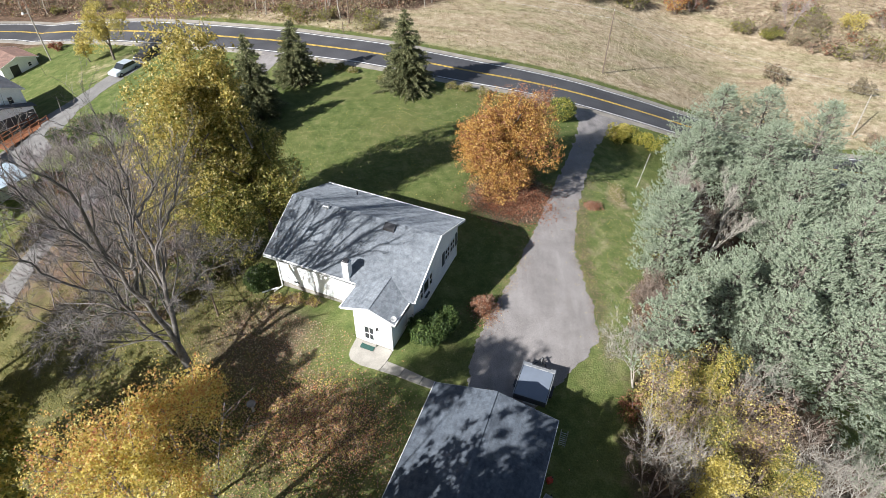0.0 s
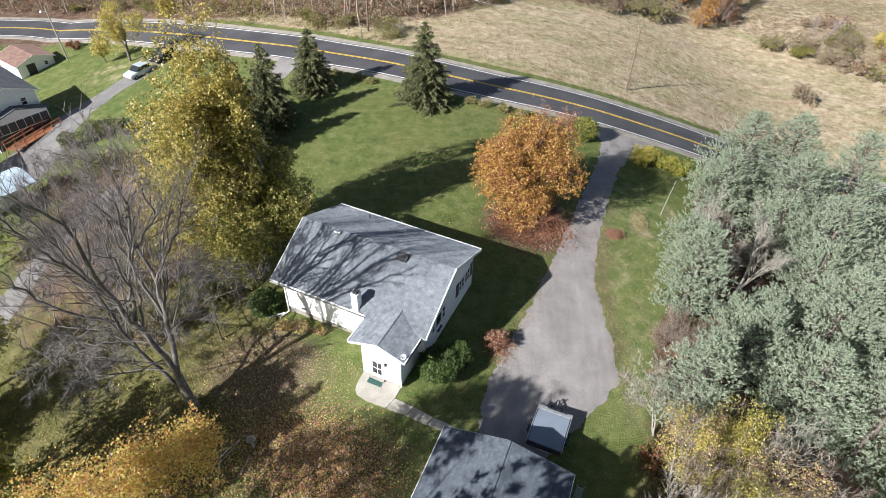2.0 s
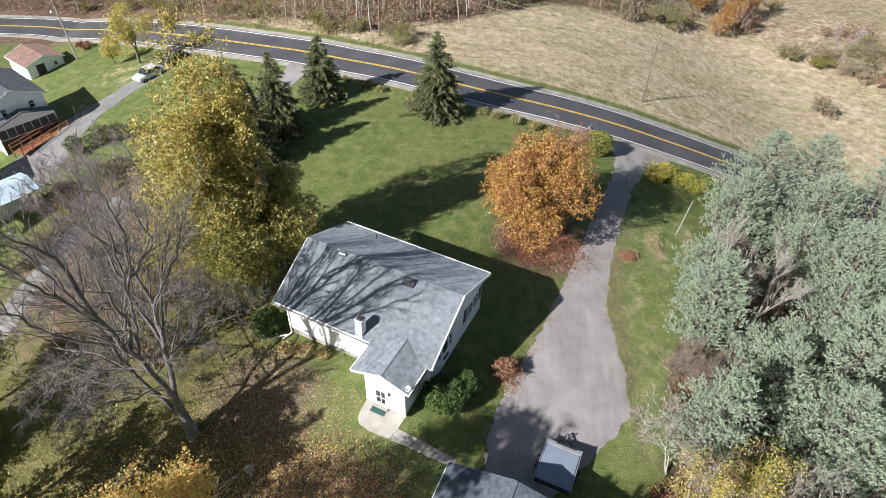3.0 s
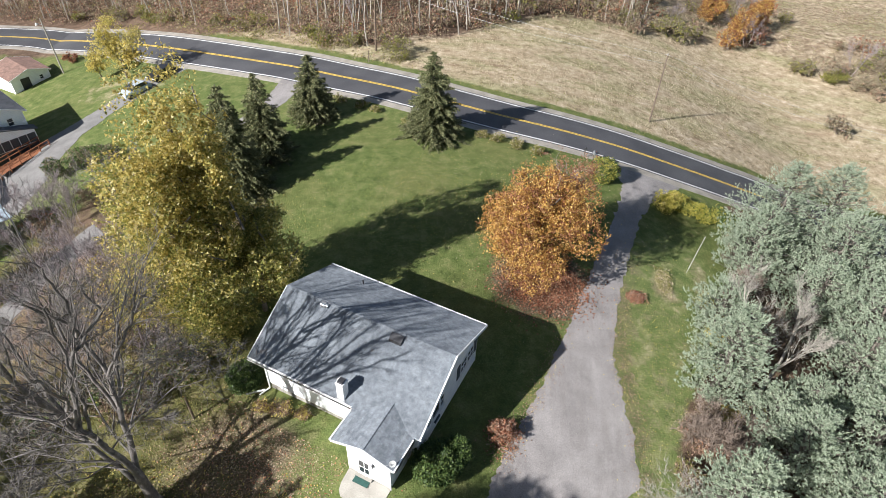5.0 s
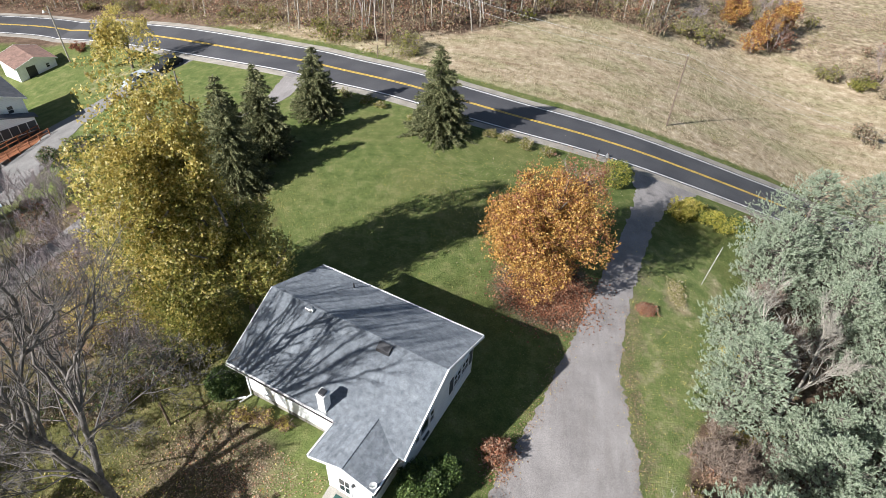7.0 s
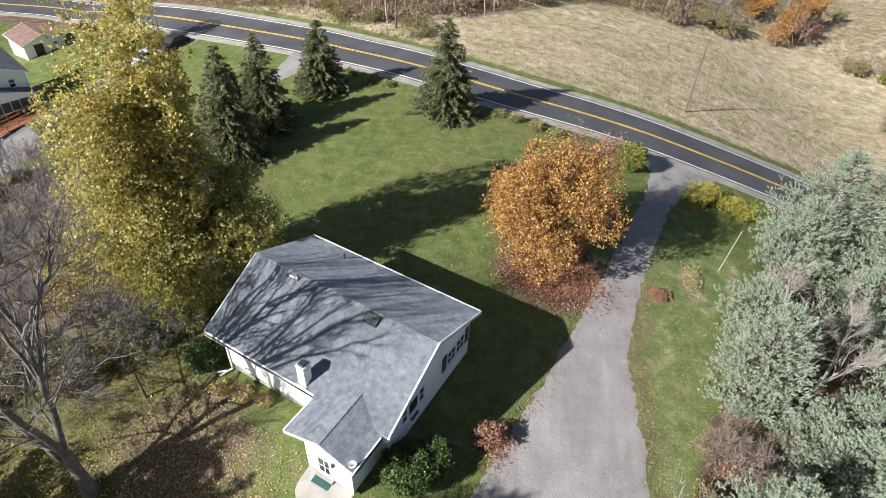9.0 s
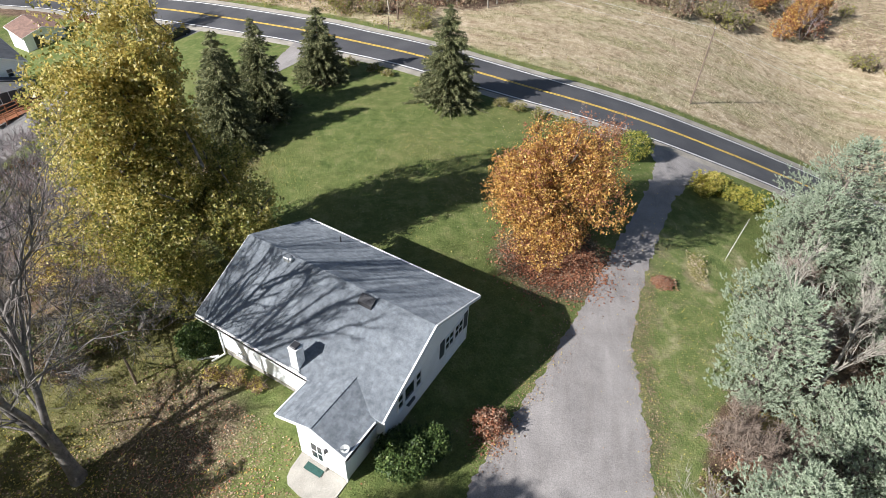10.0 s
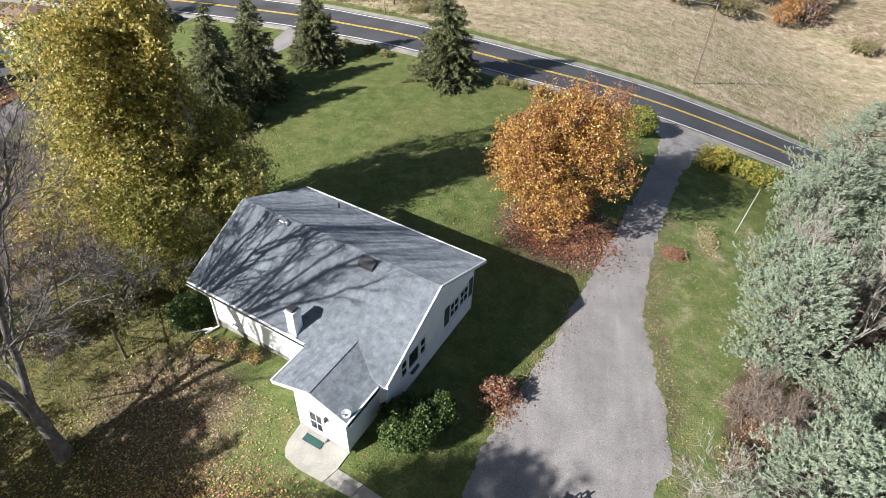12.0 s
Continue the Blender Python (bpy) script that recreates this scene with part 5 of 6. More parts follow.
def rising_tree(x, y, label, seed, trunk, stems, low):
    """A big bare tree: a short thick trunk, long stems that rise from its forks, and drooping twiggy lower limbs."""
    r = np.random.default_rng(seed)
    z0 = float(gz(x, y)) - 0.2
    t = thing("bare_tree", pose(x, y, z0), label, "tree")
    o = np.array((x, y, z0))

    def bough(name, pts, r0, r1, reach, spread, sprigs=260):
        """One stem through the given places, with side branches on its upper part."""
        p = spline(np.array(pts, float) - o, 14)
        p[1:-1] += r.normal(0, 0.06, (12, 3))
        radii = np.linspace(r0, r1, 14)
        lines = [(p, radii)]
        for i in range(4, 14):
            for _ in range(1 + i % 2):
                d = p[i] - p[i - 1]
                d /= np.linalg.norm(d)
                side = r.normal(0, 1, 3) * (1, 1, 0.4)
                side -= side @ d * d
                side /= np.linalg.norm(side)
                way = d * 0.85 + side * spread * r.uniform(0.6, 1.2)
                l2, _ = grow(r, p[i], way / np.linalg.norm(way), reach * r.uniform(0.6, 1.25), max(radii[i] * 0.45, 0.024), 2, 0.42, (2, 3), 0.55, 0.1, 0.13, 0.3, 0.5)
                lines += l2
        limb = tubes(name, lines, GREY_LIMB, t, 7)
        sprays(r, lines, sprigs, 0.7, 0.01, GREY_LIMB, limb, 0.02)

    tubes("trunk", [(spline(np.array(trunk, float) - o, 9), np.array((0.5, 0.4, 0.36, 0.33, 0.31, 0.29, 0.28, 0.26, 0.22)))], GREY_LIMB, t, 12)
    for pts, r0 in stems:
        bough("limb", pts, r0 * 0.9, 0.045, 2.6, 0.4)
    for d, ln, rad, start in low:
        lines, _ = grow(r, np.array(start) - o, np.array(d) / np.linalg.norm(d), ln, rad, 3, 0.5, (3, 5), 0.52, -0.02, 0.15, 0.22, 0.58)
        limb = tubes("limb", lines, GREY_LIMB, t, 6)
        sprays(r, lines, 900, 0.7, 0.012, GREY_LIMB, limb, 0.02)
    return t


FORK = (-17.4, 25.0, 2.4)
rising_tree(-17.05, 24.75, "big bare grey tree with a forked trunk and spreading limbs", 21,
            [(-17.05, 24.75, -1.2), (-17.15, 24.8, 0.0), (-17.3, 24.9, 1.2), FORK],
            [([(-17.3, 24.9, 1.6), (-17.4, 24.2, 6.5), (-17.6, 22.9, 11.5), (-17.2, 22.0, 16.8), (-17.5, 20.9, 18.8)], 0.21),
             ([(-17.4, 25.0, 2.2), (-17.2, 25.8, 6.5), (-17.2, 26.3, 9.6), (-17.7, 26.2, 13.0), (-17.7, 24.8, 16.0)], 0.2),
             ([(-17.5, 23.6, 9.0), (-16.4, 22.9, 12.0), (-15.2, 21.3, 16.6)], 0.12),
             ([(-17.5, 23.7, 8.6), (-16.9, 24.6, 12.6), (-15.9, 26.1, 14.0), (-15.6, 25.6, 16.2)], 0.12),
             ([(-17.2, 25.9, 7.0), (-17.0, 27.4, 10.4), (-16.6, 29.0, 12.6)], 0.1),
             ([(-17.3, 24.9, 1.0), (-19.4, 25.2, 4.5), (-20.9, 26.0, 8.0), (-21.9, 26.6, 12.2)], 0.17),
             ([(-20.2, 25.6, 6.4), (-22.4, 24.2, 9.0), (-23.4, 23.8, 12.0)], 0.1),
             ([(-17.2, 25.8, 6.6), (-18.5, 26.5, 10.5), (-19.3, 27.0, 15.2)], 0.11),
             ([(-17.4, 24.3, 6.2), (-18.6, 23.5, 12.0), (-19.4, 22.8, 16.4)], 0.11),
             ([(-17.5, 24.0, 7.4), (-16.6, 24.0, 12.0), (-16.0, 24.0, 16.8)], 0.1),
             ([(-17.6, 22.8, 12.0), (-18.2, 21.6, 15.4), (-18.6, 20.6, 18.4)], 0.1),
             ([(-17.6, 26.2, 12.4), (-16.8, 25.8, 15.0), (-16.6, 25.2, 18.0)], 0.1),
             ([(-17.2, 26.2, 9.4), (-15.6, 27.4, 12.4), (-14.8, 27.6, 14.6)], 0.09)],
            [((-1, 0.1, 0.3), 6.4, 0.07, (-17.4, 24.9, 3.4)), ((-0.9, 0.5, 0.2), 7.0, 0.07, (-17.3, 25.2, 3.8)), ((-0.6, 0.9, 0.2), 6.6, 0.07, (-17.3, 25.4, 4.4)), ((0.1, 1, 0.25), 6.0, 0.06, (-17.2, 25.6, 5.2)), ((0.45, 0.9, 0.3), 5.6, 0.055, (-17.2, 25.7, 5.8)),
             ((-0.9, -0.4, 0.2), 5.2, 0.06, (-17.4, 24.6, 3.2)), ((-0.8, 0.2, 0.5), 6.0, 0.06, (-19.4, 25.2, 4.5)), ((-0.5, 0.9, 0.4), 6.0, 0.06, (-19.8, 25.4, 5.4)), ((-0.3, -0.8, 0.3), 4.0, 0.05, (-17.4, 24.4, 4.6)),
             ((-0.7, 0.7, 0.45), 5.6, 0.06, (-17.2, 25.7, 6.6)), ((0.2, 0.9, 0.5), 5.0, 0.055, (-17.2, 25.9, 7.4)), ((-1, -0.1, 0.55), 5.0, 0.055, (-17.5, 24.2, 6.4)), ((-0.6, 0.5, 0.3), 5.2, 0.055, (-20.6, 25.8, 7.2)), ((0.5, 0.2, 0.5), 3.6, 0.045, (-17.4, 24.4, 5.6))])
for i, (px, py, rx, h, mats) in enumerate([(-21.6, 31.2, 2.2, 2.6, ((BUSH, 0.25), (GREENER, 0.15), (BRUSH, 0.6))), (-24.6, 31.4, 2.4, 2.4, ((BUSH, 0.4), (BRUSH, 0.6))), (-27.2, 29.6, 2.2, 2.0, ((BUSH, 0.4), (BRUSH, 0.6))), (-19.4, 33.6, 2.2, 3.0, ((BUSH, 0.3), (BRUSH, 0.5), (GREENER, 0.2))), (-17.6, 35.2, 1.6, 2.2, ((BUSH, 0.3), (BRUSH, 0.5), (GREENER, 0.2)))]):
    shrub("brush_clump", px, py, rx, rx, h, mats, "dark green brush behind the bare tree", 70 + i, 4200, 0.08, "brush of the thicket")
# saplings of the thicket beyond it
for i, (px, py, h, st) in enumerate([(-25.1, 35.3, 8.5, 3), (-29.0, 37.3, 8.0, 3), (-32.6, 39.5, 7.0, 3), (-23.6, 38.6, 8.5, 3), (-20.6, 34.6, 7.0, 3), (-27, 42, 7.5, 3), (-31, 44, 7, 3), (-41.8, 52.1, 5.0, 3), (-39.6, 54.0, 5.0, 3), (-36, 56, 5.5, 3), (-43.4, 49.6, 4.5, 3), (-32, 33, 6, 2), (-34.5, 57.5, 5, 3), (-30.5, 55.5, 5, 3), (-27.6, 34.0, 6.5, 3), (-30.4, 35.2, 6, 3), (-33.4, 42.6, 6, 3), (-29, 40.2, 7, 3), (-25.6, 40.6, 7.5, 3), (-42.4, 54.6, 5, 3), (-38.2, 51.8, 4.6, 3), (-44.6, 53.0, 5, 3), (-40.4, 47.6, 4.2, 3), (-35.0, 46.8, 4.5, 3), (-28.6, 45.6, 6, 3)]):
    bare_tree(px, py, h, 60 + i, "purple-grey bare saplings in a clump", 0.05, 3, 0.38, (0, 0), TWIG, "sapling_clump", "saplings of the thicket", st, (3, 5), 0.6, 900)
for i, (px, py, rx, h, mats) in enumerate([(-24.5, 36.5, 2.2, 1.6, ((BRUSH, 0.7), (WEEDS, 0.3))), (-28.5, 38.5, 2.6, 1.8, ((BRUSH, 0.7), (BROWN_LEAF, 0.3))), (-32, 41, 2.4, 1.5, ((WEEDS, 0.6), (BRUSH, 0.4))), (-22.5, 31.5, 2.4, 1.2, ((BROWN_LEAF, 0.6), (BRUSH, 0.4))), (-26.5, 31, 2.4, 1.3, ((BRUSH, 0.6), (BROWN_LEAF, 0.4))), (-20, 34, 1.8, 1.5, ((GREENER, 0.5), (BROWN_LEAF, 0.5))), (-29.5, 51.5, 2.6, 2.2, ((YELLOW_GREEN, 0.4), (BRUSH, 0.6))), (-33.5, 53.5, 2.6, 2.0, ((YELLOW_GREEN, 0.5), (BRUSH, 0.5))), (-43.0, 52.5, 2.0, 1.5, ((RUSSET, 0.4), (BRUSH, 0.6))), (-40.8, 50.6, 1.8, 1.2, ((BRUSH, 0.8), (RUSSET, 0.2))), (-37.5, 55.5, 2.4, 1.8, ((BRUSH, 0.7), (BROWN_LEAF, 0.3)))]):
    shrub("brush_clump", px, py, rx, rx, h, mats, "tangled brown brush with a few withered leaves", 80 + i, 2600, 0.07, "brush of the thicket")
for i, (px, py, rx, h) in enumerate([(-46.2, 61.6, 1.5, 2.2), (-44.2, 63.0, 1.7, 2.4), (-42.2, 63.6, 1.6, 2.2), (-40.3, 63.4, 1.5, 2.0)]):
    shrub("hedge_shrub", px, py, rx, rx, h, ((BUSH, 0.55), (BRUSH, 0.45)), "dark half-bare shrub beside the lane", 100 + i, 2600, 0.08, "shrubs along the lane")

# pines at the right of the lawn
for i, (px, py, h, rad, low) in enumerate([(17.6, 35.6, 9.2, 2.5, 0.1), (14.9, 25.4, 9.7, 2.3, 0.25), (19.8, 42.4, 5.4, 2.2, 0.06), (27.6, 54.0, 11.0, 4.0, 0.08), (24.6, 49.8, 8.4, 3.2, 0.06), (33.2, 56.0, 12.0, 4.0, 0.1), (31.0, 49.0, 11.0, 3.8, 0.1), (37.0, 51.5, 14.0, 4.2, 0.15), (28.4, 45.4, 8.2, 3.0, 0.1), (28.6, 38.4, 8.6, 2.7, 0.1), (31.0, 42.0, 11.5, 3.8, 0.12), (20.9, 30.4, 7.6, 2.7, 0.1), (26.4, 31.8, 11.4, 3.6, 0.12), (31.6, 34.8, 12.5, 4.0, 0.12), (27.6, 25.4, 11.0, 3.8, 0.12), (33.0, 27.6, 13.0, 4.0, 0.12), (22.8, 26.4, 9.4, 2.9, 0.1), (29.5, 19.5, 12.0, 3.8, 0.12), (37.5, 41.5, 14.5, 4.2, 0.15), (42.5, 49.0, 14.0, 4.2, 0.15), (21.0, 33.6, 5.0, 1.9, 0.06), (23.6, 34.6, 5.6, 2.0, 0.06), (13.6, 12.2, 6.0, 2.2, 0.1), (17.2, 11.4, 6.4, 2.4, 0.1)]):
    pine(px, py, h, rad, "grey-green long-needled pine beside the lawn", 40 + i, low, 0.0, 1.0 if px < 27 else 0.7)
bare_tree(21.2, 36.4, 11.0, 33, "pale leafless tree leaning among the pines", 0.17, 4, 0.36, (0.34, 0.42), PALE_BARK, "bare_tree", "", 2, (4, 5), 0.5, 2500)
bare_tree(22.2, 14.5, 9.0, 34, "dead tree with whitish branches", 0.13, 4, 0.45, (-0.25, 0.15), PALE_BARK, "bare_tree", "", 2, (5, 6), 0.55)
bare_tree(13.4, 24.4, 6.0, 35, "dead lower limbs of the pine edge", 0.06, 3, 0.5, (-0.25, 0.0), PALE_BARK, "bare_tree", "", 2)
# yellowing scrub in front of the pines
for i, (px, py, h, rx, mats) in enumerate([(13.6, 21.6, 8.0, 1.9, ((GOLD, 0.4), (BROWN_LEAF, 0.3), (GREENER, 0.3))), (15.6, 18.6, 7.6, 2.0, ((GOLD, 0.3), (GREENER, 0.5), (BRUSH, 0.2))), (17.2, 22.6, 8.2, 1.8, ((GOLD, 0.55), (GREENER, 0.45))), (18.6, 19.6, 8.4, 2.0, ((GOLD, 0.45), (BROWN_LEAF, 0.55))), (15.2, 15.8, 7.4, 1.6, ((GOLD, 0.8), (YELLOW_GREEN, 0.2))), (19.6, 16.6, 7.6, 1.9, ((GREENER, 0.55), (GOLD, 0.45)))]):
    leaf_tree("scrub_tree", px, py, h, (rx, rx, h * 0.42), mats, "thin scrub tree with sparse yellow leaves", 120 + i, 9000, 0.055, 0.08, PALE_BARK, 0.12, 0.6, 6, "scrub before the pines")
for i, (px, py, h) in enumerate([(13.0, 19.6, 7.0), (16.2, 21.0, 8.0), (17.8, 17.2, 7.6), (14.4, 17.4, 7.0), (20.6, 20.4, 8.0), (15.0, 23.4, 6.6), (18.8, 22.8, 7.4), (12.6, 17.0, 6.0), (16.4, 14.6, 6.6), (20.8, 17.6, 7.4)]):
    bare_tree(px, py, h, 140 + i, "leafless scrub with fine grey twigs", 0.06, 3, 0.4, (0, 0), PALE_BARK if i % 3 == 0 else BROWN_TWIG, "scrub_sapling", "scrub before the pines", 3, (3, 5), 0.6, 1300)
for i, (px, py, rx, h, mats) in enumerate([(16.4, 31.6, 1.9, 2.2, ((BROWN_LEAF, 0.75), (RUSSET, 0.25))), (18.2, 30.4, 1.8, 2.0, ((BROWN_LEAF, 0.6), (BRUSH, 0.4))), (19.8, 41.4, 0.9, 1.3, ((GOLD, 0.8), (WEEDS, 0.2))), (20.4, 42.8, 0.9, 1.4, ((GOLD, 0.8), (WEEDS, 0.2))), (18.9, 34.2, 0.8, 1.0, ((GOLD, 0.8), (WEEDS, 0.2))), (20.4, 45.4, 0.9, 0.9, ((WEEDS, 0.7), (GOLD, 0.3))), (18.8, 38.4, 0.8, 0.8, ((GOLD, 0.5), (WEEDS, 0.5))), (20.6, 34.6, 1.4, 1.6, ((BROWN_LEAF, 0.6), (GOLD, 0.4))), (12.8, 22.6, 1.2, 1.0, ((RUSSET, 0.6), (WEEDS, 0.4))), (14.8, 29.6, 1.2, 1.0, ((BROWN_LEAF, 0.5), (WEEDS, 0.5))), (25.6, 55.4, 1.0, 1.2, ((RUSSET, 0.7), (BROWN_LEAF, 0.3))), (22.8, 47.2, 1.0, 1.2, ((BROWN_LEAF, 0.7), (WEEDS, 0.3))), (14.6, 20.2, 2.0, 3.4, ((WEEDS, 0.5), (BROWN_LEAF, 0.3), (GOLD, 0.2))), (16.8, 18.0, 2.2, 3.8, ((GREENER, 0.4), (BROWN_LEAF, 0.4), (GOLD, 0.2))), (18.6, 21.2, 2.0, 3.4, ((WEEDS, 0.6), (GOLD, 0.4))), (15.4, 16.2, 1.8, 3.0, ((WEEDS, 0.6), (BROWN_LEAF, 0.4)))]):
    shrub("scrub_bush", px, py, rx, rx, h, mats, "reddish-brown thinning bush at the lawn's edge", 160 + i, 2200, 0.06, "bushes along the lawn's edge")

for i, (px, py, h) in enumerate([(15.8, 31.8, 3.4), (17.4, 31.0, 3.8), (16.8, 32.8, 3.2), (18.6, 32.0, 3.2), (24.6, 41.6, 5.0), (23.4, 46.2, 4.0), (25.6, 35.0, 5.0), (24.8, 52.0, 3.0)]):
    bare_tree(px, py, h, 260 + i, "leafless reddish-brown bush at the lawn's edge", 0.035, 3, 0.5, (0, 0), BROWN_TWIG, "bare_bush", "bare bushes along the lawn's edge", 4, (3, 4), 0.6, 2000)

# shrubs near the house and the road
shrub("clipped_shrub", -14.05, 32.6, 1.15, 1.15, 1.9, ((BUSH, 1.0),), "round green shrub at the house corner", 180, 11700, 0.06, closed=True)
shrub("clipped_shrub", -0.9, 27.4, 1.45, 1.35, 2.0, ((BUSH, 1.0),), "dark green shrub beside the ell", 181, 15600, 0.06, closed=True)
shrub("clipped_shrub", 0.3, 28.3, 0.9, 0.9, 1.9, ((BUSH, 1.0),), "taller dark green shrub beside the ell", 182, 7800, 0.06, closed=True)
shrub("red_shrub", 3.1, 30.2, 1.0, 0.95, 1.3, ((RUSSET, 0.55), (BROWN_LEAF, 0.45)), "russet half-bare shrub beside the driveway", 183, 4000, 0.06)
shrub("clipped_shrub", 13.3, 61.6, 1.6, 1.5, 2.4, ((BUSH, 0.5), (HEDGE, 0.5)), "rounded green bush at the mouth of the driveway", 184, 11700, 0.06, closed=True)
for i, (px, py, rx, h, mats) in enumerate([(19.6, 58.6, 1.2, 1.9, ((HEDGE, 0.6), (GOLD, 0.4))), (21.4, 59.3, 1.1, 1.6, ((HEDGE, 0.8), (BUSH, 0.2))), (22.8, 59.0, 1.0, 1.5, ((HEDGE, 0.8), (BUSH, 0.2))), (24.2, 58.5, 1.1, 1.6, ((HEDGE, 0.7), (BUSH, 0.3))), (25.9, 57.7, 1.0, 2.0, ((BUSH, 0.8), (HEDGE, 0.2)))]):
    shrub("hedge_shrub", px, py, rx * 1.25, rx * 1.2, h * 1.1, mats, "yellow-green shrub in a row by the road", 190 + i, 5000, 0.07, "row of shrubs by the road")
for i, (px, py, rx, h) in enumerate([(2.4, 66.2, 1.1, 0.9), (0.6, 66.6, 0.9, 0.8), (4.4, 65.4, 1.1, 1.0), (-13.6, 72.6, 1.0, 0.9), (-11.8, 71.4, 0.8, 0.7), (-16.6, 74.2, 1.2, 0.9), (6.6, 64.6, 1.0, 0.9), (-7.4, 68.6, 1.0, 0.8)]):
    shrub("weed_clump", px, py, rx, rx * 0.8, h, ((WEEDS, 0.8), (DRY_GRASS, 0.2)), "pale green weeds on the verge", 200 + i, 1200, 0.06, "weeds on the verge")
for i, (px, py, rx) in enumerate([(-11.0, 30.6, 0.9), (-9.4, 30.2, 0.7), (-12.4, 30.6, 0.7)]):
    shrub("flower_clump", px, py, rx, rx * 0.8, 0.6, ((GOLD, 0.4), (BROWN_LEAF, 0.6)), "yellowed garden plants below the wall", 210 + i, 1200, 0.05, "plants below the wall")

# ---------------------------------------------------------------- the wood and the far scrub
r = np.random.default_rng(91)
kinds = []
for k in range(4):
    h = 9.0 + k
    rr = np.random.default_rng(300 + k)
    lines, _ = grow(rr, (0, 0, 0), (rr.normal(0, 0.06), rr.normal(0, 0.06), 1), h, 0.12, 2, 0.4, (5, 7), 0.36, 0.15, 0.05, 0.35)
    t = thing("woodland_tree", pose(-300 + k, 400, 0), "slim bare grey tree in the wood", "tree", "bare trees of the wood")
    tubes("trunk", lines[:1], PALE_BARK, t, 5)
    tubes("crown", lines[1:], TWIG, t, 4)
    kinds.append(t)
spots = []
while len(spots) < 290:
    x, y = r.uniform(-104, 30), r.uniform(86, 134)
    s = float(road_side(np.array([x]), np.array([y]))[0])
    if s < 8.0 + 2 * r.random() or (x > -10 and y < field_end(x) + 2 + 1.5 * r.random()) or (-10 > x > -14 and y < 96):
        continue
    spots.append((x, y))
for i, (x, y) in enumerate(spots):
    m = on_ground(x, y, r.uniform(0, 360), -0.1)
    if i < 4:
        kinds[i].matrix_world = m
    else:
        copy_thing(kinds[i % 4], m)


def scatter(name, pts, mats, label, category, seed, spread, size, per=8):
    """Loose brush leaves and stalks heaped round many spots, as one mass."""
    rr = np.random.default_rng(seed)
    t = tagged(new(name), label, category, kind="stuff")
    pick, share = rr.random(len(pts)), 0.0
    for mat, w in mats:
        sel = pts[(pick >= share) & (pick < share + w)]
        share += w
        if len(sel):
            v, q = leaves_at(rr, sel, per, spread, size)
            tagged(quads("foliage", v, q, mat, t), kind="stuff")
    return t


def spots_in(n, seed, x0, x1, y0, y1, keep, hmax):
    rr = np.random.default_rng(seed)
    x, y = rr.uniform(x0, x1, n), rr.uniform(y0, y1, n)
    ok = keep(x, y, road_side(x, y), rr.random(n))
    x, y = x[ok], y[ok]
    return np.stack([x, y, gz(x, y) + rr.uniform(0.05, 1, len(x)) ** 1.6 * hmax], 1)


def clump_noise(x, y, scale=0.15, off=0.0):
    return np.array([noise.noise((a * scale, b * scale, off)) for a, b in zip(x, y)])


pts = spots_in(34000, 5, -108, 30, 84, 134, lambda x, y, s, u: (s > 6.5) & ((x < -11) | (y > field_end(x) + 1)) & (clump_noise(x, y) + u * 0.6 > 0.12), 3.6)
scatter("undergrowth", pts, ((BRUSH, 0.45), (BROWN_LEAF, 0.38), (WEEDS, 0.05), (RUSSET, 0.12)), "brown and rusty brush under the bare trees", "undergrowth", 6, (0.35, 0.35, 0.3), 0.13, 7)
pts = spots_in(9000, 7, -100, -8, 82, 112, lambda x, y, s, u: (s > 5.6) & (s < 9.5) & (clump_noise(x, y, 0.25, 4) + u * 0.5 > 0.2), 1.3)
scatter("roadside_brush", pts, ((WEEDS, 0.75), (BRUSH, 0.25)), "yellow-green weeds between the road and the wood", "brush", 8, (0.3, 0.3, 0.2), 0.11, 7)
pts = spots_in(14000, 9, 8, 120, 90, 150, lambda x, y, s, u: (y > field_end(x)) & (s > 14) & (clump_noise(x, y, 0.11, 8) + u * 0.5 > 0.18), 2.6)
scatter("far_scrub", pts, ((BRUSH, 0.62), (BROWN_LEAF, 0.28), (WEEDS, 0.1)), "grey-brown scrub on the far slope", "scrub", 10, (0.5, 0.5, 0.35), 0.10, 9)
for i in range(22):
    x = r.uniform(-82, -9)
    j = int(np.abs(ROAD[:, 0] - x).argmin())
    shrub("roadside_bush", x + 2.5, float(ROAD[j, 1]) + 8.0 + 3.0 * r.random(), 1.8, 1.6, r.uniform(1.4, 2.6), ((GREENER, 0.3), (BRUSH, 0.5), (WEEDS, 0.2)) if i % 3 else ((WEEDS, 0.7), (GREENER, 0.3)), "olive and brown bush between the road and the wood", 460 + i, 1500, 0.085, "bushes along the wood")
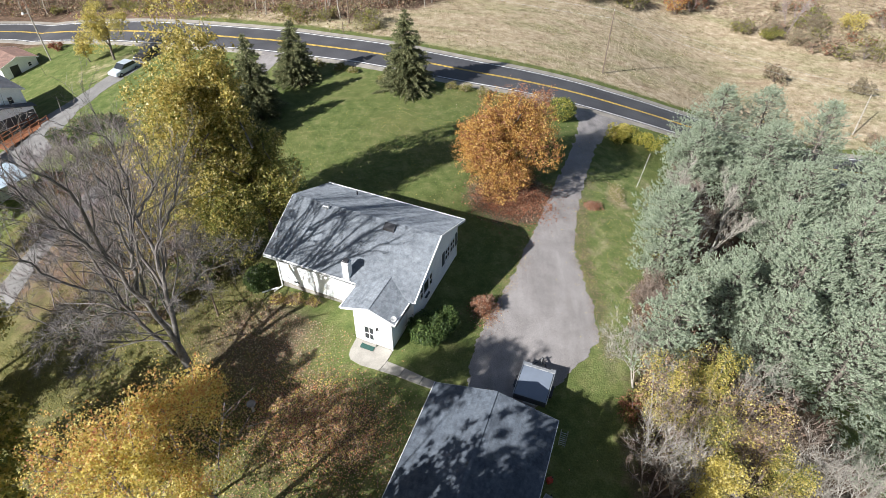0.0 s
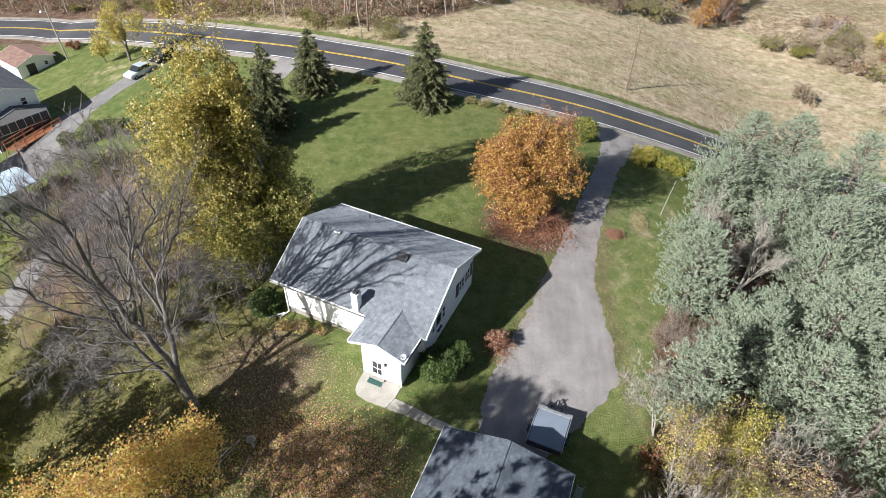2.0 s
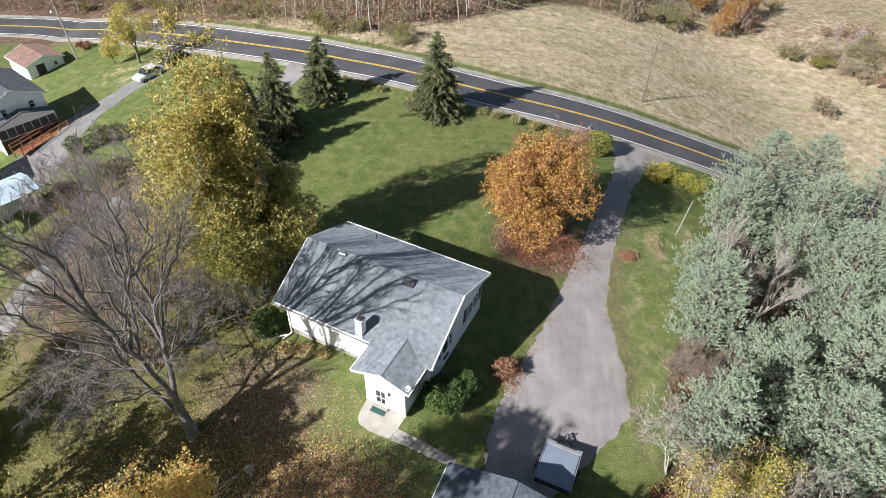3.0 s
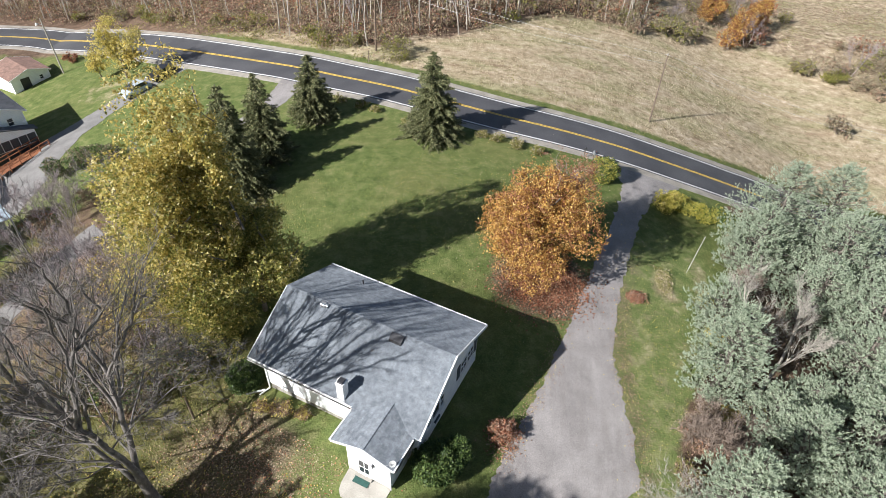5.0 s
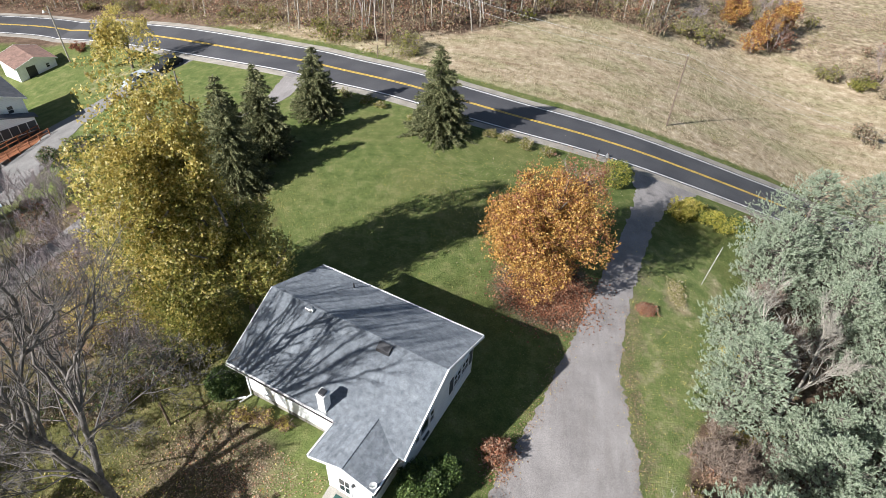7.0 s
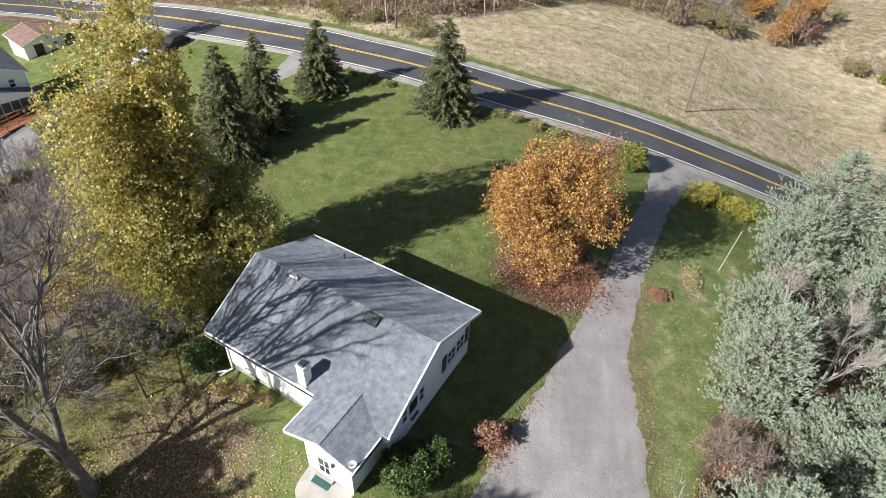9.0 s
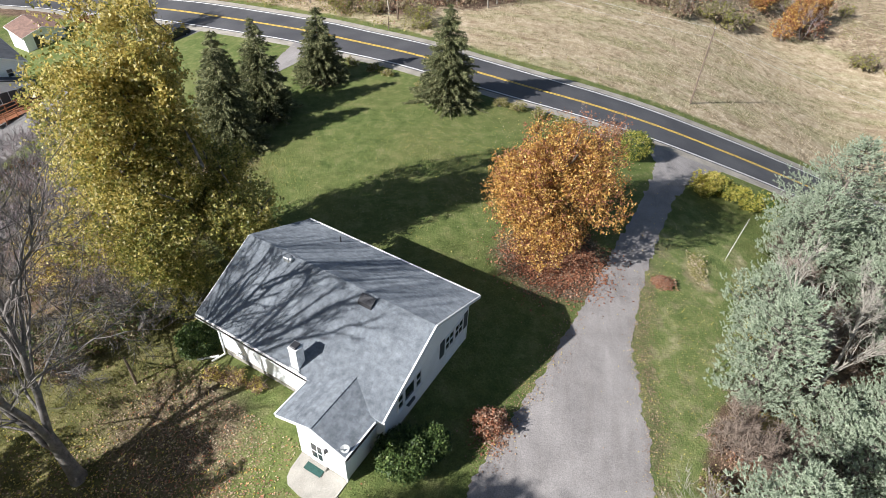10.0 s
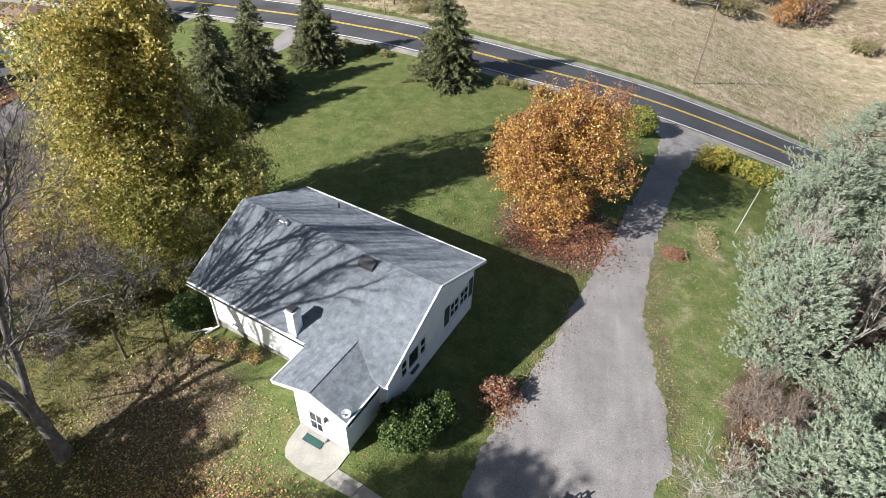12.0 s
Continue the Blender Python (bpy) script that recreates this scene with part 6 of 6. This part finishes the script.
for i, (px, py, rx, h, mats) in enumerate([(56.0, 95.6, 2.6, 2.6, ((BRUSH, 0.8), (BROWN_LEAF, 0.2))), (46, 122, 2.6, 4.0, ((ORANGE, 0.6), (RUSSET, 0.4))), (52, 127, 3.0, 4.0, ((RUSSET, 0.6), (BRUSH, 0.4))), (58, 116.5, 2.6, 2.8, ((BRUSH, 0.6), (GREENER, 0.4))), (62.5, 113.5, 2.4, 2.4, ((GREENER, 0.5), (WEEDS, 0.5))), (67, 111, 2.6, 2.6, ((BRUSH, 0.9), (BROWN_LEAF, 0.1))), (26, 118, 2.6, 2.6, ((BRUSH, 0.8), (GREENER, 0.2))), (32, 120, 2.4, 2.4, ((BRUSH, 0.6), (GREENER, 0.4))), (72, 117, 3.0, 3.4, ((BRUSH, 0.9), (BROWN_LEAF, 0.1))), (80, 118, 3.0, 4.0, ((GOLD, 0.8), (YELLOW_GREEN, 0.2))), (69, 92, 2.2, 2.2, ((BRUSH, 1.0),)), (62, 75, 2.0, 1.6, ((BRUSH, 0.8), (BROWN_LEAF, 0.2)))]):
    shrub("field_bush", px, py, rx, rx, h, mats, "lone autumn bush at the edge of the field", 220 + i, 3000, 0.11, "bushes round the field")
FAR = [((BRUSH, 0.8), (BROWN_LEAF, 0.2)), ((BRUSH, 0.5), (GREENER, 0.5)), ((BROWN_LEAF, 0.5), (BRUSH, 0.5)), ((WEEDS, 0.5), (BRUSH, 0.5)), ((RUSSET, 0.4), (BRUSH, 0.6))]
for i in range(95):
    x = r.uniform(-8, 104)
    y = float(field_end(x)) + 1.0 + r.random() ** 1.4 * 30
    w = r.uniform(1.4, 3.4)
    shrub("scrub_clump", x, y, w, w * r.uniform(0.7, 1.1), w * r.uniform(0.8, 1.5), FAR[(i * 7 + int(x / 9)) % 5], "rounded thicket bush on the far slope", 500 + i, 800, 0.14, "scrub of the far slope")
for i in range(16):
    x = r.uniform(-6, 100)
    bare_tree(x, float(field_end(x)) + 4 + 24 * r.random(), r.uniform(4, 8), 620 + i, "grey leafless thicket tree on the far slope", 0.07, 3, 0.4, (0, 0), TWIG, "thicket_tree", "bare thicket of the far slope", 2, (3, 4), 0.6, 700)
for i, (px, py, h) in enumerate([(49, 126, 7.5), (54, 131, 7.0), (44, 131, 6.5)]):
    leaf_tree("autumn_tree", px, py, h, (2.6, 2.6, h * 0.42), ((ORANGE, 0.7), (RUSSET, 0.3)), "orange tree in the far scrub", 660 + i, 7000, 0.12, 0.12, None, 0.15, 0.6, 12, "orange trees in the far scrub")
shrub("red_shrub", -65.5, 96.4, 1.4, 1.4, 1.6, ((RUSSET, 1.0),), "red-leaved bush behind the neighbouring shed", 240, 1500, 0.09)


def blades(name, n, seed, x0, x1, y0, y1, keep, mat, length, width, label, category):
    """Blades of grass standing on the ground, as one mass."""
    rr = np.random.default_rng(seed)
    x, y = rr.uniform(x0, x1, n), rr.uniform(y0, y1, n)
    ok = keep(x, y, road_side(x, y), rr.random(n))
    x, y = x[ok], y[ok]
    k = len(x)
    b = np.stack([x, y, gz(x, y) - 0.02], 1)
    a = rr.uniform(0, 2 * np.pi, k)
    w = np.stack([np.cos(a), np.sin(a), 0 * a], 1) * width
    tip = np.stack([rr.normal(0, 0.45, k), rr.normal(0, 0.45, k), np.ones(k)], 1) * (length * rr.uniform(0.5, 1.3, k))[:, None]
    return tagged(quads(name, np.stack([b - w, b + w, b + tip], 1).reshape(-1, 3), k, mat, None, 3), label, category, kind="stuff")


def in_field(x, y, s, u):
    return (s > 6.6) & ((x > -11) | (s < 8.5)) & (y < field_end(x) + 1.5)


blades("field_grass", 110000, 31, -14, 85, 70, 126, lambda x, y, s, u: in_field(x, y, s, u) & (clump_noise(x, y, 0.3, 2) * 0.8 + u > 0.42), DRY_GRASS, 0.26, 0.03, "dry tan grass standing in the field", "grass")
pts = spots_in(16000, 12, -12, 80, 74, 124, lambda x, y, s, u: in_field(x, y, s, u) & (clump_noise(x, y * 2.2, 0.16, 6) + u * 0.3 > 0.34), 0.4)
scatter("field_weeds", pts, ((BRUSH, 0.45), (WEEDS, 0.25), (DRY_GRASS, 0.3)), "brown and green weeds in the tan field", "weeds", 13, (0.35, 0.35, 0.1), 0.07, 6)
blades("verge_grass", 17000, 32, -90, 80, 60, 112, lambda x, y, s, u: (np.abs(s) > 5.4) & (s > 0) & (s < 7.6), WEEDS, 0.32, 0.035, "green and yellow grass on the verge", "grass")

# ---------------------------------------------------------------- fallen leaves
def off_paving(x, y):
    """Whether a spot lies clear of the stoop, the path and the house."""
    dx, dy, ca, sa = x + 12.929, y - 31.705, math.cos(radians(-22.489)), math.sin(radians(-22.489))
    u, v = ca * dx + sa * dy, -sa * dx + ca * dy
    return ~(((u > 8.0) & (u < 15.2) & (v > -3.4) & (v < -1.4)) & ((u < 11.3) | (v < -2.1))) & ~((u > 0.3) & (u < 11.6) & (v > -1.4) & (v < 8.9))


def fallen(name, n, seed, centre, radius, mats, label, size=0.06, turn=0.0, edge=None):
    rr = np.random.default_rng(seed)
    if edge is None:
        c, s = math.cos(radians(turn)), math.sin(radians(turn))
        p = rr.normal(0, 0.55, (n, 2)) * radius
        x, y = centre[0] + p[:, 0] * c - p[:, 1] * s, centre[1] + p[:, 0] * s + p[:, 1] * c
    else:
        i = rr.integers(0, len(edge), n)
        x, y = edge[i, 0] + rr.normal(0, radius[0], n), edge[i, 1] + rr.normal(0, radius[1], n)
    t = tagged(new(name), label, "leaves", kind="stuff")
    keep = off_paving(x, y)
    x, y = x[keep], y[keep]
    n = len(x)
    pick, share = rr.random(n), 0.0
    for mat, w in mats:
        ok = (pick >= share) & (pick < share + w)
        share += w
        k = int(ok.sum())
        a = rr.uniform(0, 2 * np.pi, k)
        u = np.stack([np.cos(a), np.sin(a), rr.normal(0, 0.35, k)], 1)
        v = np.stack([-np.sin(a), np.cos(a), rr.normal(0, 0.35, k)], 1) * 0.75
        sz = (size * rr.uniform(0.6, 1.4, k))[:, None]
        c = np.stack([x[ok], y[ok], gz(x[ok], y[ok]) + 0.045 + 0.05 * rr.random(k)], 1)
        tagged(quads("leaf_scatter", np.stack([c - u * sz, c + v * sz, c + u * sz, c - v * sz], 1).reshape(-1, 3), k, mat, t), kind="stuff")
    return t


fallen("fallen_leaves", 6500, 401, (-12.2, 27.6), (5.4, 3.6), ((BROWN_LEAF, 0.6), (DRY_GRASS, 0.3), (PINKISH, 0.1)), "thin carpet of tan leaves under the bare tree", 0.042, -15)
fallen("fallen_leaves", 15000, 402, (-8.0, 21.2), (5.0, 3.2), ((BROWN_LEAF, 0.45), (GOLD, 0.25), (PINKISH, 0.3)), "tan and yellow leaves scattered on the back lawn", 0.05, -20)
fallen("fallen_leaves", 9000, 403, (6.2, 44.2), (3.0, 2.8), ((RUSSET, 0.8), (BROWN_LEAF, 0.2)), "russet leaves fallen under the orange tree", 0.07)
fallen("fallen_leaves", 3600, 404, (-3, 55), (13, 9), ((GOLD, 0.5), (DRY_GRASS, 0.5)), "a few pale yellow leaves on the front lawn", 0.038)
fallen("fallen_leaves", 1300, 405, (15, 39), (3.5, 13), ((GOLD, 0.6), (BROWN_LEAF, 0.4)), "scattered leaves on the side lawn", 0.034)
fallen("fallen_leaves", 3000, 406, (0, 0), (0.45, 0.45), ((BROWN_LEAF, 0.85), (GOLD, 0.15)), "brown leaves blown along the driveway's edges", 0.034, 0, np.concatenate([spline([(11.9, 27), (12.0, 32), (11.8, 35.3), (11.7, 38), (12.3, 41.3), (13.3, 45)], 200), spline([(2.9, 28), (4.3, 31.5), (5.7, 34.6), (7.4, 39)], 120)]))
fallen("fallen_leaves", 6000, 407, (-18, 21), (8, 6), ((GOLD, 0.55), (BROWN_LEAF, 0.45)), "leaves strewn round the maples", 0.055)
fallen("fallen_leaves", 7000, 409, (-14, 19), (12, 5), ((BROWN_LEAF, 0.6), (GOLD, 0.25), (PINKISH, 0.15)), "leaves strewn over the shaded back lawn", 0.045)
fallen("fallen_leaves", 700, 408, (3.1, 30.0), (0.9, 1.0), ((BROWN_LEAF, 0.6), (RUSSET, 0.4)), "leaves heaped under the russet shrub", 0.055)


def heap(name, x, y, r0, r1, h, mats, label, seed, turn=0.0):
    """A low heap of leaves."""
    rr = np.random.default_rng(seed)
    t = thing(name, on_ground(x, y, turn), label, "leaf pile")
    n = 1400
    p = rr.normal(0, 0.5, (n, 2)).clip(-1.2, 1.2)
    c = np.stack([p[:, 0] * r0, p[:, 1] * r1, h * np.exp(-2.2 * (p**2).sum(1)) + 0.03], 1)
    pick, share = rr.random(n), 0.0
    for mat, w in mats:
        sel = c[(pick >= share) & (pick < share + w)]
        share += w
        v, q = leaves_at(rr, sel, 2, 0.03, 0.06, 2.0)
        quads("leaves", v, q, mat, t)
    return t


heap("leaf_pile", 13.75, 44.3, 0.85, 0.6, 0.3, ((RUSSET, 0.6), (BROWN_LEAF, 0.4)), "raked pile of rusty leaves on the side lawn", 410, 10)
heap("straw_patch", 16.5, 46.9, 0.8, 1.5, 0.02, ((DRY_GRASS, 0.4), (WEEDS, 0.6)), "worn round patch of straw in the lawn", 411, -10)


def grass_keep(x, y, s, u):
    u = u + 0.5 * blob(x, y, -27, 29, 9, 11)
    cell = 0.95 - 0.8 * blob(x, y, -12.0, 28.0, 5.5, 3.6, -15)
    return (s < -5.2) & ~((x > 2 + (y - 25) * 0.31) & (x < 12.2 + np.maximum(0, y - 41) * 0.42)) & (u < cell) & off_paving(x, y)


blades("rough_grass", 60000, 34, -46, -12, 14, 56, lambda x, y, s, u: (blob(x, y, -27, 29, 9, 11) + blob(x, y, -30, 46, 9, 8) + u * 0.6 > 0.7) & ~((x < -33) & (y > 30) & (x > -40)) & off_paving(x, y), WEEDS, 0.28, 0.022, "rough uncut olive grass", "grass")
blades("lawn_grass", 170000, 33, -34, 25, 16, 68, grass_keep, LAWN_BLADE, 0.09, 0.02, "short mown lawn grass", "grass")

# ---------------------------------------------------------------- poles and wires
def pole(name, x, y, h, rad, mat, label, lean=(0.0, 0.0), category="pole"):
    t = thing(name, on_ground(x, y), label, category)
    part("shaft", cyl(bmesh.new(), (0, 0, -0.3), (lean[0], lean[1], h), rad, rad * 0.7, 10), mat, t)
    return t


p1 = pole("utility_pole", 22.15, 79.6, 8.2, 0.12, WOOD_POLE, "brown wooden utility pole in the field", (0.4, 1.6))
part("insulator", cyl(bmesh.new(), (0.4, 1.6, 8.2), (0.4, 1.6, 8.45), 0.05), GREY_METAL, p1)
p2 = pole("utility_pole", -15.0, 91.1, 10.5, 0.14, WOOD_POLE, "tall wooden utility pole before the wood", (0.1, 0.4))
part("crossarm", bar(bmesh.new(), (-0.8, 0.4, 10.2), (0.9, 0.4, 10.2), 0.1, 0.12), WOOD_POLE, p2)
p3 = pole("utility_pole", -64.4, 92.2, 8.2, 0.12, PALE_BARK, "leaning pale pole with a yard lamp", (-0.7, 0.6))
lamp = new("yard_lamp")
lamp.parent = p3
part("arm", bar(bmesh.new(), (-0.7, 0.55, 7.3), (-1.3, 0.2, 7.6), 0.06, 0.06), GREY_METAL, lamp)
bm = cyl(bmesh.new(), (-1.3, 0.2, 7.35), (-1.3, 0.2, 7.65), 0.22, 0.1)
part("lamp_head", bm, TRIM, lamp)
pole("utility_pole", 60.4, 77.7, 5.5, 0.1, PALE_BARK, "pale pole beyond the pines", (1.2, 2.0))
pole("leaning_pole", 19.32, 49.03, 3.3, 0.014, TRIM, "thin white pole leaning on the side lawn", (0.9, 1.1))
pole("marker_post", -15.25, 86.8, 1.7, 0.07, WOOD_POLE, "short wooden post on the verge", (0, 0), "post")
for i, (u, v) in enumerate([(11.9, 65.6), (12.8, 65.1), (13.9, 64.7)]):
    mb = thing("mailbox", on_ground(u, v, -20 + 15 * i), "small mailbox on a post beside the road", "mailbox", "mailboxes by the road")
    part("post", bar(bmesh.new(), (0, 0, -0.1), (0, 0, 0.95), 0.09, 0.09), WOOD_POLE, mb)
    bm = box(bmesh.new(), -0.1, -0.24, 0.95, 0.1, 0.24, 1.1)
    cyl(bm, (0, -0.24, 1.1), (0, 0.24, 1.1), 0.1, None, 12)
    part("box", bm, GREY_METAL if i == 1 else DARK_METAL, mb)


def wire(points, label):
    vs = []
    for a, b in zip(points, points[1:]):
        a, b = np.array(a, float), np.array(b, float)
        for u in np.linspace(0, 1, 13)[:-1]:
            p = a + (b - a) * u
            p[2] -= 4 * u * (1 - u) * 0.9
            vs.append(p)
    vs.append(np.array(points[-1], float))
    v, f = tube_data(np.array(vs), np.full(len(vs), 0.012), 4)
    return tagged(mesh("overhead_wire", v, f, GREY_METAL), label, "wire", "overhead wires")


T1, T2 = (22.55, 81.2, float(gz(22.15, 79.6)) + 8.3), (-14.9, 91.5, float(gz(-15, 91.1)) + 10.2)
wire([(-75, 116, float(gz(-75, 116)) + 11), T2, T1, (61.6, 79.7, float(gz(60, 78)) + 6.4), (120, 66, -4)], "thin pale overhead wire along the field")
wire([(-75, 116, float(gz(-75, 116)) + 10), (T2[0], T2[1], T2[2] - 1.2), (T1[0], T1[1], T1[2] - 1.1), (61.6, 79.7, float(gz(60, 78)) + 5.5), (120, 66, -5)], "lower overhead wire along the field")

pole("wooden_post", -16.95, 30.22, 2.3, 0.09, WOOD_POLE, "short weathered post standing on the leaf-strewn lawn", (0.0, 0.0), "post")

# bird bath on the back lawn
bb = thing("bird_bath", on_ground(-12.3, 22.1), "pale stone bird bath on the back lawn", "bird bath")
part("pedestal", cyl(bmesh.new(), (0, 0, -0.05), (0, 0, 0.72), 0.1, 0.06), CONCRETE, bb)
bm = bmesh.new()
bmesh.ops.create_uvsphere(bm, u_segments=18, v_segments=10, radius=0.3)
bmesh.ops.delete(bm, geom=[v for v in bm.verts if v.co.z > 0.02], context="VERTS")
bmesh.ops.solidify(bm, geom=bm.faces[:], thickness=0.03)
bmesh.ops.transform(bm, matrix=Matrix.Translation((0, 0, 0.82)) @ Matrix.Diagonal((1, 1, 0.45, 1)), verts=bm.verts)
part("bowl", bm, CONCRETE, bb)

# ---------------------------------------------------------------- neighbours
barn = gable_house("shed", pose(-70.3, 90.9, -9.7, 0, 0, 58), 5.6, 6.0, 2.1, 0.9, RUST_ROOF, "white shed with a reddish-brown roof", "shed", 0.3)
sash_window(barn, -3.0, 1.2, 1.8, 1.0, 1.7, "v", -1)
# a dark sheet stands in for the unlit inside of the open entrance
boxed("doorway_dark", (-1.5, -3.03, 0.0, -0.2, -2.99, 1.9), DARK_METAL, barn)
for i in range(3):
    boxed("panel", (-2.85, -2.4 + i * 1.7, 0.0, -2.78, -1.2 + i * 1.7, 1.7), TRIM, barn)
neighbour = gable_house("neighbour_house", pose(-61.0, 70.8, -7.6, 0, 0, 55), 6.8, 9.4, 4.9, 1.4, GREY_ROOF, "white neighbouring house with a dark roof", "house", 0.4)
sash_window(neighbour, -4.7, 1.4, 2.1, 3.4, 4.4, "v", -1)
sash_window(neighbour, -4.7, -1.9, -1.2, 3.4, 4.4, "v", -1)
porch = new("porch")
porch.parent = neighbour
part("porch_wall", prism(bmesh.new(), [(-3.5, -2.5), (3.5, -2.5), (3.5, 2.75), (0, 3.75), (-3.5, 2.75)], -5.9, -4.72, "v"), SIDING, porch)
for s in (-1, 1):
    part("porch_roof", prism(bmesh.new(), [(s * 3.9, 2.66), (s * 0.001, 3.78), (s * 0.001, 3.9), (s * 3.9, 2.78)], -6.05, -4.72, "v"), GREY_ROOF, porch)
for i in range(7):
    boxed("pane", (-3.4 + i * 0.98, -5.94, 1.2, -2.5 + i * 0.98, -5.9, 2.4), SHUTTER, porch)
# thin dark sheet over the siding below the panes
boxed("porch_dark_sheet", (-3.5, -5.93, -2.5, 3.5, -5.9, 1.1), DARK_METAL, porch)
# building out of sight, added to throw the square-edged shadow on the lane
gable_house("unseen_building", pose(-58.6, 55.2, -8.4, 0, 0, 55), 6.0, 7.0, 4.6, 1.6, GREY_ROOF, "unseen gabled building placed to shade the lane", "garage", 0.3)
deck = thing("deck", pose(-53.6, 66.3, -7.4, 0, 0, 74), "reddish stained wooden ramp deck with a rail", "deck")
for i in range(8):
    boxed("plank", (-3.6, 0.0 + i * 0.2, 0.45, 3.6, 0.18 + i * 0.2, 0.5), RED_WOOD, deck)
for y in (-0.05, 1.65):
    for i in range(6):
        boxed("post", (-3.6 + i * 1.42, y - 0.05, -0.8, -3.5 + i * 1.42, y + 0.05, 1.5), RED_WOOD, deck)
    for z in (0.95, 1.4):
        boxed("rail", (-3.65, y - 0.04, z, 3.65, y + 0.04, z + 0.07), RED_WOOD, deck)
shed2 = thing("carport", pose(-47.5, 48.6, -4.7, 0, 0, -34), "low carport with a pale blue metal roof", "carport")
part("roof", prism(bmesh.new(), [(-2.2, 2.3), (0, 2.9), (2.2, 2.3), (2.2, 2.22), (0, 2.82), (-2.2, 2.22)], -4.2, 4.2, "v"), TARP, shed2)
for x in (-2.05, 2.05):
    for y in (-4.0, 0, 4.0):
        boxed("post", (x - 0.06, y - 0.06, -2.0, x + 0.06, y + 0.06, 2.25), TRIM, shed2)
boxed("wall", (-2.0, -4.0, -2.0, -1.92, 4.0, 2.2), SIDING, shed2)


def car(name, m, paint, label, length=4.4, width=1.75):
    c = thing(name, m, label, "car", "parked cars on the lane")
    l2, w2 = length / 2, width / 2
    bm = prism(bmesh.new(), [(-l2, 0.3), (l2, 0.3), (l2, 0.72), (l2 - 1.15, 0.92), (-l2 + 0.35, 0.95), (-l2, 0.8)], -w2, w2, "v")
    bmesh.ops.bevel(bm, geom=bm.edges[:], offset=0.07, segments=2, affect="EDGES")
    part("body", bm, paint, c)
    bm = prism(bmesh.new(), [(-l2 + 0.45, 0.9), (l2 - 1.1, 0.9), (l2 - 1.85, 1.4), (-l2 + 0.95, 1.42)], -w2 + 0.1, w2 - 0.1, "v")
    bmesh.ops.bevel(bm, geom=bm.edges[:], offset=0.04, segments=2, affect="EDGES")
    part("glasshouse", bm, GLASS, c)
    boxed("roof", (-l2 + 0.98, -w2 + 0.14, 1.41, l2 - 1.9, w2 - 0.14, 1.46), paint, c, 0.02)
    for x in (-l2 + 0.8, l2 - 0.85):
        for y in (-w2 + 0.06, w2 - 0.06):
            wheel(c, 0, 0, 0, 0.31, 0.2).matrix_local = pose(x, y, 0.31, 0, 0, 90)
    for y in (-w2 + 0.25, w2 - 0.25):
        boxed("headlight", (l2 - 0.06, y - 0.15, 0.6, l2 + 0.005, y + 0.15, 0.72), TRIM, c, 0.01)
    return c


car("silver_car", on_ground(-46.7, 81.4, -114), SILVER, "silver car parked on the gravel lane")
car("dark_car", on_ground(-44.9, 86.0, -110), BLACK_PAINT, "dark car parked behind the silver one")

# ---------------------------------------------------------------- single shingles of the ell's roof
shingle_tabs(house, (UE, EV, ELL_EAVE + RT), (0, 3.8, 0), (UM - UE, 0, ELL_RIDGE - ELL_EAVE), SHINGLE_TAB, True, clear_of_main, seed=5)
shingle_tabs(house, (UI, EV, ELL_EAVE + RT), (0, 3.8, 0), (UM - UI, 0, ELL_RIDGE - ELL_EAVE), SHINGLE_TAB, True, clear_of_main, seed=6)
